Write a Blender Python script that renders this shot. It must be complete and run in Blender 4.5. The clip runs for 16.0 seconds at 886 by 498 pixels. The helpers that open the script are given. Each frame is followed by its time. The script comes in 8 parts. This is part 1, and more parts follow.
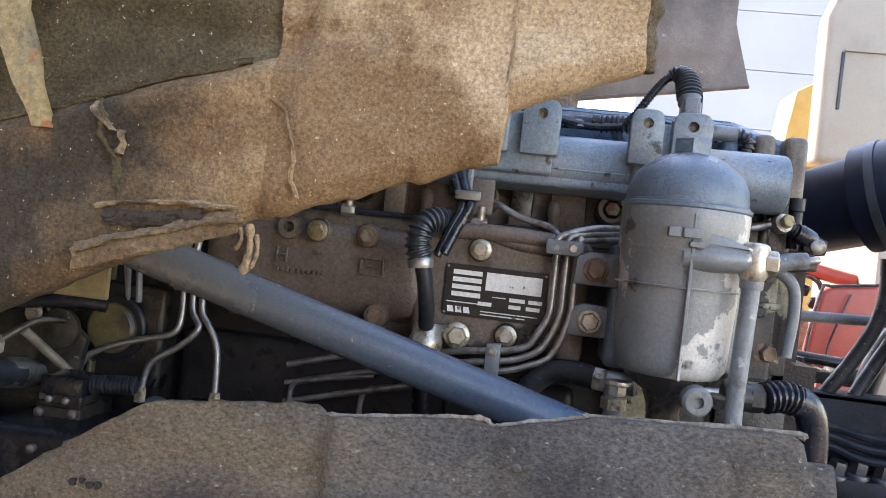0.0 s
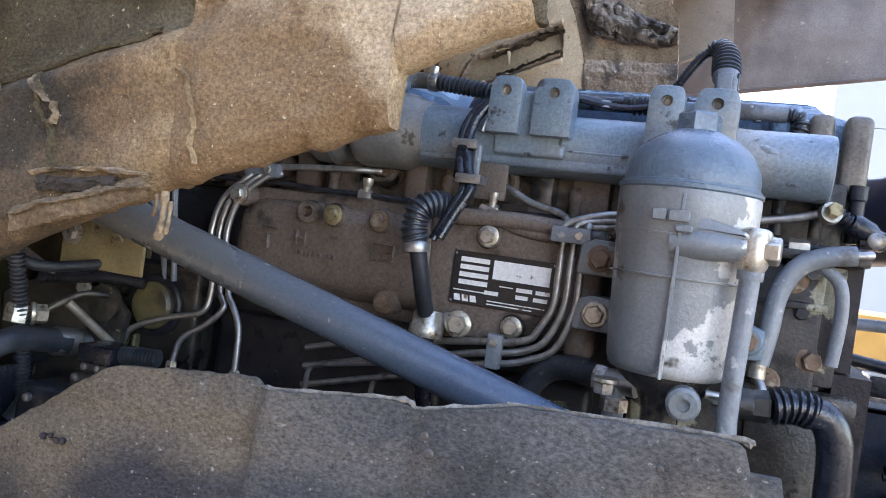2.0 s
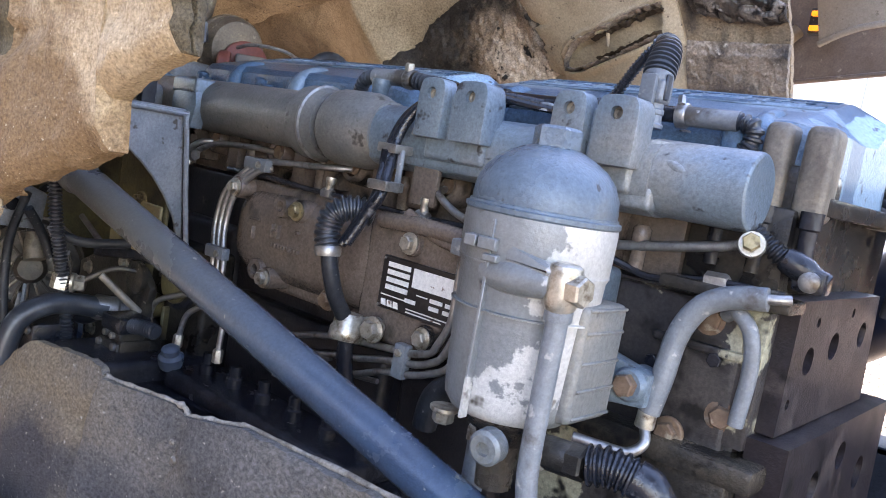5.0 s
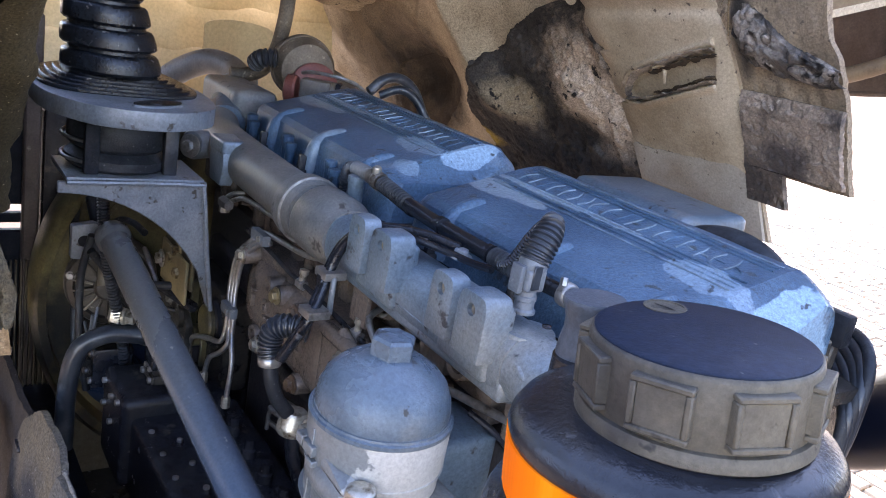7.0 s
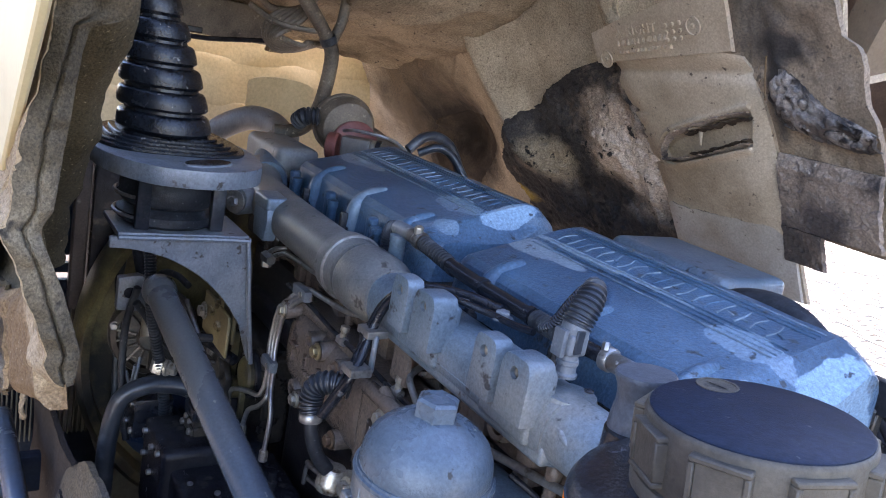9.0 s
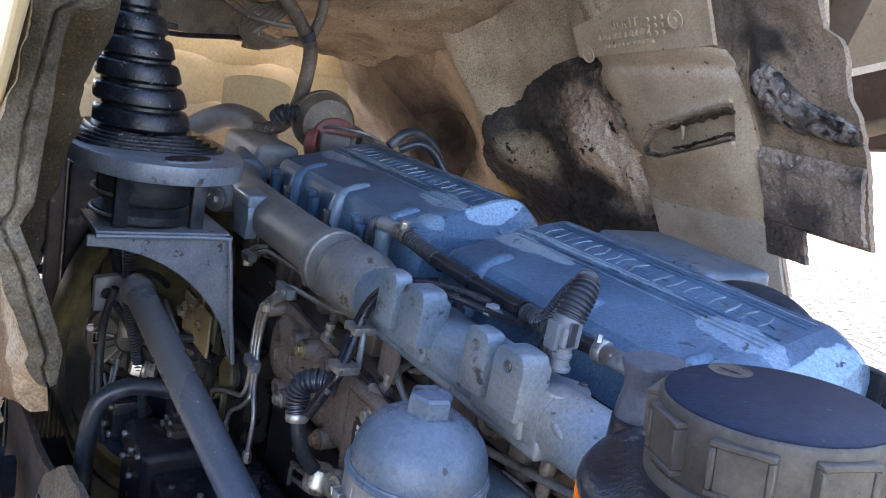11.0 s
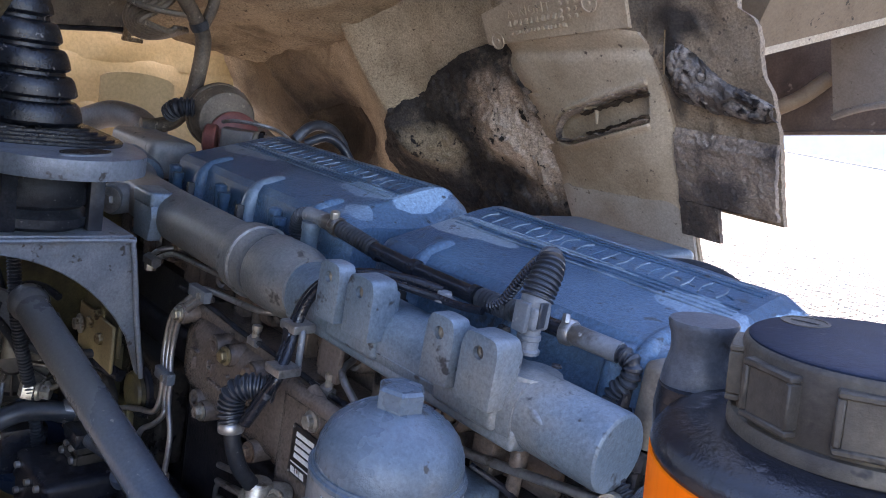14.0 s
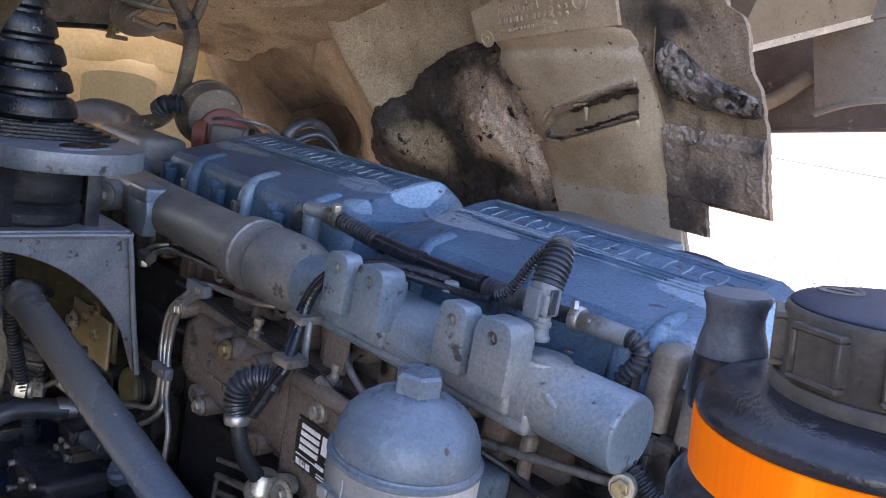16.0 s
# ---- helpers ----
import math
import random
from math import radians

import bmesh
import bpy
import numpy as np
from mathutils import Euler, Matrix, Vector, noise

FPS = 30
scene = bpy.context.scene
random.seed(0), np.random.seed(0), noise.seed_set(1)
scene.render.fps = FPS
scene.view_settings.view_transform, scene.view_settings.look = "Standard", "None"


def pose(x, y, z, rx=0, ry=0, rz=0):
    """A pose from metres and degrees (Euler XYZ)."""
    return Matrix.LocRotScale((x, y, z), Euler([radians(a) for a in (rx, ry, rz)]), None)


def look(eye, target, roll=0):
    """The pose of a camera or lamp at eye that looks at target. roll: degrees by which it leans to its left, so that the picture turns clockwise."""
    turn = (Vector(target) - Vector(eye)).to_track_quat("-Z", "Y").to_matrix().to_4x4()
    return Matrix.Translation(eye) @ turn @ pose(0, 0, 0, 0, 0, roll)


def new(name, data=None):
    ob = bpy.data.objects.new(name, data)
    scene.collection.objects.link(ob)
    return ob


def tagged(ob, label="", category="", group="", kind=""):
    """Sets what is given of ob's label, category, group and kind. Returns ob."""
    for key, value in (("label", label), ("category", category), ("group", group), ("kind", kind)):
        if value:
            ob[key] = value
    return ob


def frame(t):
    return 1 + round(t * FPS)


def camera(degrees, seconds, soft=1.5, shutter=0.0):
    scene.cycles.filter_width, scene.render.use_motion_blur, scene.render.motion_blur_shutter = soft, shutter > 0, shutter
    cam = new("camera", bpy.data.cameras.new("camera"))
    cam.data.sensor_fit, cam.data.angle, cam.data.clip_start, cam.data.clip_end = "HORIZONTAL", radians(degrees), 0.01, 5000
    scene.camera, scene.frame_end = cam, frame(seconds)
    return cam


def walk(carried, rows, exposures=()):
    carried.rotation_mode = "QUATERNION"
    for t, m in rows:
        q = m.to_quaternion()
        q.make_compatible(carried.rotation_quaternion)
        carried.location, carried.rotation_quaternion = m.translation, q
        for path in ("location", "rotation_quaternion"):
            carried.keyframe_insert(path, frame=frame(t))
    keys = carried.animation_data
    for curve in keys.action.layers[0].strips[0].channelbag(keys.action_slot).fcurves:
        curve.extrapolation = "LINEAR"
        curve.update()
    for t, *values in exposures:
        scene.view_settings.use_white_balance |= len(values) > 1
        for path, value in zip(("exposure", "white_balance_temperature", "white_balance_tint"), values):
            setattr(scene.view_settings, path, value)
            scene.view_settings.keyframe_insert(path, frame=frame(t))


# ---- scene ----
cam = camera(57.7, 16.0, 1.0)
METRES, EYE, TILT, LEAN, TURN = 1.4, 1.35, 0.0, -6.5, 7.0
ROWS = [
    (0.0, -0.0000, 0.0002, 0.0013, -0.07, -0.14, -0.04),
    (0.5, 0.0549, 0.0496, -0.0110, 1.09, 0.38, -0.31),
    (1.0, 0.0776, 0.0380, -0.0142, 1.59, 0.55, -0.40),
    (1.5, 0.1039, 0.0078, -0.0198, 3.89, 0.59, -0.65),
    (2.0, 0.1422, 0.0356, -0.0182, 13.09, 0.58, -1.45),
    (2.5, 0.2000, 0.0796, -0.0183, 24.41, 0.66, -2.77),
    (3.0, 0.2446, 0.1107, -0.0110, 31.92, 0.34, -4.02),
    (3.5, 0.2804, 0.1354, -0.0053, 32.68, -0.03, -4.42),
    (4.0, 0.3148, 0.1323, 0.0021, 33.16, -1.49, -4.55),
    (4.5, 0.3640, 0.1063, -0.0030, 33.45, -2.32, -4.54),
    (5.0, 0.3973, 0.1599, 0.0277, 33.63, -2.83, -4.51),
    (5.2, 0.4075, 0.1803, 0.0403, 33.56, -3.22, -4.60),
    (7.3, 0.5635, 0.2931, 0.2604, 50.27, -13.19, -6.22),
    (7.5, 0.5648, 0.2908, 0.2641, 50.66, -13.24, -6.33),
    (8.0, 0.5634, 0.2848, 0.2623, 51.11, -9.40, -6.63),
    (8.5, 0.5589, 0.2792, 0.2574, 51.09, -9.19, -6.45),
    (10.8, 0.5393, 0.2697, 0.2467, 49.45, -8.65, -6.17),
    (11.0, 0.5411, 0.2725, 0.2457, 49.09, -8.81, -6.12),
    (11.5, 0.5284, 0.2814, 0.2394, 45.83, -8.30, -6.03),
    (12.0, 0.5163, 0.2790, 0.2358, 43.95, -8.13, -5.60),
    (12.5, 0.4992, 0.2748, 0.2318, 41.31, -7.84, -5.13),
    (13.0, 0.4879, 0.2694, 0.2242, 40.94, -7.73, -4.88),
    (13.5, 0.4857, 0.2657, 0.2218, 40.58, -7.68, -4.84),
    (14.0, 0.4808, 0.2621, 0.2203, 40.08, -7.55, -4.79),
    (14.5, 0.4759, 0.2577, 0.2192, 39.32, -7.45, -4.72),
    (15.0, 0.4765, 0.2562, 0.2180, 38.77, -7.29, -4.84),
    (15.5, 0.4745, 0.2519, 0.2156, 38.50, -7.19, -4.86),
    (16.0, 0.4673, 0.2396, 0.2104, 38.06, -7.20, -4.72),
]
EXPOSURES = [(0.0, 2.52, 8800, 22), (1.5, 2.57, 7600, 21), (2.0, 2.65, 7700, 22), (2.6, 3.1, 8700, 26), (4.5, 3.0, 8200, 26), (5.0, 2.82, 8000, 26), (7.4, 2.36, 7450, 27), (8.0, 2.3, 7250, 27), (11.0, 2.27, 7000, 25), (12.5, 1.92, 7000, 26), (16.0, 2.2, 7500, 29)]
walk(cam, [(t, pose(0, 0, EYE, TILT, LEAN, TURN) @ pose(METRES * x, METRES * y, METRES * z, 90 + pitch, roll, yaw)) for t, x, y, z, yaw, pitch, roll in ROWS], EXPOSURES)

# ---- light ----
world = bpy.data.worlds.new("sky")
scene.world = world
world.use_nodes = True
wn = world.node_tree.nodes
sky = wn.new("ShaderNodeTexSky")
sky.sky_type, sky.sun_disc = "NISHITA", False
sky.ozone_density, sky.dust_density = 3.0, 0.3
SUN_AZ, SUN_EL = 132.0, 36.0          # degrees from +x towards +y; height
sun_way = Vector((math.cos(radians(SUN_AZ)) * math.cos(radians(SUN_EL)), math.sin(radians(SUN_AZ)) * math.cos(radians(SUN_EL)), math.sin(radians(SUN_EL))))
sky.sun_elevation, sky.sun_rotation = radians(SUN_EL), radians(90.0 - SUN_AZ)
wn["Background"].inputs["Strength"].default_value = 0.24
world.node_tree.links.new(sky.outputs[0], wn["Background"].inputs["Color"])
sun = new("sun", bpy.data.lights.new("sun", "SUN"))
sun.data.energy, sun.data.angle, sun.data.color = 5.0, radians(0.5), (1.0, 0.90, 0.77)
sun.matrix_world = look(sun_way * 20, (0, 0, 0))


# ---- materials ----
def material(name, a, b, s1=25.0, rough=0.6, metal=0.0, bump=0.25, grain=90.0, coat=None, coat_at=0.55, coat_s=6.0, coat_edge=0.06,
             spots=None, spot_at=0.68, spot_s=40.0, stretch=(1, 1, 1), coat_rough=None, random_tone=0.0, coat_metal=None, k=2.2, grit=0.16, stain=None, stain_x=(0, 1), spec=0.5, stain2=None, stain2_x=(0, 1), tilt=0.0, soot=(), lean_x=0.0, grit_s=110.0, soot_edge=(1.35, 1.95), soot_s=3.5, patches=()):
    """Two tones by fine noise, a second layer (dust, bare metal, stain) by large noise, specks by a third, and grain as relief."""
    m = bpy.data.materials.new(name)
    m.use_nodes = True
    n, l = m.node_tree.nodes, m.node_tree.links
    p = n["Principled BSDF"]
    tc = n.new("ShaderNodeTexCoord")
    mp = n.new("ShaderNodeMapping")
    mp.inputs["Scale"].default_value = stretch
    l.new(tc.outputs["Object"], mp.inputs["Vector"])

    def noise_tex(scale, detail=5.0, rough_n=0.6):
        t = n.new("ShaderNodeTexNoise")
        scale *= k
        t.inputs["Scale"].default_value, t.inputs["Detail"].default_value, t.inputs["Roughness"].default_value = scale, detail, rough_n
        l.new(mp.outputs[0], t.inputs["Vector"])
        return t

    def ramp(src, lo, hi):
        r = n.new("ShaderNodeMapRange")
        r.inputs["From Min"].default_value, r.inputs["From Max"].default_value = lo, hi
        l.new(src, r.inputs["Value"])
        return r.outputs[0]

    def mix(f, x, y):
        q = n.new("ShaderNodeMix")
        q.data_type = "RGBA"
        l.new(f, q.inputs[0])
        for s, v in ((6, x), (7, y)):
            if isinstance(v, tuple):
                q.inputs[s].default_value = (*v, 1)
            else:
                l.new(v, q.inputs[s])
        return q.outputs[2]

    col = mix(ramp(noise_tex(s1, 6.0).outputs[0], 0.32, 0.68), a, b)
    rgh = None
    if coat:
        layer = noise_tex(coat_s, 8.0, 0.62).outputs[0]
        if lean_x:
            # the flaked layer covers more of one side
            side = n.new("ShaderNodeSeparateXYZ")
            l.new(tc.outputs["Object"], side.inputs[0])
            lean = n.new("ShaderNodeMath")
            lean.operation = "MULTIPLY_ADD"
            lean.inputs[1].default_value = lean_x
            l.new(side.outputs[0], lean.inputs[0])
            l.new(layer, lean.inputs[2])
            layer = lean.outputs[0]
        f = ramp(layer, coat_at - coat_edge, coat_at + coat_edge)
        col = mix(f, col, coat)
        if coat_rough is not None:
            r = n.new("ShaderNodeMapRange")
            r.inputs["To Min"].default_value, r.inputs["To Max"].default_value = rough, coat_rough
            l.new(f, r.inputs["Value"])
            rgh = r.outputs[0]
        if coat_metal is not None:
            r = n.new("ShaderNodeMapRange")
            r.inputs["To Min"].default_value, r.inputs["To Max"].default_value = metal, coat_metal
            l.new(f, r.inputs["Value"])
            l.new(r.outputs[0], p.inputs["Metallic"])
    if stain:
        sx = n.new("ShaderNodeSeparateXYZ")
        l.new(tc.outputs["Object"], sx.inputs[0])
        ad = n.new("ShaderNodeMath")
        ad.operation = "MULTIPLY_ADD"
        ad.inputs[1].default_value = 0.75
        l.new(noise_tex(3.2, 7.0, 0.65).outputs[0], ad.inputs[0])
        tl = n.new("ShaderNodeMath")
        tl.operation = "MULTIPLY_ADD"
        tl.inputs[1].default_value = -tilt
        l.new(sx.outputs[2], tl.inputs[0])
        l.new(sx.outputs[0], tl.inputs[2])
        l.new(tl.outputs[0], ad.inputs[2])
        col = mix(ramp(ad.outputs[0], stain_x[0] + 0.375, stain_x[1] + 0.375), stain, col)
        if stain2:
            col = mix(ramp(ad.outputs[0], stain2_x[0] + 0.375, stain2_x[1] + 0.375), stain2, col)
    spans = [((-cx / rx, 0, -cz / rz), (1 / rx, 0, 1 / rz), tone, soot_edge, soot_s, 0.65) for cx, cz, rx, rz, tone in soot]
    spans += [((-cx / rx, -cy / ry, 0), (1 / rx, 1 / ry, 0), tone, (1.61, 1.67), 9.0, 0.55) for cx, cy, rx, ry, tone in patches]
    for place, size, tone, edge, fine, wild in spans:
        # a scorched, flaked or painted-sheen spot with a ragged rim
        sp = n.new("ShaderNodeMapping")
        sp.inputs["Location"].default_value, sp.inputs["Scale"].default_value = place, size
        l.new(tc.outputs["Object"], sp.inputs["Vector"])
        ln = n.new("ShaderNodeVectorMath")
        ln.operation = "LENGTH"
        l.new(sp.outputs[0], ln.inputs[0])
        aa = n.new("ShaderNodeMath")
        aa.operation = "MULTIPLY_ADD"
        aa.inputs[1].default_value = 1.3
        l.new(noise_tex(fine, 8.0, wild).outputs[0], aa.inputs[0])
        l.new(ln.outputs["Value"], aa.inputs[2])
        col = mix(ramp(aa.outputs[0], *edge), tone, col)
    if spots:
        col = mix(ramp(noise_tex(spot_s, 3.0).outputs[0], spot_at - 0.03, spot_at + 0.03), col, spots)
    if grit:
        hv = n.new("ShaderNodeHueSaturation")
        g1 = n.new("ShaderNodeMapRange")
        g1.inputs["From Min"].default_value, g1.inputs["From Max"].default_value = 0.3, 0.7
        g1.inputs["To Min"].default_value, g1.inputs["To Max"].default_value = 1 - grit, 1 + grit
        l.new(noise_tex(grit_s, 4.0, 0.75).outputs[0], g1.inputs["Value"])
        l.new(g1.outputs[0], hv.inputs["Value"])
        l.new(col, hv.inputs["Color"])
        col = hv.outputs[0]
    if random_tone:
        oi = n.new("ShaderNodeObjectInfo")
        hs = n.new("ShaderNodeHueSaturation")
        r = n.new("ShaderNodeMapRange")
        r.inputs["To Min"].default_value, r.inputs["To Max"].default_value = 1 - random_tone, 1 + random_tone
        l.new(oi.outputs["Random"], r.inputs["Value"])
        l.new(r.outputs[0], hs.inputs["Value"])
        l.new(col, hs.inputs["Color"])
        col = hs.outputs[0]
    l.new(col, p.inputs["Base Color"])
    p.inputs["Specular IOR Level"].default_value = spec
    if coat_metal is None:
        p.inputs["Metallic"].default_value = metal
    if rgh is None:
        r = n.new("ShaderNodeMapRange")
        r.inputs["To Min"].default_value, r.inputs["To Max"].default_value = max(0.05, rough - 0.12), min(1.0, rough + 0.12)
        l.new(noise_tex(s1 * 0.6).outputs[0], r.inputs["Value"])
        rgh = r.outputs[0]
    l.new(rgh, p.inputs["Roughness"])
    if bump:
        bp = n.new("ShaderNodeBump")
        bp.inputs["Strength"].default_value, bp.inputs["Distance"].default_value = bump, 0.002
        l.new(noise_tex(grain, 4.0, 0.65).outputs[0], bp.inputs["Height"])
        l.new(bp.outputs[0], p.inputs["Normal"])
    return m


CAST = material("dusty grey cast aluminium", (0.079, 0.121, 0.156), (0.198, 0.248, 0.286), 4, 0.34, 0.2, 0.35, 140, (0.248, 0.240, 0.220), 0.64, 2.2, 0.08, (0.044, 0.046, 0.050), 0.66, 20, grit=0.28)
# Bluest patches, at the end, paint sky sheen; the others are flaked paint.
COVER = material("blue-grey painted valve cover", (0.022, 0.057, 0.101), (0.078, 0.154, 0.230), 3.0, 0.30, 0.0, 0.8, 140, (0.144, 0.205, 0.262), 0.65, 3.2, 0.02, (0.034, 0.046, 0.057), 0.66, 26, coat_rough=0.36, grit=0.42, patches=((-0.185, -0.062, 0.055, 0.019, (0.184, 0.236, 0.274)), (-0.115, -0.058, 0.034, 0.010, (0.184, 0.236, 0.274)), (0.155, -0.050, 0.055, 0.022, (0.172, 0.255, 0.328)), (0.222, 0.0, 0.020, 0.055, (0.230, 0.351, 0.448)), (-0.10, -0.030, 0.16, 0.006, (0.190, 0.259, 0.310)), (0.215, -0.105, 0.025, 0.016, (0.190, 0.282, 0.356))))
DUSTCAST = material("tan-dusted cast alloy", (0.116, 0.123, 0.123), (0.226, 0.218, 0.200), 5, 0.42, 0.1, 0.35, 140, (0.248, 0.209, 0.160), 0.60, 2.4, 0.1, (0.055, 0.050, 0.044), 0.67, 18, grit=0.26)
# Pale tone holds both wear and the glints along ribs and marks.
RIB = material("worn cover ribs with painted glints", (0.060, 0.100, 0.135), (0.22, 0.29, 0.34), 22, 0.4, 0.1, 0.2, 200)
PEEL = material("peeling grey paint over bare alloy", (0.135, 0.146, 0.150), (0.205, 0.214, 0.214), 4, 0.33, 0.1, 0.3, 130, (0.44, 0.43, 0.405), 0.515, 2.8, 0.006, (0.06, 0.05, 0.038), 0.66, 14, coat_rough=0.34, grit=0.2, lean_x=0.7)
DOME = material("blue-grey filter cap", (0.056, 0.086, 0.114), (0.122, 0.160, 0.195), 4, 0.30, 0.1, 0.4, 160, (0.20, 0.19, 0.165), 0.61, 2.6, 0.1, (0.035, 0.034, 0.033), 0.67, 26, grit=0.26)
BROWN = material("oily brown cast iron", (0.090, 0.068, 0.057), (0.182, 0.140, 0.113), 3, 0.21, 0.0, 0.45, 130, (0.29, 0.215, 0.155), 0.66, 2.0, 0.12, (0.018, 0.015, 0.013), 0.61, 4, grit=0.32)
BLOCK = material("dark engine block paint with scuffs", (0.013, 0.013, 0.016), (0.034, 0.030, 0.031), 10, 0.38, 0.0, 0.4, 120, (0.30, 0.28, 0.22), 0.67, 9, 0.02, (0.008, 0.008, 0.009), 0.60, 18, spec=0.3)
ENDP = material("red-brown painted iron flange", (0.013, 0.011, 0.013), (0.027, 0.020, 0.022), 9, 0.4, 0.0, 0.5, 110, (0.075, 0.060, 0.055), 0.62, 5, 0.06, (0.008, 0.007, 0.007), 0.60, 9, grit=0.35, spec=0.3)
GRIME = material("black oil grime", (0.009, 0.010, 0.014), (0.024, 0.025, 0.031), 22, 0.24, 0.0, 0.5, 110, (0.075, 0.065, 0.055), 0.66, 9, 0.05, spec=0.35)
STEEL = material("dull steel pipe", (0.26, 0.25, 0.24), (0.40, 0.39, 0.37), 40, 0.38, 0.8, 0.1, 160, (0.12, 0.10, 0.08), 0.62, 16, 0.06)
GPIPE = material("grey painted pipe", (0.115, 0.132, 0.148), (0.190, 0.202, 0.212), 12, 0.38, 0.0, 0.3, 150, (0.065, 0.055, 0.046), 0.61, 7, 0.04, (0.34, 0.33, 0.31), 0.67, 30, grit=0.2)
ZINC = material("zinc plated bolt", (0.34, 0.31, 0.25), (0.54, 0.50, 0.43), 60, 0.33, 0.7, 0.15, 300, (0.11, 0.075, 0.045), 0.60, 40, 0.08)
BRASS = material("yellow passivated fitting", (0.24, 0.18, 0.085), (0.36, 0.29, 0.17), 60, 0.42, 0.6, 0.15, 300, (0.08, 0.055, 0.03), 0.58, 40, 0.08)
RUST = material("rusty bolt", (0.115, 0.066, 0.040), (0.215, 0.140, 0.092), 40, 0.6, 0.25, 0.4, 260, (0.34, 0.29, 0.22), 0.61, 22, 0.06)
STRUT = material("blue-grey painted strut", (0.030, 0.058, 0.104), (0.055, 0.092, 0.144), 6, 0.26, 0.0, 0.2, 200, (0.120, 0.115, 0.105), 0.62, 1.8, 0.12, (0.22, 0.22, 0.21), 0.70, 45, coat_rough=0.5, stain=(0.112, 0.113, 0.110), stain_x=(-0.55, 0.02))
BRACK = material("dusty pale steel bracket", (0.145, 0.166, 0.189), (0.223, 0.241, 0.259), 14, 0.36, 0.15, 0.3, 160, (0.145, 0.119, 0.089), 0.61, 4, 0.08, (0.060, 0.051, 0.043), 0.66, 24, grit=0.25)
RUBBER = material("black rubber", (0.011, 0.013, 0.017), (0.025, 0.028, 0.033), 18, 0.46, 0.0, 0.3, 150, (0.055, 0.060, 0.066), 0.575, 6, 0.08, (0.17, 0.165, 0.155), 0.69, 50, grit=0.35, spec=0.3)
BELLOWS = material("glossy black bellows rubber", (0.006, 0.008, 0.011), (0.016, 0.019, 0.024), 14, 0.24, 0.0, 0.3, 150, (0.085, 0.078, 0.066), 0.63, 5, 0.08, (0.20, 0.18, 0.15), 0.69, 34, grit=0.35, spec=0.45)
PLASTIC = material("black plastic", (0.007, 0.009, 0.013), (0.016, 0.018, 0.024), 20, 0.17, 0.0, 0.3, 140, (0.10, 0.10, 0.105), 0.645, 14, 0.03)
CONDUIT = material("dusty black corrugated conduit", (0.014, 0.018, 0.025), (0.038, 0.044, 0.052), 14, 0.32, 0.0, 0.15, 200, (0.085, 0.092, 0.100), 0.62, 8, 0.08)
FELTFRONT = material("dusty felt front, brown towards the torn side", (0.300, 0.200, 0.110), (0.410, 0.288, 0.170), 2.2, 0.95, 0.0, 1.0, 170, (0.520, 0.392, 0.250), 0.56, 1.6, 0.14, (0.60, 0.48, 0.32), 0.70, 120, grit=0.5, grit_s=160, stain=(0.205, 0.125, 0.064), stain_x=(0.373, 0.473), spec=0.2, stain2=(0.070, 0.050, 0.028), stain2_x=(0.123, 0.223), tilt=-0.80)
FELT = material("dusty tan felt insulation", (0.205, 0.125, 0.060), (0.315, 0.200, 0.104), 2.2, 0.95, 0.0, 1.0, 170, (0.395, 0.272, 0.155), 0.60, 1.6, 0.12, (0.55, 0.43, 0.27), 0.71, 120, grit=0.55, grit_s=160, stain=(0.130, 0.082, 0.043), stain_x=(0.0, 0.16), spec=0.2, stain2=(0.046, 0.036, 0.024), stain2_x=(-0.075, 0.02))
FELTDARK = material("dark felt with straw fibres", (0.048, 0.036, 0.019), (0.105, 0.080, 0.042), 2.4, 0.95, 0.0, 1.0, 170, (0.165, 0.124, 0.070), 0.60, 1.8, 0.12, (0.50, 0.40, 0.24), 0.70, 110, grit=0.55, grit_s=160, spec=0.2)
TORN = material("torn yellowed insulation wool", (0.16, 0.105, 0.055), (0.34, 0.24, 0.14), 40, 0.95, 0.0, 1.0, 120, (0.07, 0.046, 0.027), 0.55, 14, 0.06, grit=0.5)
SHROUD = material("grey-brown matted shroud", (0.040, 0.037, 0.035), (0.100, 0.092, 0.083), 3.4, 0.9, 0.0, 1.0, 150, (0.135, 0.112, 0.084), 0.60, 2.6, 0.12, (0.215, 0.190, 0.155), 0.69, 70, (0.8, 1, 1.3), grit=0.6, grit_s=130, spec=0.2, stain=(0.128, 0.099, 0.066), stain_x=(-0.13, 0.0), stain2=(0.060, 0.044, 0.034), stain2_x=(-0.40, -0.33), soot=((-0.16, 0.37, 0.09, 0.07, (0.040, 0.036, 0.036)), (0.10, 0.40, 0.17, 0.045, (0.040, 0.039, 0.041)), (-0.02, 0.30, 0.35, 0.06, (0.028, 0.027, 0.029)), (-0.30, 0.28, 0.14, 0.10, (0.034, 0.030, 0.028))))
LINER = material("sandy moulded cab underside", (0.215, 0.162, 0.104), (0.40, 0.318, 0.215), 2.4, 0.85, 0.0, 1.0, 50, (0.105, 0.078, 0.050), 0.55, 1.4, 0.08, (0.070, 0.052, 0.036), 0.67, 34, grit=0.55, spec=0.25, soot=((-0.28, 0.09, 0.20, 0.13, (0.030, 0.024, 0.019)),))
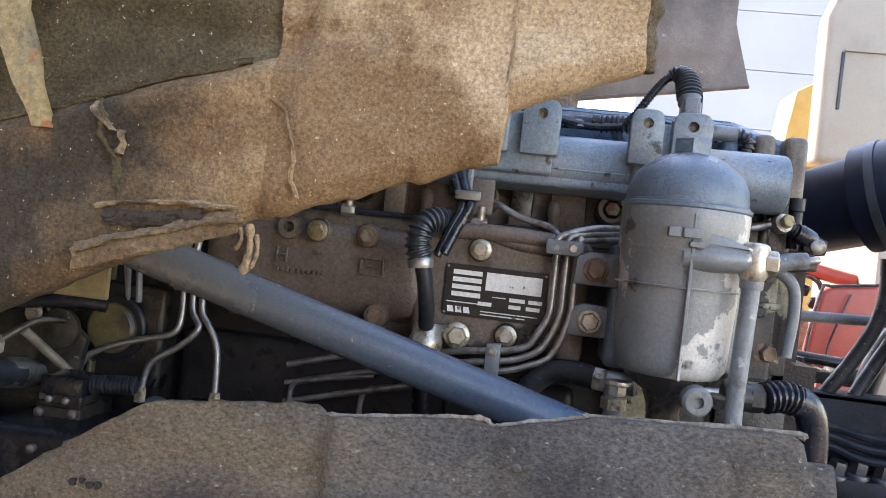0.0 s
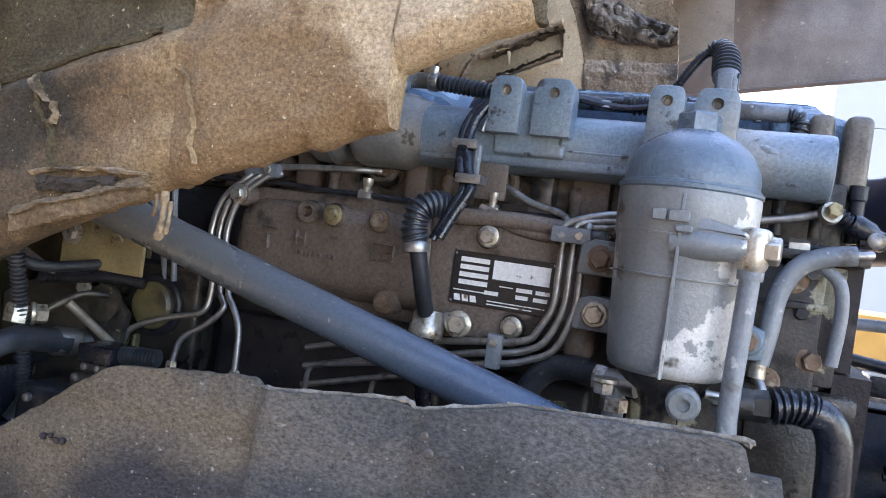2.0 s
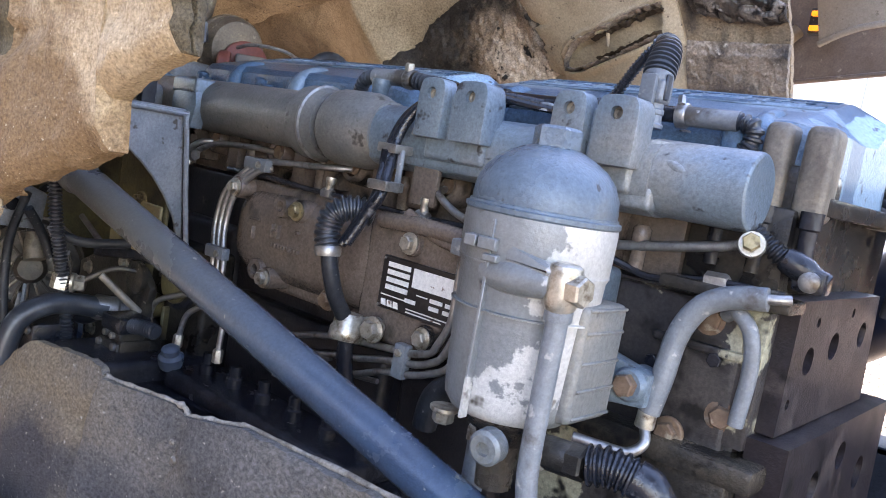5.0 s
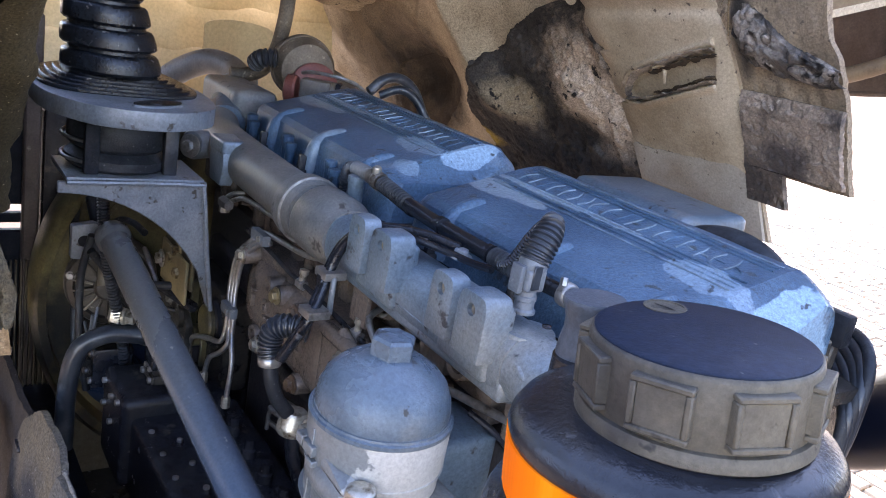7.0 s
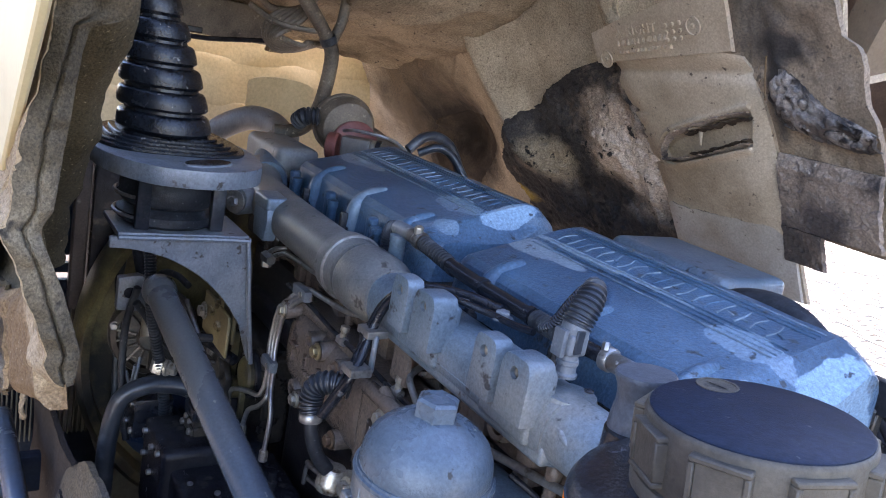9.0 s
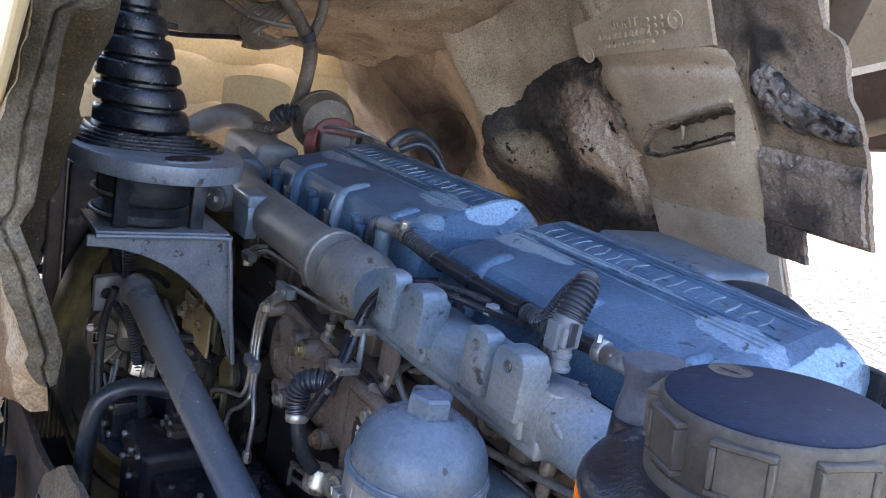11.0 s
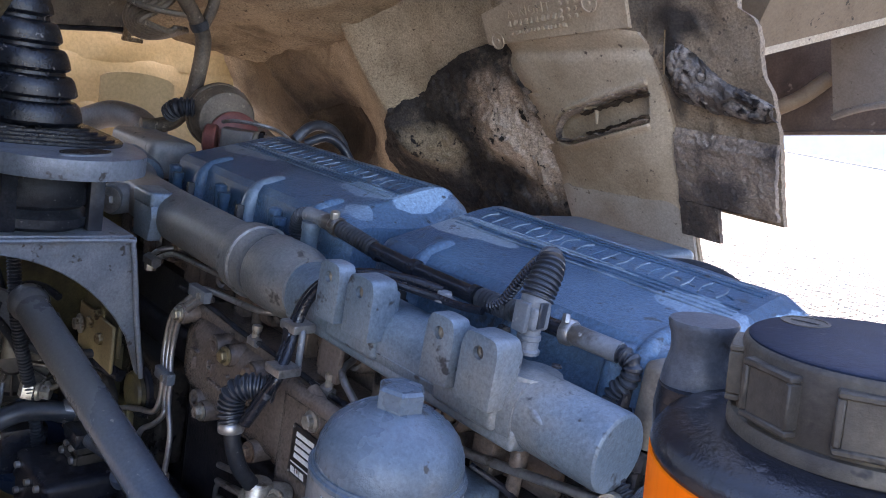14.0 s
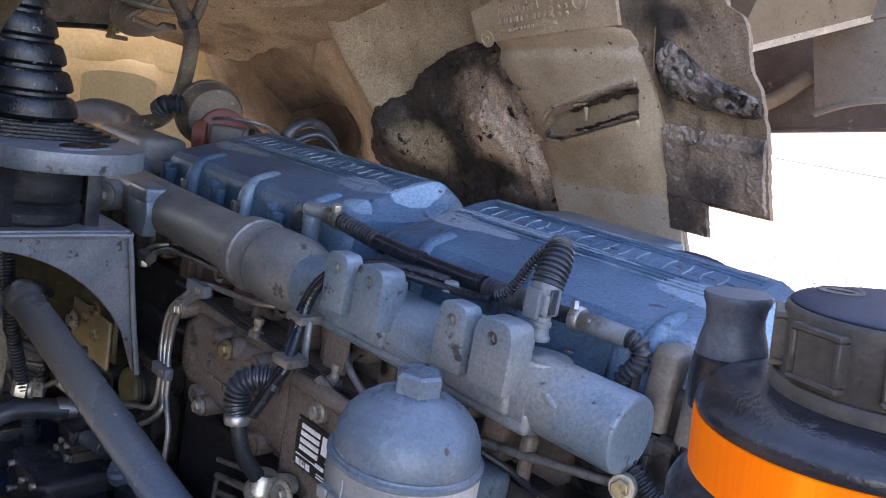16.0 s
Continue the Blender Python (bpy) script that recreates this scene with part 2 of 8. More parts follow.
PANEL = material("dusty plastic tunnel panel", (0.345, 0.268, 0.180), (0.475, 0.378, 0.270), 2.0, 0.65, 0.0, 0.6, 120, (0.22, 0.160, 0.100), 0.575, 1.5, 0.10, (0.10, 0.072, 0.050), 0.685, 30, grit=0.28)
BURNT = material("charred insulation", (0.026, 0.024, 0.023), (0.064, 0.056, 0.050), 6, 0.75, 0.0, 1.0, 80, (0.17, 0.134, 0.102), 0.64, 5.0, 0.06, (0.020, 0.018, 0.017), 0.64, 14, grit=0.6, grit_s=110, spec=0.2, soot_edge=(1.25, 1.95), soot_s=8.0, soot=((0.460, 0.235, 0.095, 0.080, (0.37, 0.275, 0.200)), (0.515, 0.165, 0.125, 0.085, (0.43, 0.335, 0.256)), (0.425, 0.297, 0.030, 0.020, (0.26, 0.20, 0.15)), (0.225, 0.130, 0.075, 0.048, (0.29, 0.222, 0.146)), (0.405, 0.110, 0.115, 0.034, (0.024, 0.021, 0.020)), (0.46, 0.010, 0.24, 0.060, (0.026, 0.024, 0.024)), (0.04, 0.015, 0.06, 0.02, (0.40, 0.28, 0.06))))
BITUMEN = material("cracked bitumen mat", (0.034, 0.030, 0.029), (0.085, 0.074, 0.068), 8, 0.45, 0.0, 1.0, 60, (0.235, 0.205, 0.182), 0.55, 7.0, 0.06, (0.014, 0.012, 0.012), 0.58, 13, grit=0.5, spec=0.35)
SILL = material("taupe painted cab sill", (0.155, 0.112, 0.072), (0.215, 0.162, 0.11), 6, 0.55, 0.0, 0.15, 120, (0.10, 0.07, 0.046), 0.60, 4, 0.1, (0.05, 0.04, 0.03), 0.68, 30, spec=0.25)
FASCIA = material("dusty cab panel with smudges", (0.165, 0.142, 0.122), (0.225, 0.198, 0.172), 5, 0.5, 0.0, 0.12, 120, (0.105, 0.090, 0.078), 0.56, 3.0, 0.09, (0.10, 0.085, 0.07), 0.67, 40, grit=0.2)
BROWNSHEET = material("brown painted sheet steel", (0.090, 0.064, 0.051), (0.150, 0.115, 0.097), 5, 0.42, 0.1, 0.2, 100, (0.062, 0.047, 0.043), 0.58, 3.5, 0.10, (0.24, 0.20, 0.17), 0.70, 16, grit=0.25)
GOLD = material("creased golden heat shield foil", (0.515, 0.398, 0.207), (0.627, 0.504, 0.297), 3, 0.45, 0.1, 0.3, 20, (0.414, 0.302, 0.146), 0.60, 1.6, 0.14, k=1.0)
OCHRE = material("ochre primed shroud", (0.12, 0.098, 0.042), (0.22, 0.175, 0.078), 6, 0.36, 0.0, 0.3, 110, (0.026, 0.022, 0.017), 0.50, 2.6, 0.08, grit=0.3)
ORANGE = material("orange reflective band", (1.0, 0.155, 0.0), (1.0, 0.21, 0.0), 12, 0.55, 0.0, 0.1, 400, (1.0, 0.30, 0.01), 0.60, 5, 0.03, stretch=(1, 1, 0.05), grit=0.08, spec=0.15)
# Tan is dust plus warm ground bounce painted onto the cap sides.
CAPMAT = material("dusty black filler cap, tan bounce in its colour", (0.040, 0.036, 0.032), (0.085, 0.074, 0.060), 4, 0.5, 0.0, 0.2, 260, (0.150, 0.125, 0.090), 0.52, 3, 0.12, (0.02, 0.019, 0.018), 0.68, 30, grit=0.25, spec=0.25)
RED = material("red paint", (0.221, 0.021, 0.015), (0.289, 0.038, 0.025), 12, 0.45, 0.0, 0.05, 100, k=1.0, grit=0.15)
REDDARK = material("dull red fitting", (0.13, 0.03, 0.022), (0.20, 0.06, 0.045), 40, 0.5, 0.0, 0.1, 200)
YELLOW = material("yellow machine paint", (0.306, 0.178, 0.038), (0.374, 0.230, 0.060), 8, 0.5, 0.0, 0.05, 60, k=1.0, grit=0.08)
BEIGE = material("beige painted cab corner", (0.234, 0.207, 0.176), (0.281, 0.250, 0.215), 5, 0.5, 0.0, 0.04, 80, (0.187, 0.164, 0.140), 0.64, 3, 0.1, k=1.0, grit=0.08)
RAILM = material("dark blue-grey chassis paint", (0.006, 0.009, 0.015), (0.014, 0.018, 0.027), 12, 0.55, 0.0, 0.35, 120, (0.040, 0.038, 0.036), 0.65, 6, 0.1, grit=0.35, spec=0.15)
WHITEWALL = material("white rendered hall wall", (0.218, 0.246, 0.273), (0.257, 0.285, 0.312), 0.6, 0.7, 0.0, 0.05, 30, k=1.0, grit=0.04)
PLINTH = material("grey rendered plinth", (0.20, 0.222, 0.24), (0.25, 0.272, 0.29), 0.4, 0.8, 0.0, 0.05, 30, k=1.0, grit=0.05)
FARWALL = material("white far building wall", (0.66, 0.68, 0.70), (0.74, 0.76, 0.78), 0.3, 0.8, 0.0, 0.05, 30, k=1.0, grit=0.04)
PAVE = material("pale paving stone", (0.42, 0.38, 0.31), (0.52, 0.475, 0.40), 4, 0.9, 0.0, 0.5, 40, (0.34, 0.30, 0.23), 0.58, 1.2, 0.12, random_tone=0.1, k=1.0, grit=0.2)
GROUND = material("sandy yard ground", (0.36, 0.32, 0.26), (0.46, 0.415, 0.345), 1.5, 0.95, 0.0, 0.4, 20, (0.28, 0.245, 0.19), 0.58, 0.25, 0.15, k=1.0, grit=0.15)
PLATE = material("black printed data plate", (0.018, 0.016, 0.016), (0.035, 0.030, 0.028), 60, 0.35, 0.3, 0.05, 300)
WHITE = material("white printed field", (0.74, 0.72, 0.68), (0.80, 0.78, 0.74), 60, 0.35, 0.0, 0.05, 300, (0.16, 0.09, 0.055), 0.645, 30, 0.03)
FINS = material("dull radiator core", (0.10, 0.085, 0.06), (0.15, 0.13, 0.095), 30, 0.5, 0.3, 0.1, 100, spec=0.3)
CABSKIN = material("cab body", (0.3, 0.28, 0.25), (0.36, 0.34, 0.30), 3, 0.6, k=1.0, grit=0.08)

FELTMID = material("pale frayed felt lip", (0.15, 0.125, 0.098), (0.30, 0.262, 0.215), 14, 0.95, 0.0, 1.0, 150, (0.085, 0.070, 0.055), 0.58, 6, 0.08, grit=0.5, spec=0.2)
# Darker than the other felt: the edge's shade is put into this colour.
FELTSHADE = material("brown felt edge darkened for shade", (0.058, 0.045, 0.027), (0.130, 0.100, 0.062), 4, 0.95, 0.0, 1.0, 200, (0.21, 0.165, 0.105), 0.61, 3, 0.09, (0.040, 0.033, 0.025), 0.66, 12, grit=0.6, grit_s=200, spec=0.2)
ASPHALT = material("dark bounce-cutting asphalt", (0.095, 0.082, 0.068), (0.145, 0.125, 0.10), 6, 0.9, 0.0, 0.6, 60, (0.18, 0.15, 0.115), 0.62, 0.8, 0.1, k=1.0, grit=0.3)
# For the unseen wall; kept dark so it sends no sunlight back.
SHADEWALL = material("dark light-blocking wall", (0.055, 0.052, 0.05), (0.075, 0.07, 0.066), 1.5, 0.9, 0.0, 0.2, 20, k=1.0)

SCUFF = material("scuffed block paint", (0.022, 0.021, 0.024), (0.056, 0.047, 0.042), 6, 0.38, 0.0, 0.45, 120, (0.30, 0.28, 0.20), 0.572, 5.5, 0.012, (0.010, 0.009, 0.009), 0.59, 9, grit=0.4, spec=0.35)
OLDPARTS = material("worn alloy and dirt", (0.040, 0.034, 0.028), (0.115, 0.102, 0.084), 9, 0.38, 0.3, 0.4, 130, (0.014, 0.013, 0.012), 0.52, 4, 0.06, (0.32, 0.29, 0.24), 0.67, 22)

TURBO = material("dusty brown turbo casting", (0.10, 0.078, 0.055), (0.20, 0.155, 0.11), 8, 0.6, 0.1, 0.5, 120, (0.045, 0.035, 0.026), 0.58, 5, 0.08, (0.28, 0.23, 0.17), 0.67, 30, grit=0.35)
DUCT = material("blue-black smooth rubber duct", (0.002, 0.004, 0.012), (0.004, 0.008, 0.020), 12, 0.34, 0.0, 0.1, 150, (0.014, 0.017, 0.025), 0.64, 5, 0.08, spec=0.35)
WOOL = material("torn felt inside", (0.105, 0.068, 0.038), (0.215, 0.148, 0.085), 10, 0.95, 0.0, 1.0, 130, (0.045, 0.030, 0.018), 0.55, 5, 0.07, grit=0.5, spec=0.2)
# Oily castings; also paints shade on the head end and rocker case.
OILSHADECASE = material("oil-soaked casting darkened for shade", (0.016, 0.015, 0.014), (0.042, 0.035, 0.028), 8, 0.26, 0.0, 0.5, 120, (0.085, 0.066, 0.046), 0.60, 3, 0.08, (0.008, 0.007, 0.007), 0.60, 10, grit=0.3, spec=0.4)
# Dusty cap; its paler blue stands for reflected sky.
PCAP = material("dusty pressure cap with painted sky sheen", (0.052, 0.062, 0.076), (0.090, 0.102, 0.118), 14, 0.42, 0.0, 0.2, 240, (0.15, 0.145, 0.135), 0.60, 7, 0.09, (0.025, 0.024, 0.024), 0.66, 30, grit=0.3, spec=0.3)
# Blue base paints the sky reflected in the upward face.
CAPTOP = material("dark cap top tinted with sky blue", (0.006, 0.012, 0.026), (0.013, 0.022, 0.042), 5, 0.5, 0.0, 0.2, 240, (0.034, 0.042, 0.058), 0.585, 3.5, 0.10, (0.09, 0.095, 0.10), 0.70, 60, grit=0.35, spec=0.12)
STRIPM = material("rusty flaking painted strip", (0.20, 0.135, 0.050), (0.34, 0.25, 0.11), 7, 0.7, 0.0, 0.6, 120, (0.085, 0.092, 0.072), 0.53, 4, 0.05, (0.24, 0.085, 0.022), 0.585, 9, grit=0.4)
# Lighter than the ochre web beside it: the lit look is in the colour.
TANPLATE = material("tan steel plate with lit tone", (0.215, 0.165, 0.078), (0.30, 0.235, 0.12), 5, 0.5, 0.0, 0.2, 120, (0.13, 0.095, 0.045), 0.58, 3, 0.1, grit=0.2)
FLAPM = material("stained brown cab flap", (0.205, 0.150, 0.100), (0.320, 0.242, 0.168), 2.0, 0.65, 0.0, 0.6, 110, (0.105, 0.078, 0.056), 0.60, 1.6, 0.10, (0.10, 0.075, 0.053), 0.66, 34, grit=0.5, soot_edge=(1.25, 1.95), soot_s=9, soot=((0.84, 0.455, 0.055, 0.060, (0.115, 0.092, 0.070)), (0.885, 0.430, 0.055, 0.022, (0.040, 0.034, 0.030)), (0.868, 0.37, 0.020, 0.075, (0.034, 0.030, 0.028))))
LOWFLAP = material("brown flap with dark curls", (0.180, 0.136, 0.105), (0.320, 0.250, 0.195), 3.0, 0.6, 0.0, 1.0, 80, (0.042, 0.035, 0.033), 0.56, 3.6, 0.06, (0.46, 0.39, 0.32), 0.68, 18, grit=0.55, soot_edge=(1.25, 1.95), soot_s=9, soot=((0.885, 0.12, 0.045, 0.060, (0.040, 0.034, 0.032)), (0.945, 0.17, 0.045, 0.05, (0.055, 0.045, 0.042))))
# Brighter copy of LINER: light on the wall is put into its colour.
LITLINER = material("sandy cab wall, brightened copy of the liner", (0.335, 0.262, 0.174), (0.52, 0.42, 0.295), 1.6, 0.85, 0.0, 1.0, 60, (0.190, 0.142, 0.092), 0.585, 1.0, 0.10, (0.12, 0.09, 0.06), 0.70, 38, grit=0.5, spec=0.25, soot=((-0.42, 0.16, 0.30, 0.20, (0.165, 0.124, 0.084)), (-0.30, 0.09, 0.21, 0.13, (0.040, 0.031, 0.024))))
PANELLIP = material("grey dusted panel lip", (0.30, 0.262, 0.215), (0.385, 0.345, 0.295), 2, 0.6, 0.0, 0.4, 120, (0.24, 0.19, 0.14), 0.60, 2, 0.1, (0.12, 0.095, 0.07), 0.69, 34, grit=0.25)
DUSTRIB = material("brown dusted cast ribs", (0.135, 0.112, 0.086), (0.245, 0.205, 0.160), 5, 0.45, 0.1, 0.4, 130, (0.045, 0.036, 0.028), 0.59, 3, 0.08, grit=0.3)
CREAM = material("cream painted cab panel", (0.62, 0.50, 0.27), (0.70, 0.58, 0.34), 2, 0.45, 0.0, 0.05, 80, (0.50, 0.40, 0.22), 0.62, 2, 0.1, grit=0.06)
OLIVE = material("olive dusty wing lining", (0.125, 0.105, 0.055), (0.20, 0.17, 0.095), 4, 0.7, 0.0, 0.3, 80, (0.065, 0.052, 0.03), 0.56, 2, 0.12, grit=0.2)
# Soot in the hollow; elsewhere dark strips painting shade in openings.
SMUTSHADE = material("dark liner for soot and opening shade", (0.030, 0.023, 0.018), (0.062, 0.046, 0.033), 3, 0.9, 0.0, 1.0, 120, (0.120, 0.088, 0.058), 0.60, 2, 0.10, grit=0.45, spec=0.2)
ALTERN = material("dusty alternator alloy", (0.16, 0.135, 0.105), (0.30, 0.265, 0.21), 16, 0.45, 0.3, 0.3, 130, (0.05, 0.040, 0.032), 0.55, 7, 0.06)

LENS = material("lit orange lamp lens", (0.90, 0.26, 0.02), (0.95, 0.32, 0.03), 60, 0.3, 0.0, 0.1, 300, k=1.0, grit=0)
LENS.node_tree.nodes["Principled BSDF"].inputs["Emission Color"].default_value = (1.0, 0.30, 0.02, 1)
LENS.node_tree.nodes["Principled BSDF"].inputs["Emission Strength"].default_value = 0.2

# ---- builders ----
BASES = {}


def thing(name, base, label, category, group="", kind=""):
    ob = new(name)
    ob.location = base
    ob.empty_display_size = 0.05
    BASES[ob.name] = Vector(base)
    return tagged(ob, label, category, group, kind)


def finish(bm, smooth=40):
    bmesh.ops.recalc_face_normals(bm, faces=bm.faces[:])
    for f in bm.faces:
        f.smooth = True
    lim = radians(smooth)
    for e in bm.edges:
        if len(e.link_faces) == 2 and e.calc_face_angle(0.0) > lim:
            e.smooth = False


def part(name, bm, mat, parent, label="", smooth=40):
    """Link a bmesh, given in world metres, as one mesh under a thing or a part."""
    base = BASES[parent.name]
    finish(bm, smooth)
    bm.transform(Matrix.Translation(-base))
    me = bpy.data.meshes.new(name)
    bm.to_mesh(me)
    bm.free()
    me.materials.append(mat)
    ob = new(name, me)
    ob.parent = parent
    BASES[ob.name] = base
    return tagged(ob, label) if label else ob


def solo(name, bm, mat, label, category, group="", kind="", smooth=40):
    """A thing that is one mesh, with its origin at its foot."""
    finish(bm, smooth)
    lo = [min(v.co[k] for v in bm.verts) for k in range(3)]
    hi = [max(v.co[k] for v in bm.verts) for k in range(3)]
    base = Vector(((lo[0] + hi[0]) / 2, (lo[1] + hi[1]) / 2, lo[2]))
    bm.transform(Matrix.Translation(-base))
    me = bpy.data.meshes.new(name)
    bm.to_mesh(me)
    bm.free()
    me.materials.append(mat)
    ob = new(name, me)
    ob.location = base
    BASES[ob.name] = base
    return tagged(ob, label, category, group, kind)


def box(x0, x1, y0, y1, z0, z1, bevel=0.004, seg=2, bm=None):
    b = bmesh.new()
    bmesh.ops.create_cube(b, size=1)
    bmesh.ops.scale(b, vec=(abs(x1 - x0), abs(y1 - y0), abs(z1 - z0)), verts=b.verts)
    if bevel:
        bmesh.ops.bevel(b, geom=b.edges[:], offset=bevel, segments=seg, affect="EDGES", profile=0.6)
    bmesh.ops.translate(b, vec=((x0 + x1) / 2, (y0 + y1) / 2, (z0 + z1) / 2), verts=b.verts)
    return join(bm, b)


def join(bm, other):
    if bm is None:
        return other
    me = bpy.data.meshes.new("tmp")
    other.to_mesh(me)
    other.free()
    bm.from_mesh(me)
    bpy.data.meshes.remove(me)
    return bm


def smooth_path(pts, n=8):
    """A Catmull-Rom curve through the points."""
    p = [Vector(q) for q in pts]
    p = [p[0] * 2 - p[1]] + p + [p[-1] * 2 - p[-2]]
    out = []
    for i in range(1, len(p) - 2):
        for k in range(n):
            t = k / n
            a, b, c, d = p[i - 1], p[i], p[i + 1], p[i + 2]
            out.append(0.5 * ((2 * b) + (c - a) * t + (2 * a - 5 * b + 4 * c - d) * t * t + (3 * b - a - 3 * c + d) * t ** 3))
    out.append(p[-2])
    return out


def tube(pts, r, seg=12, n=8, caps=True, bm=None, smooth=True, ridge=0.0, pitch=0.006):
    """A pipe along a smooth path; r a number, or a function of the share of the way; ridge and pitch make it corrugated."""
    path = smooth_path(pts, n) if smooth else [Vector(q) for q in pts]
    if ridge:
        total = sum((b - a).length for a, b in zip(path, path[1:]))
        steps = max(4, int(total / pitch) * 4)
        fine, acc, k = [path[0]], 0.0, 1
        lens = [0.0]
        for a, b in zip(path, path[1:]):
            lens.append(lens[-1] + (b - a).length)
        for s in range(1, steps + 1):
            d = total * s / steps
            while k < len(lens) - 1 and lens[k] < d:
                k += 1
            f = (d - lens[k - 1]) / max(1e-9, lens[k] - lens[k - 1])
            fine.append(path[k - 1].lerp(path[k], min(1, f)))
        path = fine
    b = bmesh.new()
    rings, up = [], None
    for i, q in enumerate(path):
        d = (path[min(i + 1, len(path) - 1)] - path[max(i - 1, 0)]).normalized()
        if up is None:
            up = d.orthogonal().normalized()
        else:
            up = (up - d * up.dot(d)).normalized()
        side = d.cross(up)
        rr = r(i / (len(path) - 1)) if callable(r) else r
        if ridge:
            rr += ridge * (1 if i % 4 in (1, 2) else -1)
        rings.append([b.verts.new(q + (up * math.cos(2 * math.pi * k / seg) + side * math.sin(2 * math.pi * k / seg)) * rr) for k in range(seg)])
    for A, B in zip(rings, rings[1:]):
        for k in range(seg):
            b.faces.new((A[k], A[(k + 1) % seg], B[(k + 1) % seg], B[k]))
    if caps:
        b.faces.new(rings[0][::-1])
        b.faces.new(rings[-1])
    return join(bm, b)


def lathe(profile, at, axis=(0, 0, 1), seg=32, bm=None):
    """A turned form: profile of (radius, height) along the axis from the point."""
    b = bmesh.new()
    rot = Vector((0, 0, 1)).rotation_difference(Vector(axis)).to_matrix().to_4x4()
    m = Matrix.Translation(at) @ rot
    rings = []
    for r, h in profile:
        rings.append([b.verts.new(m @ Vector((r * math.cos(2 * math.pi * k / seg), r * math.sin(2 * math.pi * k / seg), h))) for k in range(seg)])
    for A, B in zip(rings, rings[1:]):
        for k in range(seg):
            b.faces.new((A[k], A[(k + 1) % seg], B[(k + 1) % seg], B[k]))
    b.faces.new(rings[0][::-1])
    b.faces.new(rings[-1])
    return join(bm, b)


def hexnut(at, axis, r, h, bm=None, washer=0.0, turn=0.0):
    """A hexagon head with chamfered rim, on a round flange where washer is its radius."""
    b = bmesh.new()
    rot = Vector((0, 0, 1)).rotation_difference(Vector(axis)).to_matrix().to_4x4()
    m = Matrix.Translation(at) @ rot @ Matrix.Rotation(turn, 4, "Z")
    rings = [[b.verts.new(m @ Vector((q * math.cos(math.pi * k / 3), q * math.sin(math.pi * k / 3), z))) for k in range(6)] for q, z in ((r, 0), (r, h * 0.86), (r * 0.86, h))]
    for A, B in zip(rings, rings[1:]):
        for k in range(6):
            b.faces.new((A[k], A[(k + 1) % 6], B[(k + 1) % 6], B[k]))
    b.faces.new(rings[0][::-1])
    b.faces.new(rings[-1])
    bm = join(bm, b)
    if washer:
        lathe([(washer, -h * 0.05), (washer, h * 0.18), (washer * 0.88, h * 0.28), (r * 0.8, h * 0.3)], at, axis, 20, bm)
    return bm


def prism(outline, at, ux, uy, depth, bevel=0.003, seg=2, bm=None):
    """An outline of (u, v), in the plane of ux and uy at a point, given depth along their cross product."""
    ux, uy = Vector(ux).normalized(), Vector(uy).normalized()
    w, o = ux.cross(uy), Vector(at)
    b = bmesh.new()
    base = [b.verts.new(o + ux * u + uy * v) for u, v in outline]
    f = b.faces.new(base)
    top = bmesh.ops.extrude_face_region(b, geom=[f])["geom"]
    bmesh.ops.translate(b, vec=w * depth, verts=[g for g in top if isinstance(g, bmesh.types.BMVert)])
    if bevel:
        bmesh.ops.bevel(b, geom=b.edges[:], offset=bevel, segments=seg, affect="EDGES", profile=0.6)
    return join(bm, b)


def holed(outline, holes, at, ux, uy, depth, bm=None):
    """A plate with round or oval holes through it: holes of (u, v, ru, rv)."""
    ux, uy = Vector(ux).normalized(), Vector(uy).normalized()
    w, o = ux.cross(uy), Vector(at)
    b = bmesh.new()
    loops = [outline] + [[(u + ru * math.cos(2 * math.pi * k / 20), v + rv * math.sin(2 * math.pi * k / 20)) for k in range(20)] for u, v, ru, rv in holes]
    edges = []
    for lp in loops:
        vs = [b.verts.new(o + ux * u + uy * v) for u, v in lp]
        edges += [b.edges.new((vs[i], vs[(i + 1) % len(vs)])) for i in range(len(vs))]
    r = bmesh.ops.triangle_fill(b, edges=edges, use_beauty=True)
    faces = [g for g in r["geom"] if isinstance(g, bmesh.types.BMFace)]
    top = bmesh.ops.extrude_face_region(b, geom=faces)["geom"]
    bmesh.ops.translate(b, vec=w * depth, verts=[g for g in top if isinstance(g, bmesh.types.BMVert)])
    return join(bm, b)


def sheet(fn, nu, nv, thick, bm=None):
    """A sheet of the given thickness (a vector) over fn(u, v), u and v from 0 to 1."""
    b = bmesh.new()
    th = Vector(thick)
    F = [[b.verts.new(Vector(fn(i / nu, j / nv))) for j in range(nv + 1)] for i in range(nu + 1)]
    B = [[b.verts.new(F[i][j].co + th) for j in range(nv + 1)] for i in range(nu + 1)]
    for i in range(nu):
        for j in range(nv):
            b.faces.new((F[i][j], F[i + 1][j], F[i + 1][j + 1], F[i][j + 1]))
            b.faces.new((B[i][j], B[i][j + 1], B[i + 1][j + 1], B[i + 1][j]))
    for i in range(nu):
        for j in (0, nv):
            b.faces.new((F[i][j], F[i + 1][j], B[i + 1][j], B[i][j]))
    for j in range(nv):
        for i in (0, nu):
            b.faces.new((F[i][j], F[i][j + 1], B[i][j + 1], B[i][j]))
    return join(bm, b)


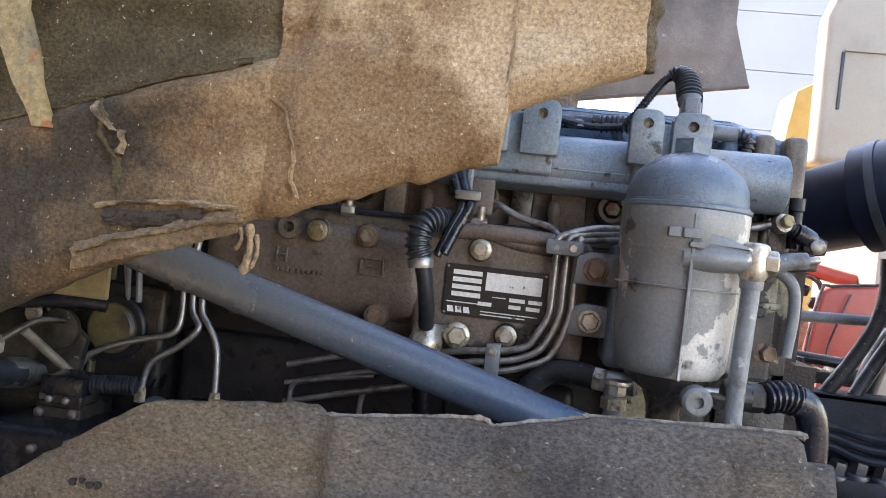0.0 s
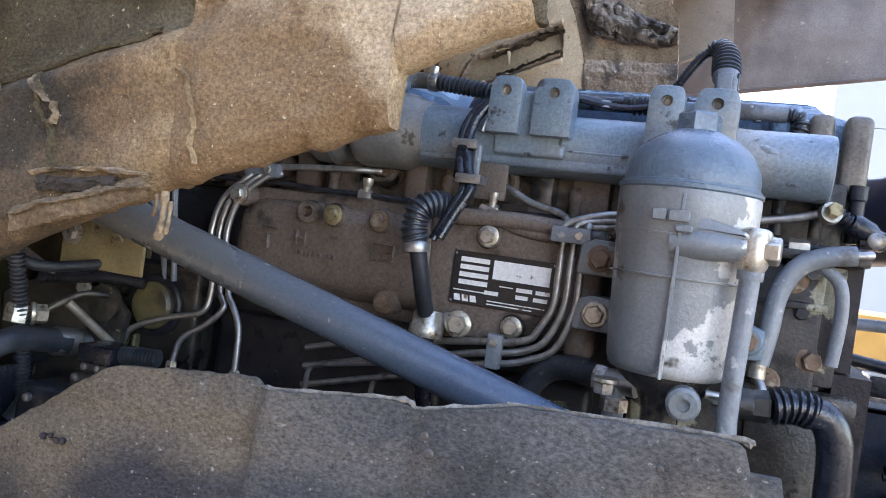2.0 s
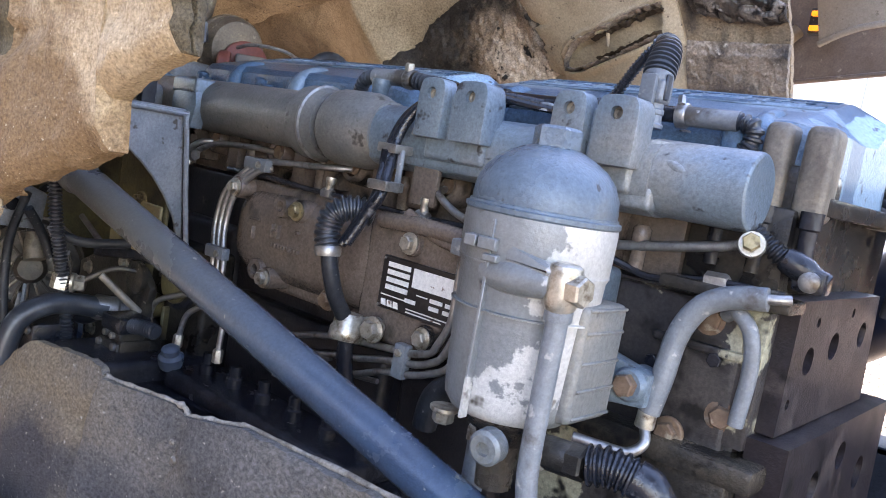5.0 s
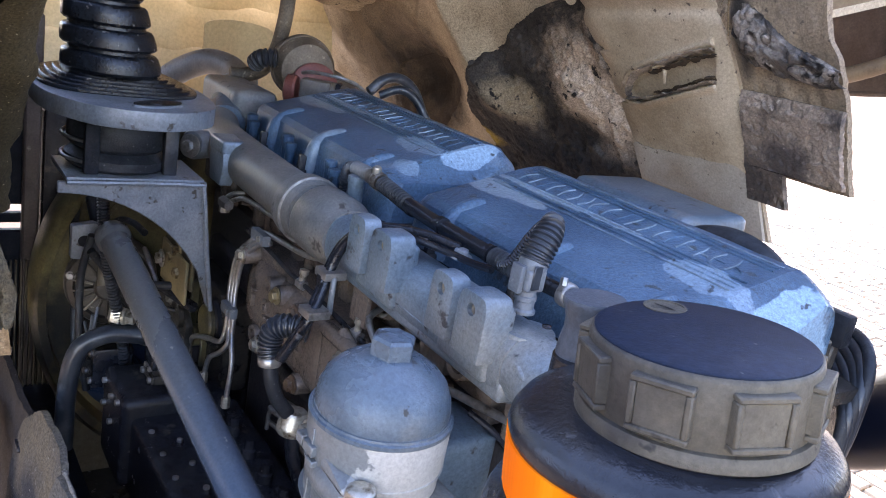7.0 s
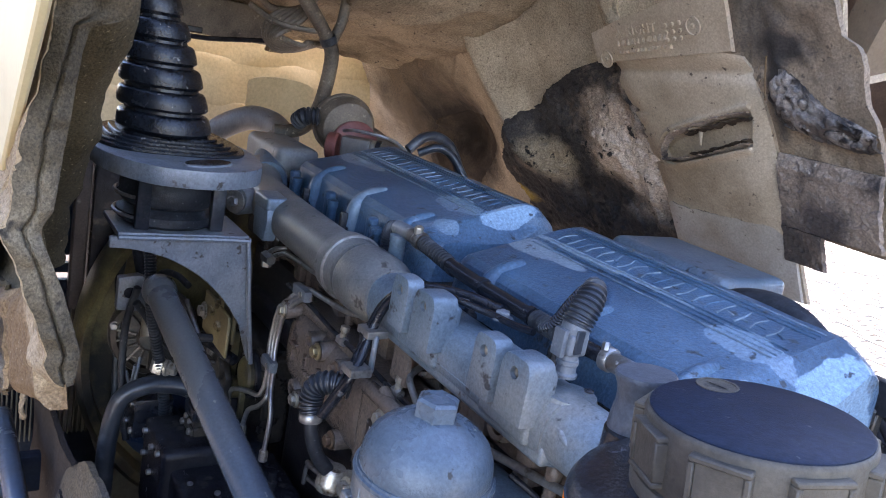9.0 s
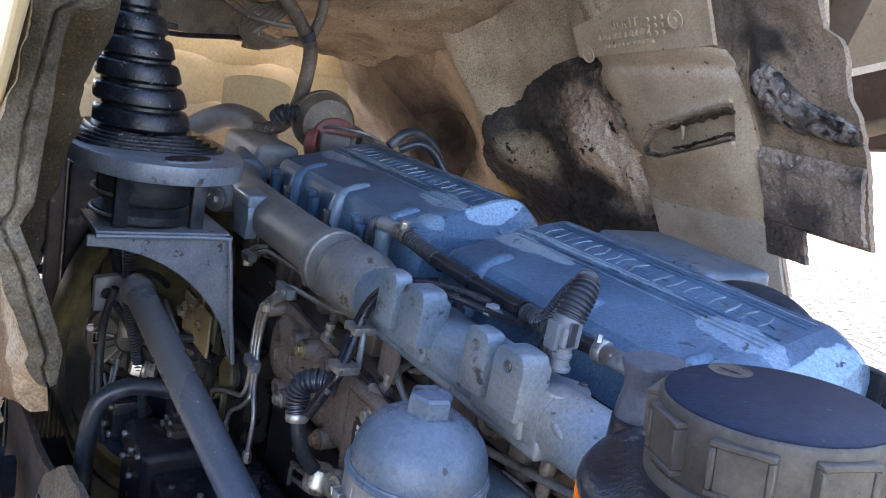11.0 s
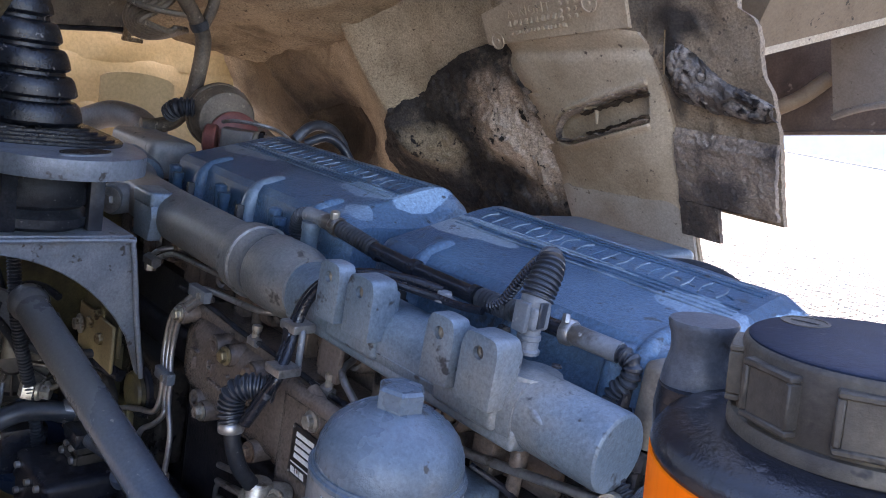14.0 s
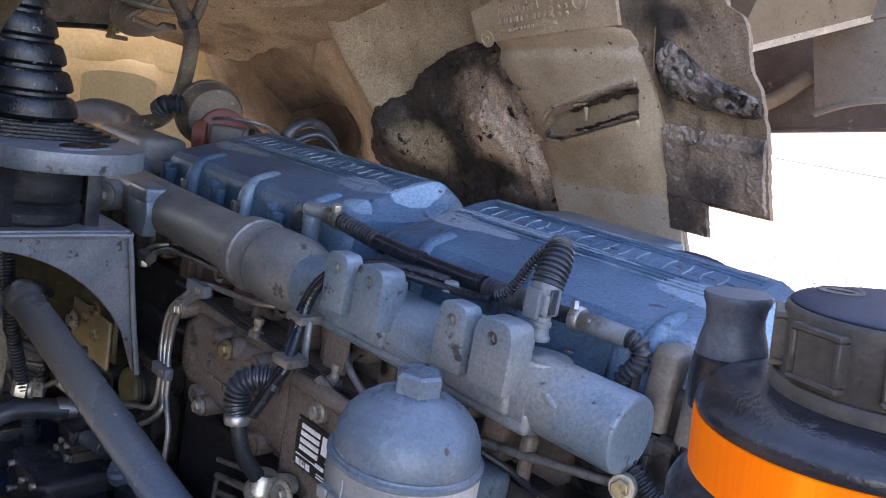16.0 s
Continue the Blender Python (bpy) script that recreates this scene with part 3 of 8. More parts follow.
def curve_at(knots, x):
    """A straight-line curve through (x, value) knots."""
    if x <= knots[0][0]:
        return knots[0][1]
    for (a, va), (b, vb) in zip(knots, knots[1:]):
        if x <= b:
            return va + (vb - va) * (x - a) / (b - a)
    return knots[-1][1]


def rough(x, y, z, s, octaves=4):
    return noise.fractal(Vector((x * s, y * s, z * s)), 0.9, 2.1, octaves)


def bolt(parent, at, axis=(0, -1, 0), r=0.0085, h=0.009, mat=None, washer=1.45, name="bolt", label="", turn=0.3):
    return part(name, hexnut(at, axis, r, h, None, r * washer if washer else 0, turn), mat or ZINC, parent, label, 30)

# ---- yard ----
def build_ground():
    bm = bmesh.new()
    bmesh.ops.create_grid(bm, x_segments=60, y_segments=60, size=150)
    for v in bm.verts:
        v.co.z = -0.004 + 0.01 * rough(v.co.x, v.co.y, 0, 0.2, 2) - 0.01
    solo("ground", bm, GROUND, "pale sunlit sandy ground of the yard", "ground", kind="structure")


def build_paving():
    bm = bmesh.new()
    rnd = random.Random(4)
    w, d = 0.21, 0.105
    for j in range(120):
        for i in range(45):
            x, y = -8.6 + i * w + (j % 2) * w / 2, 3.6 + j * d
            z = 0.014 + rnd.uniform(-0.005, 0.005)
            g = 0.006 + rnd.uniform(0, 0.004)
            lo = [bm.verts.new((x + a, y + b, 0)) for a, b in ((g, g), (w - g, g), (w - g, d - g), (g, d - g))]
            hi = [bm.verts.new((x + a, y + b, z + rnd.uniform(-0.002, 0.002))) for a, b in ((g * 1.6, g * 1.6), (w - g * 1.6, g * 1.6), (w - g * 1.6, d - g * 1.6), (g * 1.6, d - g * 1.6))]
            bm.faces.new(hi)
            for k in range(4):
                bm.faces.new((lo[k], lo[(k + 1) % 4], hi[(k + 1) % 4], hi[k]))
    ob = solo("paving", bm, PAVE, "pale block paving in bright sun", "paving", kind="stuff", smooth=20)


def build_shade_surfaces():
    # Invented dark lane: lessens the light the sunlit ground throws upward.
    solo("pavement", box(-14, 9, -3.2, 2.9, -0.004, 0.008, 0), ASPHALT, "dark asphalt lane added to cut ground bounce", "pavement", kind="structure")
    # Added out of view to hold low sky light off the engine.
    solo("yard_wall", box(-9, 1.6, -3.4, -3.2, 0, 2.9, 0.01), SHADEWALL, "unseen dark wall added to block low sky", "wall", kind="structure")


def build_hall():
    h = thing("hall_wall", (9, 13.2, 0), "white hall wall of wide horizontal panels", "wall", kind="structure")
    for k in range(9):
        part("panel", box(1.2, 16, 13.0, 13.12, 0.05 + k * 0.92, 0.05 + k * 0.92 + 0.912, 0.004, 1), WHITEWALL, h)
    part("backing", box(1.22, 15.98, 13.12, 13.3, 0, 8.3, 0), WHITEWALL, h)
    b = thing("far_building", (-82, 170, 0), "long pale building with a low plinth far across the yard", "building")
    part("wall", box(-160, -10, 165, 176, 0, 36.0, 0.05), FARWALL, b)
    part("plinth", box(-160, -10, 164.8, 165.0, 0, 6.5, 0.02), FARWALL, b)
    for k in range(9):
        part("panel_joint", box(-155 + 16 * k, -154.7 + 16 * k, 164.9, 165.0, 6.5, 35.9, 0.01), PLINTH, b)


# ---- engine ----
def build_block():
    e = thing("engine_block", (-0.2, 1.2, 0.7), "dark oily engine block with scuffed paint", "engine block")
    part("crankcase", box(-0.74, 0.290, 1.0, 1.42, 0.70, 1.372, 0.008), BLOCK, e)
    for x0, x1, z0, z1, y in ((-0.70, -0.46, 1.02, 1.30, 0.985), (-0.44, -0.12, 0.98, 1.215, 0.978), (-0.10, 0.06, 1.02, 1.20, 0.985), (0.10, 0.285, 1.05, 1.215, 0.98)):
        part("side_cover", box(x0, x1, y, 1.03, z0, z1, 0.014, 3), BLOCK, e)
    part("head", box(-0.75, 0.20, 1.015, 1.40, 1.372, 1.462, 0.006), BROWN, e, "brown cylinder head")
    # Same head in a darker material, painting the shade on its end.
    part("head_end", box(0.20, 0.292, 1.018, 1.38, 1.372, 1.460, 0.006), OILSHADECASE, e, "head end, shade in its dark colour")
    # recessed face behind the filter, with scuffed paint
    part("pad", box(0.12, 0.282, 0.990, 1.01, 1.225, 1.368, 0.006, 3), SCUFF, e, "scuffed dark pad")
    # injector seats along the head
    for x in (-0.70, -0.545, -0.39, -0.235, -0.078, 0.079):
        part("injector_seat", lathe([(0.020, 0), (0.020, 0.03), (0.017, 0.036), (0.012, 0.034), (0.012, 0.02)], (x, 1.018, 1.416), (0, -1, 0.12), 20), BROWN, e)
        part("injector_nut", hexnut((x, 0.995, 1.419), (0, -1, 0.12), 0.010, 0.012), RUST, e)
        part("head_rib", box(x + 0.034, x + 0.062, 0.985, 1.02, 1.378, 1.455, 0.006, 2), BROWN, e)
        part("stud", lathe([(0.0075, 0), (0.0075, 0.028), (0.009, 0.030), (0.009, 0.042), (0.006, 0.046)], (x + 0.088, 0.992, 1.376), (0, 0, 1), 12), BROWN, e)
        part("port_block", box(x - 0.075, x - 0.03, 0.99, 1.02, 1.385, 1.45, 0.008, 2), BROWN, e)
    # end flange with its holes
    up = [(0.012, 0.122), (0.29, 0.122), (0.31, 0.0), (0.012, 0.0)]
    part("head_flange", holed(up, [(0.065, 0.065, 0.0145, 0.0135), (0.141, 0.074, 0.016, 0.014), (0.245, 0.080, 0.016, 0.014), (0.072, 0.101, 0.005, 0.005), (0.19, 0.106, 0.005, 0.005), (0.030, 0.028, 0.005, 0.005)], (0.289, 1.0, 1.262), (0, 1, 0), (0, 0, 1), 0.028), ENDP, e, "red-brown end flange with holes")
    lowp = [(0.0, 0.275), (0.37, 0.275), (0.40, 0.0), (0.02, 0.0)]
    part("case_flange", holed(lowp, [(0.19, 0.238, 0.017, 0.015), (0.106, 0.222, 0.016, 0.015), (0.29, 0.20, 0.02, 0.02), (0.05, 0.14, 0.005, 0.005)], (0.300, 0.996, 0.985), (0, 1, 0), (0, 0, 1), 0.036), ENDP, e, "red-brown case flange with holes")
    part("flange_core", box(0.268, 0.300, 1.016, 1.30, 0.90, 1.38, 0.003), GRIME, e)
    part("side_rib", box(0.245, 0.300, 0.992, 1.02, 1.245, 1.370, 0.004, 2), SCUFF, e)
    part("oil_ledge", box(0.20, 0.318, 0.975, 1.02, 1.372, 1.384, 0.004, 2), OILSHADECASE, e)
    for x, z in ((0.205, 1.30), (0.262, 1.318)):
        bolt(e, (x, 0.988, z), (0, -1, 0), 0.007, 0.005, GRIME, 0)
    part("cast_step", box(0.20, 0.285, 0.984, 1.0, 1.322, 1.330, 0.003, 2), SCUFF, e)
    part("sump_ledge", box(0.09, 0.322, 0.962, 1.02, 1.218, 1.240, 0.006), OILSHADECASE, e)
    part("ledge_web", box(0.22, 0.30, 0.970, 1.0, 1.05, 1.22, 0.006), OILSHADECASE, e)
    part("ledge_drop", box(0.10, 0.215, 0.975, 1.0, 1.10, 1.22, 0.012, 3), SCUFF, e)
    for x, z in ((0.236, 1.243), (0.128, 1.240)):
        bolt(e, (x, 0.983, z), (0, -1, 0), 0.010, 0.012, RUST)
    bolt(e, (0.250, 0.988, 1.352), (0, -1, 0), 0.012, 0.006, RUST, 1.2)
    # rocker case under the covers, crevice shade painted by its dark colour, with ribbed end
    part("rocker_case", box(-0.745, 0.312, 1.045, 1.284, 1.458, 1.4755, 0.004), OILSHADECASE, e, "rocker case, crevice shade in its colour")
    for xa, xb, mm in ((0.205, 0.228, COVER), (0.246, 0.272, DUSTRIB), (0.282, 0.310, DUSTRIB)):
        part("end_rib", box(xa, xb, 1.028, 1.066, 1.450, 1.536, 0.011, 4), mm, e)
    part("end_case", box(0.195, 0.305, 1.040, 1.10, 1.385, 1.50, 0.012, 3), OILSHADECASE, e)
    for x, y in ((0.226, 1.022), (0.265, 1.022), (0.303, 1.03)):
        part("stud", lathe([(0.008, 0), (0.008, 0.045), (0.010, 0.047), (0.010, 0.062)], (x, y, 1.398), (0, 0, 1), 14), GRIME, e)


def build_cooler():
    c = thing("oil_cooler_cover", (-0.17, 0.96, 1.235), "brown oily cast oil cooler cover with bolted rim", "engine cover")
    # rounded casing along the block: oval sections
    b = bmesh.new()
    rings = []
    xs = [(-0.408, 0.25), (-0.404, 0.55), (-0.392, 0.80), (-0.372, 0.95), (-0.345, 1.0)] + [(-0.345 + 0.02 * k, 1.0) for k in range(1, 10)] + [(-0.150, 0.97), (-0.138, 0.88), (-0.132, 0.7)]
    for x, s in xs:
        ring = []
        for k in range(28):
            a = 2 * math.pi * k / 28
            cy, sz = math.cos(a), math.sin(a)
            px = math.copysign(abs(cy) ** 0.55, cy) * 0.058 * (0.62 + 0.38 * s)
            pz = math.copysign(abs(sz) ** 0.55, sz) * 0.060 * (0.55 + 0.45 * s)
            ring.append(b.verts.new((x, 0.995 + px, 1.312 + pz + 0.0012 * rough(x, k, 0, 9, 2))))
        rings.append(ring)
    for A, B in zip(rings, rings[1:]):
        for k in range(28):
            b.faces.new((A[k], A[(k + 1) % 28], B[(k + 1) % 28], B[k]))
    b.faces.new(rings[0][::-1])
    b.faces.new(rings[-1])
    part("casing", b, BROWN, c)
    part("plate_body", box(-0.145, 0.060, 0.938, 1.01, 1.232, 1.378, 0.016, 4), BROWN, c)
    part("upper_flange", box(-0.40, 0.055, 0.955, 1.01, 1.352, 1.380, 0.008, 3), BROWN, c)
    part("lower_flange", box(-0.38, -0.09, 0.965, 1.01, 1.238, 1.270, 0.008, 3), BROWN, c)
    for x, z, hollow in ((-0.301, 1.355, 1), (-0.265, 1.355, 0), (-0.204, 1.355, 0), (-0.069, 1.354, 0), (-0.029, 1.258, 0), (-0.335, 1.266, 1), (-0.312, 1.259, 0), (-0.185, 1.262, 0), (-0.40, 1.365, 0)):
        boss = [(0.015, -0.03), (0.0145, 0.008), (0.0135, 0.010)] + ([(0.007, 0.010), (0.007, -0.004)] if hollow else [])
        part("boss", lathe(boss, (x, 0.942, z), (0, -1, 0), 18), BROWN, c)
        if not hollow:
            bolt(c, (x, 0.931, z), (0, -1, 0), 0.0088, 0.009, RUST if x in (-0.204, -0.185) else BRASS if x in (-0.265,) else ZINC, 1.4, turn=x * 40)
    # raised casting marks that cannot be read
    for x, z, w, h in ((-0.352, 1.330, 0.020, 0.003), (-0.352, 1.312, 0.003, 0.018), (-0.312, 1.322, 0.003, 0.018), (-0.300, 1.322, 0.003, 0.018), (-0.306, 1.322, 0.010, 0.003), (-0.262, 1.328, 0.006, 0.004),
                       (-0.195, 1.328, 0.028, 0.002), (-0.195, 1.309, 0.028, 0.002), (-0.209, 1.319, 0.002, 0.018), (-0.182, 1.319, 0.002, 0.018), (-0.195, 1.319, 0.014, 0.002)):
        part("cast_mark", box(x - w / 2, x + w / 2, 0.9315, 0.940, z - h / 2, z + h / 2, 0.0008, 1), BROWN, c)
    for k in range(9):
        part("cast_mark", box(-0.312 + k * 0.0065, -0.308 + k * 0.0065, 0.9325, 0.940, 1.3015, 1.307, 0.0006, 1), BROWN, c)
    part("ridge", tube([(-0.12, 0.936, 1.372), (-0.05, 0.934, 1.375), (0.03, 0.936, 1.372)], 0.010, 10), BROWN, c)
    part("ridge", tube([(-0.085, 0.938, 1.383), (-0.03, 0.938, 1.366), (0.03, 0.938, 1.362)], 0.008, 10), BROWN, c)


def build_nameplate():
    p = thing("data_plate", (-0.047, 0.934, 1.275), "black and white engine data plate screwed to brown casting", "data plate")
    y = 0.9352
    part("plate", box(-0.1075, 0.0125, y, 0.9385, 1.2745, 1.3345, 0.0008, 1), PLATE, p)
    rows = [(-0.098, -0.064, 1.3255), (-0.098, -0.064, 1.3170), (-0.098, -0.064, 1.3085), (-0.098, -0.064, 1.3000)]
    for x0, x1, z in rows:
        part("printed_field", box(x0, x1, y - 0.0008, y + 0.001, z - 0.0027, z + 0.0027, 0), WHITE, p)
    part("printed_field", box(-0.059, 0.006, y - 0.0008, y + 0.001, 1.3075, 1.3285, 0), WHITE, p)
    for x0, x1, z in ((-0.066, -0.050, 1.2915), (-0.030, -0.012, 1.2995), (-0.008, 0.008, 1.2995), (-0.030, -0.016, 1.2915), (-0.010, 0.006, 1.2915)):
        part("printed_field", box(x0, x1, y - 0.0008, y + 0.001, z - 0.0022, z + 0.0022, 0), WHITE, p)
    for x0, x1, z in ((-0.103, -0.066, 1.2905), (-0.062, 0.004, 1.2825), (-0.062, -0.010, 1.2790), (-0.050, -0.034, 1.3005)):
        part("printed_line", box(x0, x1, y - 0.0008, y + 0.001, z - 0.0006, z + 0.0006, 0), WHITE, p)
    for k in range(3):
        part("emblem", prism([(0, 0), (0.0075, 0), (0.0055, 0.007), (-0.001, 0.007)], (-0.1005 + k * 0.0095, y + 0.0005, 1.2785), (1, 0, 0), (0, 0, 1), 0.0012, 0), WHITE, p)
    for x in (-0.1045, 0.0095):
        for z in (1.2775, 1.3315):
            part("rivet", lathe([(0.0017, 0), (0.0014, 0.001)], (x, y, z), (0, -1, 0), 8), STEEL, p)


def build_cover(x0, x1, near):
    v = thing("valve_cover", ((x0 + x1) / 2, 1.2, 1.475), "grey painted cast valve cover with ribs, flaking paint and painted end sheen", "valve cover", "valve covers along the engine")
    # cross-section (y, z), swept along x with sloped ends
    sec = [(1.046, 1.476), (1.050, 1.500), (1.054, 1.530), (1.062, 1.540), (1.085, 1.5465), (1.14, 1.561), (1.20, 1.577), (1.228, 1.583), (1.244, 1.584), (1.256, 1.580), (1.266, 1.572), (1.273, 1.556), (1.277, 1.52), (1.280, 1.476)]
    b = bmesh.new()
    stations = [x0, x0 + 0.004, x0 + 0.012, x0 + 0.022] + [x0 + 0.03 + (x1 - x0 - 0.072) * k / 24 for k in range(25)] + [x1 - 0.039, x1 - 0.03, x1 - 0.02, x1 - 0.010, x1 - 0.004, x1 - 0.001, x1]
    rings = []
    for x in stations:
        lo, hi = (x - x0) / 0.022, (x1 - x) / 0.042
        s = 0.80 + 0.20 * lo ** 0.7 if lo < 1 else 1.0
        cut = 1 - hi if 0 <= hi < 1 else 0.0
        ring = []
        for y, z in sec:
            yy = y + (1 - s) * (1.20 - y) * 0.35 + (1.165 - y) * 0.10 * max(0.0, cut - 0.5) ** 2 * 4
            drop = 0.036 * cut * curve_at([(1.05, 0.25), (1.085, 0.42), (1.17, 1.0), (1.21, 0.95), (1.244, 0.45), (1.27, 0.4)], y)
            zz = max(1.476, 1.476 + (z - 1.476) * s - drop * (z - 1.476) / 0.085 + 0.0012 * rough(x, y, z, 14, 3))
            ring.append(b.verts.new((x, yy, zz)))
        rings.append(ring)
    n = len(sec)
    for A, B in zip(rings, rings[1:]):
        for k in range(n - 1):
            b.faces.new((A[k], A[k + 1], B[k + 1], B[k]))
        b.faces.new((A[n - 1], A[0], B[0], B[n - 1]))
    b.faces.new(rings[0][::-1])
    b.faces.new(rings[-1])
    part("shell", b, COVER, v, "", 30)

    def top(y):
        return curve_at(sec[3:10], y)
    for y in (1.150, 1.158, 1.166, 1.174, 1.214, 1.222, 1.230):
        part("rib", tube([(x0 + 0.035, y, top(y) + 0.0005), ((x0 + x1) / 2, y, top(y) + 0.001), (x1 - 0.05, y, top(y) + 0.0003)], 0.0011, 6, 12), RIB if y in (1.150, 1.230) else COVER, v)
    # raised cast lettering that cannot be read
    rnd = random.Random(int(100 * (x1 + 5)))
    x = x0 + 0.05
    while x < x1 - 0.07:
        w = rnd.choice((0.009, 0.012, 0.015))
        a, bb = rnd.uniform(-0.004, 0.004), rnd.uniform(-0.004, 0.004)
        part("raised_mark", tube([(x, 1.179, top(1.179) + 0.0006), (x + a, 1.194, top(1.194) + 0.0004), (x + bb, 1.209, top(1.209) + 0.0004)], 0.0012, 5, 3), rnd.choice((RIB, RIB, COVER)), v)
        if w > 0.010:
            part("raised_mark", tube([(x + a, 1.180 + 0.9 * w, top(1.19) + 0.0005), (x + w, 1.190 + bb, top(1.19) + 0.0003)], 0.0010, 5, 2), rnd.choice((RIB, COVER)), v)
        x += w + 0.008
    # hold-down lugs on the low side
    k = 0
    for x in ([-0.613, -0.453, -0.30] if near == 0 else [-0.075, 0.085, 0.232]):
        part("lug", tube([(x, 1.048, 1.478), (x, 1.050, 1.512), (x, 1.060, 1.531), (x, 1.082, 1.543), (x, 1.100, 1.546)], lambda s: 0.0150 - 0.0070 * s, 16, 5), RIB if near == 0 and k == 1 else COVER, v)
        part("bolt", hexnut((x, 1.034, 1.478), (0, 0, 1), 0.008, 0.03, None, 0.011), GRIME, v)
        k += 1
    for x in ([-0.69, -0.53, -0.37] if near == 0 else []):
        part("post", lathe([(0.009, 0), (0.009, 0.035), (0.010, 0.037), (0.010, 0.047), (0.006, 0.05)], (x, 1.040, 1.474), (0, 0, 1), 12), COVER, v)
        part("post", lathe([(0.008, 0), (0.008, 0.028), (0.0095, 0.03), (0.0095, 0.04)], (x + 0.022, 1.036, 1.474), (0, 0, 1), 12), COVER, v)
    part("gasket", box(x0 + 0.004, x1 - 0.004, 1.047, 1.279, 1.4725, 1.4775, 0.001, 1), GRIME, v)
    return v


def build_manifold():
    m = thing("intake_manifold", (-0.15, 0.98, 1.43), "dusty grey cast intake manifold tube with bolt lugs", "intake manifold")
    Y, Z = 0.982, 1.468
    ax = (1, 0, 0)
    part("outlet", lathe([(0.030, 0), (0.0350, 0.004), (0.0352, 0.085), (0.0352, 0.098), (0.0342, 0.102), (0.032, 0.1035), (0.030, 0.1035)], (0.168, Y, Z), ax, 36), CAST, m)
    # oblong middle body
    b = bmesh.new()
    rings = []
    for x, s in ((-0.185, 1.0), (-0.16, 1.04), (-0.10, 1.0), (0.0, 0.98), (0.10, 0.98), (0.15, 1.0), (0.185, 0.97)):
        rings.append([b.verts.new((x, Y + 0.038 * s * math.copysign(abs(math.cos(a)) ** 0.8, math.cos(a)), Z - 0.002 + 0.036 * s * math.copysign(abs(math.sin(a)) ** 0.8, math.sin(a)))) for a in [2 * math.pi * k / 32 for k in range(32)]])
    for A, B in zip(rings, rings[1:]):
        for k in range(32):
            b.faces.new((A[k], A[(k + 1) % 32], B[(k + 1) % 32], B[k]))
    b.faces.new(rings[0][::-1])
    b.faces.new(rings[-1])
    part("body", b, CAST, m)
    part("skirt", box(-0.175, 0.19, 0.948, 1.02, 1.436, 1.458, 0.006, 3), CAST, m)
    part("seam", box(-0.17, 0.165, 0.9445, 0.95, 1.4565, 1.4595, 0.001, 1), CAST, m)
    part("flare", lathe([(0.043, 0), (0.0462, 0.005), (0.0472, 0.010), (0.0468, 0.060), (0.0450, 0.068), (0.0405, 0.078), (0.0385, 0.090)], (-0.262, Y - 0.004, Z), ax, 36), DUSTCAST, m)
    part("collar", lathe([(0.041, 0), (0.0465, 0.003), (0.0475, 0.010), (0.0475, 0.030), (0.044, 0.036), (0.043, 0.05)], (-0.322, Y - 0.004, Z), ax, 40), DUSTCAST, m, "lighter collar ring")
    part("ring", lathe([(0.0455, 0), (0.049, 0.001), (0.049, 0.004), (0.0455, 0.005)], (-0.294, Y - 0.004, Z), ax, 40), STEEL, m, "bright clamp ring")
    part("left_tube", tube([(-0.32, Y - 0.003, Z), (-0.45, Y - 0.001, Z), (-0.60, Y + 0.004, Z), (-0.74, Y + 0.02, Z), (-0.86, 1.04, Z + 0.012)], 0.0385, 28, 8), DUSTCAST, m)
    part("clamp_block", prism([(-0.026, -0.036), (0.026, -0.036), (0.034, 0.0), (0.026, 0.034), (-0.026, 0.034), (-0.034, 0.0)], (-0.565, 0.958, Z - 0.002), (1, 0, 0), (0, 0, 1), 0.022, 0.005), CAST, m)
    part("cap_block", box(-0.60, -0.535, 0.935, 0.99, Z + 0.012, Z + 0.036, 0.006, 3), CAST, m)
    part("rear_pipe", tube([(-0.80, 1.03, 1.478), (-0.90, 1.07, 1.495), (-1.02, 1.12, 1.508), (-1.12, 1.18, 1.515)], lambda s: 0.038 - 0.004 * s, 24, 8), CAST, m)
    part("rear_box", box(-1.0, -0.80, 1.045, 1.135, 1.475, 1.545, 0.02, 4), DUSTCAST, m)
    # bolt lugs in two pairs
    for x0, x1 in ((-0.070, -0.016), (0.103, 0.153)):
        part("web", box(x0 - 0.012, x1 + 0.017, 0.940, 0.968, 1.448, 1.521, 0.006, 3), CAST, m)
        for i, x in enumerate((x0, x1)):
            w, d = (0.0185, 0.022) if i == 0 else (0.0220, 0.032)
            out = [(-w, 0.0), (w, 0.0), (w, 0.048), (w * 0.88, 0.058), (w * 0.55, 0.063), (-w * 0.55, 0.063), (-w * 0.88, 0.058), (-w, 0.048)]
            out = [(q.x, q.y) for q in smooth_path([(u, v, 0) for u, v in out[2:]], 3)] + out[:2]
            plate = holed(out, [(0, 0.047, 0.0062, 0.0062)], (x, 0.926 + d, 1.470), (1, 0, 0), (0, 0, 1), d)
            rim = [e for e in plate.edges if len(e.link_faces) == 2 and e.calc_face_angle(0.0) > 1.0 and min((v.co - Vector((x, v.co.y, 1.517))).length for v in e.verts) > 0.008]
            bmesh.ops.bevel(plate, geom=rim, offset=0.003, segments=2, affect="EDGES", profile=0.6)
            lug = part("bolt_lug", plate, CAST, m)
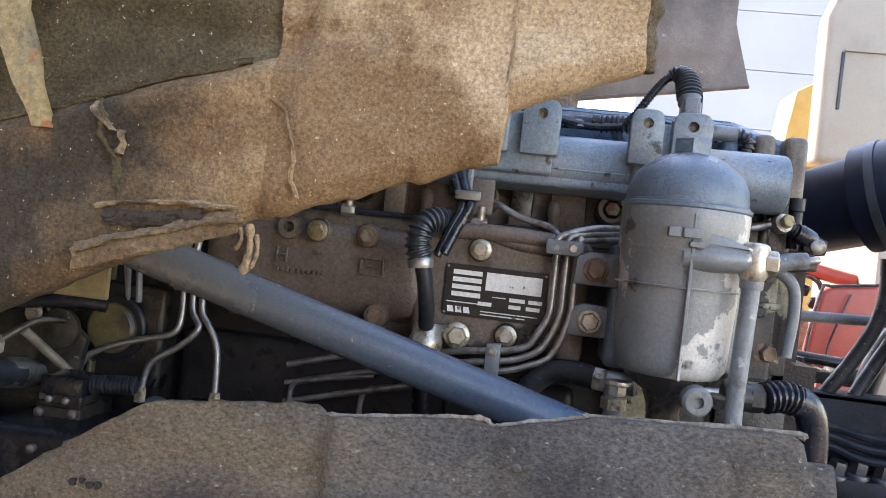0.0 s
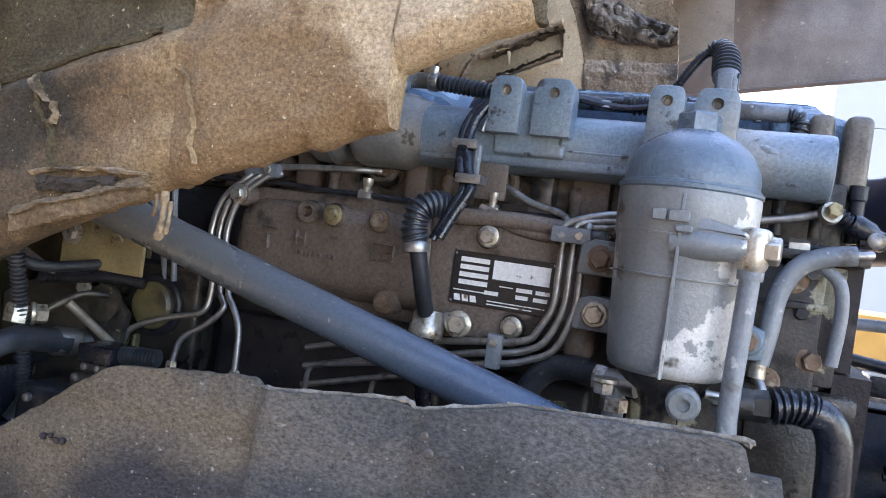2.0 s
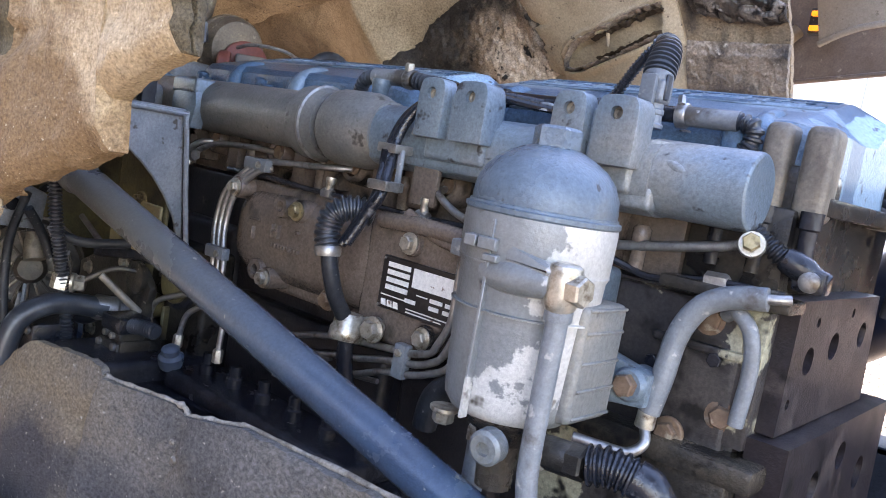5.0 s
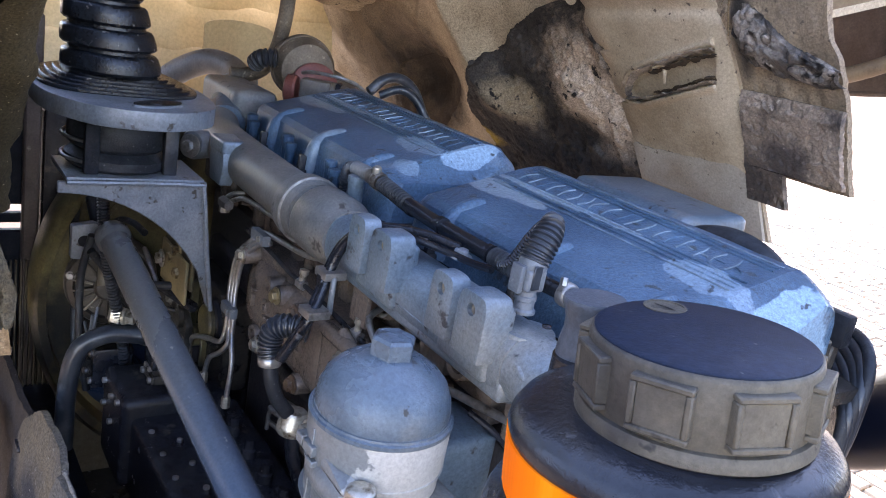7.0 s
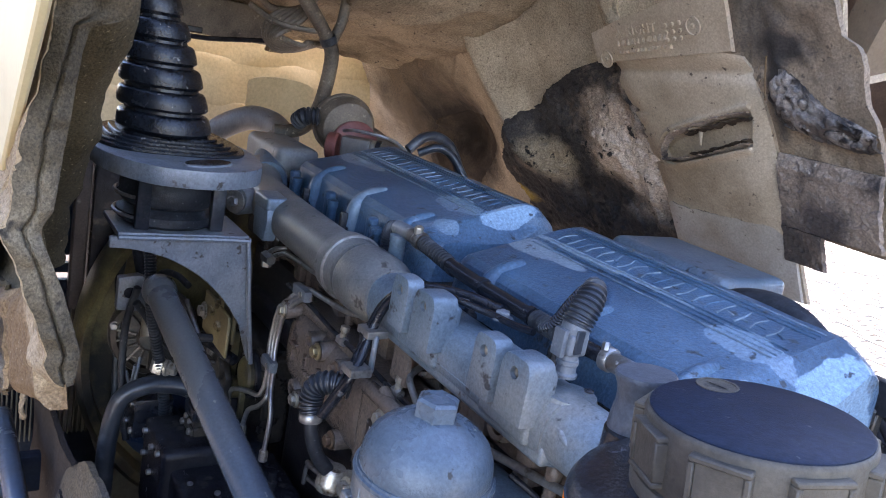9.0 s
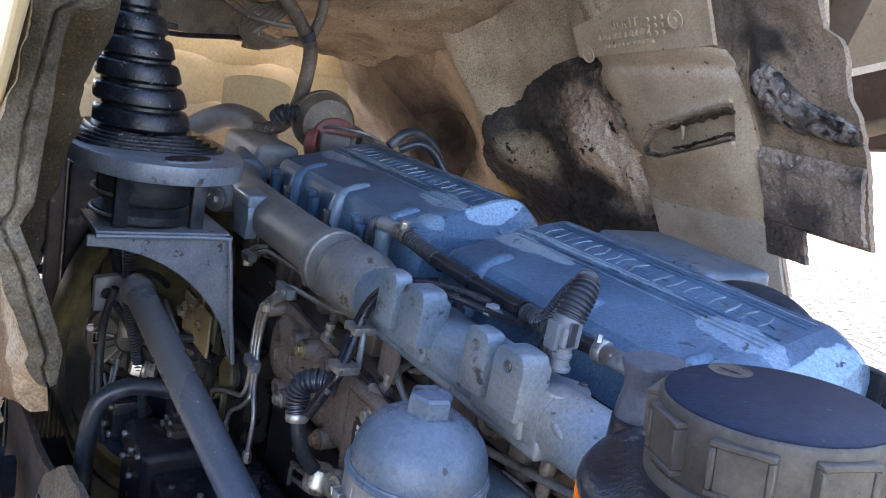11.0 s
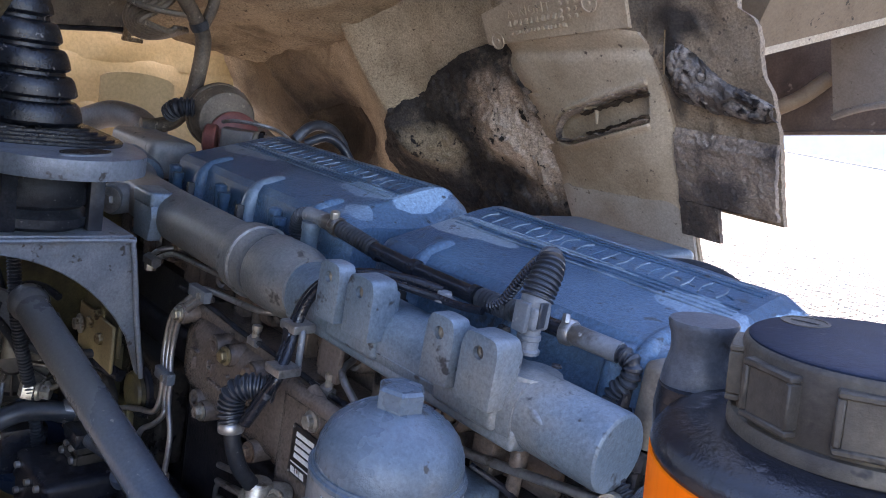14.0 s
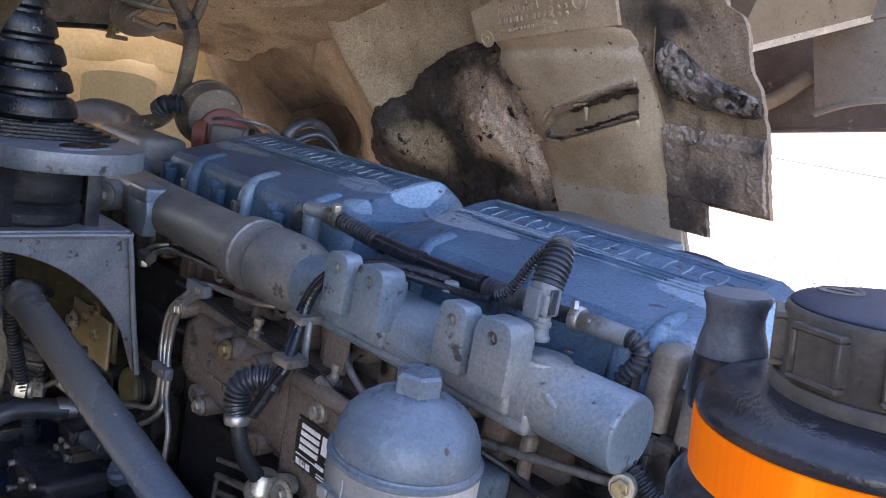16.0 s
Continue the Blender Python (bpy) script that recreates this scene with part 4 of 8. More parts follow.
            part("bolt_hole", lathe([(0.0060, 0), (0.0060, 0.002), (0.0045, 0.002), (0.0030, 0.0005)], (x, 0.9330, 1.517), (0, -1, 0), 16), ALTERN, lug, "brassy thread insert")
    # sensor pad and bolted boss on top
    part("pad", prism([(-0.033, -0.016), (-0.026, -0.024), (0.024, -0.024), (0.032, -0.014), (0.032, 0.014), (0.022, 0.024), (-0.026, 0.024), (-0.033, 0.016)], (0.169, 0.986, 1.482), (1, 0, 0), (0, 1, 0), -0.030, 0.004), CAST, m)
    part("pad_foot", lathe([(0.034, 0), (0.030, 0.016), (0.026, 0.03)], (0.170, 0.984, 1.470), (0, 0, 1), 24), CAST, m)
    part("boss", prism([(0.034 * math.cos(a) * (1.12 if math.cos(a) > 0 else 1), 0.025 * math.sin(a)) for a in [2 * math.pi * k / 20 for k in range(20)]], (0.012, 1.000, 1.488), (1, 0.1, 0), (-0.1, 1, 0), -0.030, 0.004), CAST, m)
    bolt(m, (-0.003, 0.998, 1.518), (0, 0, 1), 0.0095, 0.004, CAST, 1.4)
    bolt(m, (0.026, 1.002, 1.518), (0, 0, 1), 0.0085, 0.009, GPIPE, 1.5)
    bolt(m, (0.192, 0.985, 1.512), (0, 0, 1), 0.005, 0.002, GRIME, 0)
    part("flow_mark", tube([(0.188, 0.9555, 1.484), (0.212, 0.9515, 1.476), (0.236, 0.9535, 1.468)], lambda s: 0.0055 - 0.007 * abs(s - 0.4), 10), CAST, m)
    part("post", lathe([(0.011, 0), (0.011, 0.03), (0.012, 0.032), (0.012, 0.04)], (-0.235, 1.01, 1.495), (0, 0, 1), 16), CAST, m)


def build_filter():
    f = thing("oil_filter_housing", (0.143, 0.856, 1.215), "grey oil filter housing with peeling paint and domed cap", "oil filter")
    C = (0.143, 0.856)

    def ring(profile, name, mat, label="", seg=48):
        return part(name, lathe(profile, (C[0], C[1], 0), (0, 0, 1), seg), mat, f, label)
    ring([(0.038, 1.246), (0.050, 1.250), (0.0555, 1.258), (0.0568, 1.270), (0.0598, 1.330), (0.0618, 1.372), (0.0635, 1.375), (0.0645, 1.412), (0.0640, 1.417)], "body", PEEL)
    ring([(0.0640, 1.4165), (0.0655, 1.418), (0.0655, 1.4215), (0.0630, 1.4225), (0.0625, 1.4245), (0.0605, 1.425)], "seal_ring", DOME, "dark seal ring")
    ring([(0.0610, 1.4240), (0.0612, 1.430), (0.0596, 1.441), (0.0545, 1.4525), (0.0465, 1.4615), (0.0355, 1.4690), (0.024, 1.4745), (0.018, 1.476)], "cap", DOME, "dusty blue-grey domed cap")
    part("cap_nut", hexnut((C[0], C[1], 1.4745), (0, 0, 1), 0.0205, 0.0185, None, 0, 0.35), DOME, f)
    ring([(0.016, 1.18), (0.018, 1.214), (0.024, 1.230), (0.036, 1.238), (0.048, 1.250)], "foot", OILSHADECASE, "dirty grey foot")
    # parting line, cast pads and band on the wall
    part("parting_line", box(C[0] - 0.0016, C[0] + 0.0016, C[1] - 0.0655, C[1] - 0.057, 1.250, 1.412, 0.0006, 1), PEEL, f)
    for zz in (1.3765, 1.339):
        ring([(0.0615, zz - 0.0012), (0.0642, zz - 0.0006), (0.0642, zz + 0.0006), (0.0615, zz + 0.0012)], "bead", PEEL, seg=48)
    for (x, z, w, h) in ((0.124, 1.392, 0.012, 0.010), (0.141, 1.392, 0.018, 0.010), (0.146, 1.3815, 0.014, 0.006)):
        part("cast_pad", box(x - w / 2, x + w / 2, C[1] - 0.0685, C[1] - 0.055, z - h / 2, z + h / 2, 0.001, 1), PEEL, f)
    # ears bolted to the block
    for z, y in ((1.346, 0.893), (1.288, 0.905)):
        part("ear", prism([(-0.028, -0.018), (0.03, -0.018), (0.03, 0.018), (-0.012, 0.020), (-0.026, 0.014)], (0.066, y + 0.030, z), (1, 0, 0), (0, 0, 1), 0.022, 0.005), PEEL, f)
        bolt(f, (0.062, y + 0.008, z), (0, -1, 0), 0.0105, 0.011, RUST if z > 1.3 else ZINC, 1.35)
    part("back_block", box(0.080, 0.158, 0.905, 0.992, 1.240, 1.378, 0.010, 3), CAST, f)
    # side outlet with banjo bolt
    part("side_arm", tube([(0.138, 0.806, 1.369), (0.160, 0.802, 1.370), (0.180, 0.803, 1.371), (0.196, 0.806, 1.372)], lambda q: 0.0150 - 0.0028 * q, 18), PEEL, f)
    part("arm_fillet", prism([(-0.036, 0.0), (0.030, 0.0), (0.030, 0.006), (-0.010, 0.017), (-0.036, 0.010)], (0.170, 0.812, 1.378), (1, 0, 0), (0, 0, 1), 0.018, 0.004), PEEL, f)
    part("banjo", lathe([(0.0105, -0.020), (0.0132, -0.015), (0.0138, -0.006), (0.0138, 0.010), (0.0125, 0.015), (0.009, 0.017)], (0.2045, 0.808, 1.373), (0.03, 0, 1), 24), ZINC, f, "bright union body")
    part("banjo_bolt", hexnut((0.214, 0.807, 1.372), (1, -0.12, 0), 0.0122, 0.012), ZINC, f)
    part("drain_pipe", tube([(0.2045, 0.809, 1.358), (0.2040, 0.809, 1.33), (0.2030, 0.810, 1.29), (0.2020, 0.811, 1.25), (0.2025, 0.813, 1.215), (0.208, 0.817, 1.18), (0.218, 0.825, 1.12)], 0.0088, 18), GPIPE, f)
    part("sleeve", lathe([(0.0106, 0), (0.0112, 0.002), (0.0112, 0.010), (0.0106, 0.012)], (0.2042, 0.809, 1.345), (0, 0, 1), 18), GPIPE, f)
    # stepped cast webs on the outlet side
    for z in (1.262, 1.285, 1.308, 1.333, 1.352):
        part("web", box(0.168, 0.2095, 0.852, 0.912, z - 0.0015, z + 0.0015, 0.001, 1), DUSTCAST, f)
    part("web_block", box(0.155, 0.208, 0.845, 0.915, 1.256, 1.356, 0.008, 3), DUSTCAST, f)
    part("bolt_arm", prism([(0.0, -0.022), (0.062, -0.014), (0.062, 0.016), (0.0, 0.030)], (0.166, 0.955, 1.281), (1, 0, 0), (0, 0, 1), 0.018, 0.004), CAST, f)
    part("bolt_collar", lathe([(0.0155, 0), (0.0155, 0.03), (0.013, 0.033)], (0.212, 0.963, 1.285), (0, -1, 0), 20), CAST, f)
    bolt(f, (0.212, 0.930, 1.285), (0, -1, 0), 0.0105, 0.010, RUST, 0)
    # foot fittings
    part("plug", lathe([(0.015, 0), (0.015, 0.012), (0.012, 0.015), (0.006, 0.015), (0.006, 0.010)], (0.164, 0.814, 1.232), (0.1, -1, -0.1), 20), DOME, f)
    for x, y in ((0.092, 0.836), (0.196, 0.834)):
        part("foot_bolt", hexnut((x, y, 1.236), (0, 0, -1), 0.010, 0.014, None, 0.013), ZINC, f)
    part("union", lathe([(0.013, 0), (0.014, 0.004), (0.014, 0.024), (0.012, 0.03)], (0.196, 0.838, 1.235), (1, 0.05, 0.05), 18), OLDPARTS, f)
    part("union_nut", hexnut((0.222, 0.839, 1.2365), (1, 0.05, 0.05), 0.0145, 0.014), OLDPARTS, f)


def hose(name, pts, r, mat, label, category="hose", seg=14, ridge=0.0, pitch=0.006, group=""):
    return solo(name, tube(pts, r, seg, 8, True, None, True, ridge, pitch), mat, label, category, group)


def build_right_plumbing():
    hose("corrugated_hose", [(0.236, 0.84, 1.238), (0.254, 0.846, 1.241), (0.272, 0.852, 1.238)], 0.0150, PLASTIC, "black ribbed rubber hose below the filter", ridge=0.0016)
    hose("coolant_hose", [(0.270, 0.852, 1.239), (0.284, 0.857, 1.232), (0.294, 0.862, 1.208), (0.297, 0.866, 1.16), (0.297, 0.870, 1.08)], 0.0155, PLASTIC, "thick black oily hose below the filter")
    g = thing("breather_pipe", (0.25, 0.96, 1.23), "grey sleeved pipe looping over the block side", "pipe")
    part("sleeve", tube([(0.226, 0.955, 1.262), (0.231, 0.957, 1.295), (0.2355, 0.96, 1.335), (0.250, 0.962, 1.364), (0.274, 0.964, 1.378), (0.302, 0.967, 1.383)], 0.0102, 16), GPIPE, g)
    part("clamp_bolt", hexnut((0.276, 0.994, 1.270), (0.2, -1, 0), 0.0105, 0.011, None, 0.015), RUST, g)
    part("tip", tube([(0.300, 0.967, 1.383), (0.310, 0.970, 1.3845), (0.317, 0.975, 1.386)], 0.0045, 10), STEEL, g)
    part("ferrule", lathe([(0.009, 0), (0.0085, 0.016)], (0.225, 0.954, 1.248), (0.05, 0, 1), 14), ZINC, g)
    part("thin_pipe", tube([(0.2255, 0.953, 1.250), (0.232, 0.945, 1.236), (0.222, 0.936, 1.226), (0.200, 0.928, 1.2255), (0.178, 0.915, 1.228)], 0.0048, 10), STEEL, g)
    hose("looped_pipe", [(0.294, 0.978, 1.27), (0.297, 0.976, 1.32), (0.292, 0.972, 1.352), (0.276, 0.975, 1.366), (0.265, 0.985, 1.36)], 0.0068, GPIPE, "grey pipe stub on the block side", "pipe")
    s = thing("fuel_return_pipe", (0.21, 0.98, 1.40), "bright steel pipe with banjo bolt under the manifold", "pipe")
    part("pipe", tube([(0.085, 0.975, 1.392), (0.15, 0.985, 1.399), (0.206, 0.988, 1.409), (0.245, 0.988, 1.417), (0.266, 0.985, 1.423)], 0.0048, 10), STEEL, s)
    part("banjo", lathe([(0.011, -0.006), (0.012, 0), (0.011, 0.006)], (0.274, 0.982, 1.424), (0.3, -1, 0.2), 16), ZINC, s)
    part("banjo_bolt", hexnut((0.276, 0.974, 1.426), (0.3, -1, 0.2), 0.008, 0.008), BRASS, s)
    hose("dark_pipe", [(0.13, 0.97, 1.392), (0.160, 0.985, 1.381), (0.190, 0.985, 1.376), (0.243, 0.985, 1.386), (0.285, 0.98, 1.387), (0.312, 0.975, 1.388)], 0.0035, GRIME, "thin dark pipe across the block side", "pipe", 8)
    part("joint", hexnut((0.240, 0.985, 1.386), (1, 0, 0.05), 0.008, 0.02), STEEL, bpy.data.objects["dark_pipe"])
    c = thing("sensor_lead", (0.29, 1.0, 1.40), "black corrugated sensor lead with plug", "cable")
    part("lead", tube([(0.245, 1.00, 1.455), (0.262, 0.998, 1.440), (0.285, 0.998, 1.424), (0.300, 1.002, 1.414)], 0.0075, 12, 8, True, None, True, 0.0012, 0.005), RUBBER, c)
    part("plug", lathe([(0.010, 0), (0.012, 0.006), (0.012, 0.022), (0.009, 0.028), (0.009, 0.04)], (0.296, 1.000, 1.418), (0.8, 0.25, -0.35), 14), PLASTIC, c)
    part("plug_head", box(0.306, 0.334, 0.998, 1.022, 1.392, 1.412, 0.005, 2), PLASTIC, c)
    part("plug_pin", lathe([(0.009, 0), (0.009, 0.004), (0.006, 0.006)], (0.322, 0.998, 1.402), (0, -1, 0), 14), STEEL, c)


def clip(parent, at, w=0.034, axis="x"):
    x, y, z = at
    if axis == "x":
        part("clip", box(x - w / 2, x + w / 2, y - 0.007, y + 0.006, z - 0.0085, z + 0.0085, 0.003, 2), GPIPE, parent)
        bolt(parent, (x + w * 0.22, y - 0.006, z), (0, -1, 0), 0.005, 0.004, ZINC, 0, "clip_screw")
    else:
        part("clip", box(x - 0.0085, x + 0.0085, y - 0.007, y + 0.006, z - w / 2, z + w / 2, 0.003, 2), GPIPE, parent)
        bolt(parent, (x, y - 0.006, z + w * 0.25), (0, -1, 0), 0.005, 0.004, ZINC, 0, "clip_screw")


def build_fuel_lines():
    g = thing("fuel_lines", (0.0, 0.93, 1.19), "three grey steel injection lines in clips", "fuel lines", "injection line bundles")
    offs = (-0.0115, 0.0, 0.0115)
    for k, o in enumerate(offs):
        up = [(0.088, 0.935, 1.3955 - k * 0.006), (0.052 - o * 0.4, 0.924, 1.392 - k * 0.007), (0.031 + o, 0.918, 1.378), (0.0295 + o, 0.917, 1.36), (0.0295 + o, 0.917, 1.32), (0.028 + o, 0.918, 1.288), (0.0135 + o * 0.9, 0.919, 1.252 - o * 0.7), (-0.004, 0.920, 1.239 - o * 1.0),
              (-0.022, 0.920, 1.2325 - o * 1.0), (-0.040, 0.921, 1.229 - o * 1.05), (-0.075, 0.925, 1.222 - o * 1.2), (-0.13, 0.94, 1.206 - o * 1.7), (-0.20, 0.95, 1.19 - o * 2), (-0.29, 0.955, 1.165 - o * 2)]
        part("line", tube(up, 0.0041, 10, 6), STEEL, g)
    clip(g, (0.026, 0.917, 1.3665), 0.042, "x")
    clip(g, (-0.041, 0.919, 1.231), 0.038, "z")
    h = thing("fuel_lines", (-0.42, 0.94, 1.14), "three bright steel injection lines bent down to the pump", "fuel lines", "injection line bundles")
    ends = [[(-0.418, 0.925, 1.235), (-0.425, 0.92, 1.212), (-0.47, 0.915, 1.198), (-0.52, 0.91, 1.176), (-0.536, 0.91, 1.145)],
            [(-0.404, 0.925, 1.24), (-0.393, 0.92, 1.222), (-0.412, 0.916, 1.199), (-0.444, 0.913, 1.175), (-0.452, 0.91, 1.14)],
            [(-0.392, 0.925, 1.24), (-0.381, 0.922, 1.226), (-0.367, 0.92, 1.198), (-0.362, 0.915, 1.144)]]
    for k, o in enumerate(offs):
        top = [(-0.372 + o * 1.4, 0.955, 1.402 - k * 0.002), (-0.385 + o, 0.942, 1.389), (-0.412 + o, 0.934, 1.358), (-0.422 + o, 0.932, 1.32), (-0.418 + o, 0.929, 1.29), (-0.409 + o * 1.05, 0.927, 1.268)]
        part("line", tube(top + ends[k], 0.0041, 10, 6), STEEL, h)
        e = ends[k][-1]
        part("union_nut", hexnut((e[0], e[1], e[2] - 0.012), (0, 0, 1), 0.007, 0.018), ZINC, h)
    clip(h, (-0.380, 0.948, 1.400), 0.048, "x")
    clip(h, (-0.409, 0.924, 1.273), 0.042, "x")
    r = thing("leak_off_rail", (-0.15, 0.955, 1.38), "thin dark leak-off pipe with small unions", "pipe")
    part("pipe", tube([(-0.46, 0.958, 1.384), (-0.36, 0.955, 1.386), (-0.276, 0.952, 1.3835), (-0.22, 0.952, 1.384), (-0.157, 0.952, 1.383), (-0.088, 0.950, 1.382), (-0.02, 0.948, 1.384), (0.02, 0.945, 1.383)], 0.0034, 8), GRIME, r)
    for x in (-0.235, -0.075):
        part("union", hexnut((x - 0.008, 0.951, 1.3835), (1, 0, 0), 0.0075, 0.016), STEEL, r)
        part("stub", lathe([(0.005, 0), (0.005, 0.010), (0.0065, 0.012), (0.0065, 0.018)], (x, 0.951, 1.386), (0, 0.1, 1), 10), ZINC, r)
    for k, pts in enumerate(([(-0.078, 0.985, 1.417), (-0.060, 0.955, 1.411), (-0.029, 0.948, 1.397), (0.006, 0.94, 1.389), (0.020, 0.93, 1.378)],
                             [(-0.235, 0.985, 1.417), (-0.262, 0.966, 1.414), (-0.32, 0.96, 1.410), (-0.369, 0.958, 1.406), (-0.392, 0.956, 1.402)],
                             [(-0.39, 0.99, 1.417), (-0.42, 0.978, 1.420), (-0.48, 0.976, 1.418), (-0.53, 0.975, 1.413), (-0.565, 0.97, 1.398)],
                             [(-0.545, 0.99, 1.417), (-0.56, 0.97, 1.412), (-0.585, 0.965, 1.395)])):
        hose("injector_pipe", pts, 0.0042, STEEL, "short steel injector pipe", "pipe", 10, group="injector pipes")
    u = thing("pipe_union", (-0.56, 0.962, 1.38), "steel pipe union below the manifold", "union")
    part("body", hexnut((-0.585, 0.962, 1.392), (1, 0, 0), 0.010, 0.03), STEEL, u)
    part("nut", hexnut((-0.575, 0.962, 1.376), (0, 0, 1), 0.009, 0.014), ZINC, u)
    for pts in ([(-0.283, 0.95, 1.135), (-0.278, 0.95, 1.166), (-0.251, 0.95, 1.175), (-0.182, 0.95, 1.189)], [(-0.195, 0.95, 1.13), (-0.19, 0.95, 1.168), (-0.16, 0.95, 1.178), (-0.10, 0.95, 1.186)]):
        hose("pump_pipe", pts, 0.0034, STEEL, "thin steel pipe rising from the pump", "pipe", 8, group="pump pipes")


def build_harness():
    h = thing("wiring_conduit", (-0.12, 0.89, 1.25), "grey corrugated wiring conduit with clamp", "conduit")
    part("conduit", tube([(-0.105, 0.905, 1.379), (-0.119, 0.885, 1.381), (-0.131, 0.872, 1.372), (-0.1335, 0.869, 1.352), (-0.128, 0.869, 1.336)], 0.0132, 16, 10, True, None, True, 0.0017, 0.0056), CONDUIT, h)
    part("collar", lathe([(0.0135, 0), (0.0145, 0.003), (0.0145, 0.009), (0.0132, 0.011)], (-0.1275, 0.869, 1.3265), (-0.15, 0, 1), 20), STEEL, h)
    part("sleeve", tube([(-0.126, 0.869, 1.330), (-0.121, 0.871, 1.31), (-0.118, 0.880, 1.285), (-0.118, 0.897, 1.262)], 0.0092, 14), RUBBER, h)
    w = thing("wiring_strap", (-0.1, 0.92, 1.35), "black taped wiring with plastic clips", "cable")
    part("loom", tube([(-0.105, 0.872, 1.345), (-0.094, 0.882, 1.375), (-0.083, 0.889, 1.402), (-0.092, 0.902, 1.42), (-0.099, 0.912, 1.44), (-0.104, 0.921, 1.462), (-0.099, 0.928, 1.486), (-0.085, 0.937, 1.506), (-0.062, 0.957, 1.522), (-0.02, 0.985, 1.527), (0.02, 1.005, 1.525)], 0.0058, 12), PLASTIC, w)
    part("loom", tube([(-0.112, 0.872, 1.342), (-0.102, 0.882, 1.372), (-0.092, 0.890, 1.400), (-0.101, 0.902, 1.42), (-0.108, 0.913, 1.44), (-0.112, 0.922, 1.462), (-0.107, 0.930, 1.486), (-0.092, 0.940, 1.506), (-0.07, 0.96, 1.520)], 0.005, 10), PLASTIC, w)
    part("loom", tube([(-0.094, 0.935, 1.47), (-0.088, 0.938, 1.49), (-0.072, 0.945, 1.508), (-0.05, 0.96, 1.519), (-0.01, 0.98, 1.523)], 0.0035, 8), STEEL, w)
    for z, y, x in ((1.452, 0.918, -0.103), (1.412, 0.895, -0.086)):
        part("strap_clip", box(x - 0.015, x + 0.014, y - 0.012, y + 0.016, z - 0.005, z + 0.005, 0.002, 2), STEEL, w)
    part("cover_strip", box(-0.112, -0.098, 0.906, 0.912, 1.412, 1.452, 0.002, 1), PLASTIC, w)
    part("cover_strip", box(-0.094, -0.086, 0.915, 0.921, 1.405, 1.452, 0.002, 1), GPIPE, w)
    part("bracket_plate", box(-0.10, -0.062, 0.95, 0.957, 1.395, 1.45, 0.003, 2), BROWN, w)
    fl = thing("coolant_union", (-0.118, 0.905, 1.235), "steel hose union with ring nut on the block side", "union")
    part("ring", lathe([(0.018, 0), (0.0195, 0.003), (0.0195, 0.012), (0.017, 0.016), (0.0165, 0.026), (0.014, 0.03)], (-0.118, 0.905, 1.234), (0, 0.1, 1), 24), ZINC, fl)
    part("nut", hexnut((-0.084, 0.912, 1.254), (0.1, -1, 0), 0.011, 0.012, None, 0.015), ZINC, fl)
    part("elbow", tube([(-0.118, 0.907, 1.236), (-0.118, 0.912, 1.20), (-0.118, 0.93, 1.15)], 0.0095, 12), GRIME, fl)
    part("pipe", tube([(-0.09, 0.925, 1.254), (-0.10, 0.93, 1.255), (-0.115, 0.925, 1.25)], 0.009, 12), ZINC, fl)
    hose("bypass_hose", [(-0.004, 0.93, 1.170), (0.003, 0.928, 1.202), (0.025, 0.925, 1.224), (0.052, 0.918, 1.2285), (0.076, 0.908, 1.226)], 0.0135, RUBBER, "dusty black elbow hose into the filter foot")
    b = thing("hose_union", (0.088, 0.895, 1.195), "steel union with hexagon nuts below the filter", "union")
    part("nut", hexnut((0.074, 0.902, 1.227), (1, -0.3, -0.05), 0.0135, 0.014), ZINC, b)
    part("body", lathe([(0.012, 0), (0.012, 0.03)], (0.088, 0.897, 1.2265), (1, -0.3, 0), 16), STEEL, b)
    part("leg", tube([(0.095, 0.893, 1.222), (0.096, 0.892, 1.19), (0.096, 0.892, 1.12)], 0.011, 12), GPIPE, b)
    part("leg_nut", hexnut((0.096, 0.892, 1.198), (0, 0, 1), 0.014, 0.014), ZINC, b)


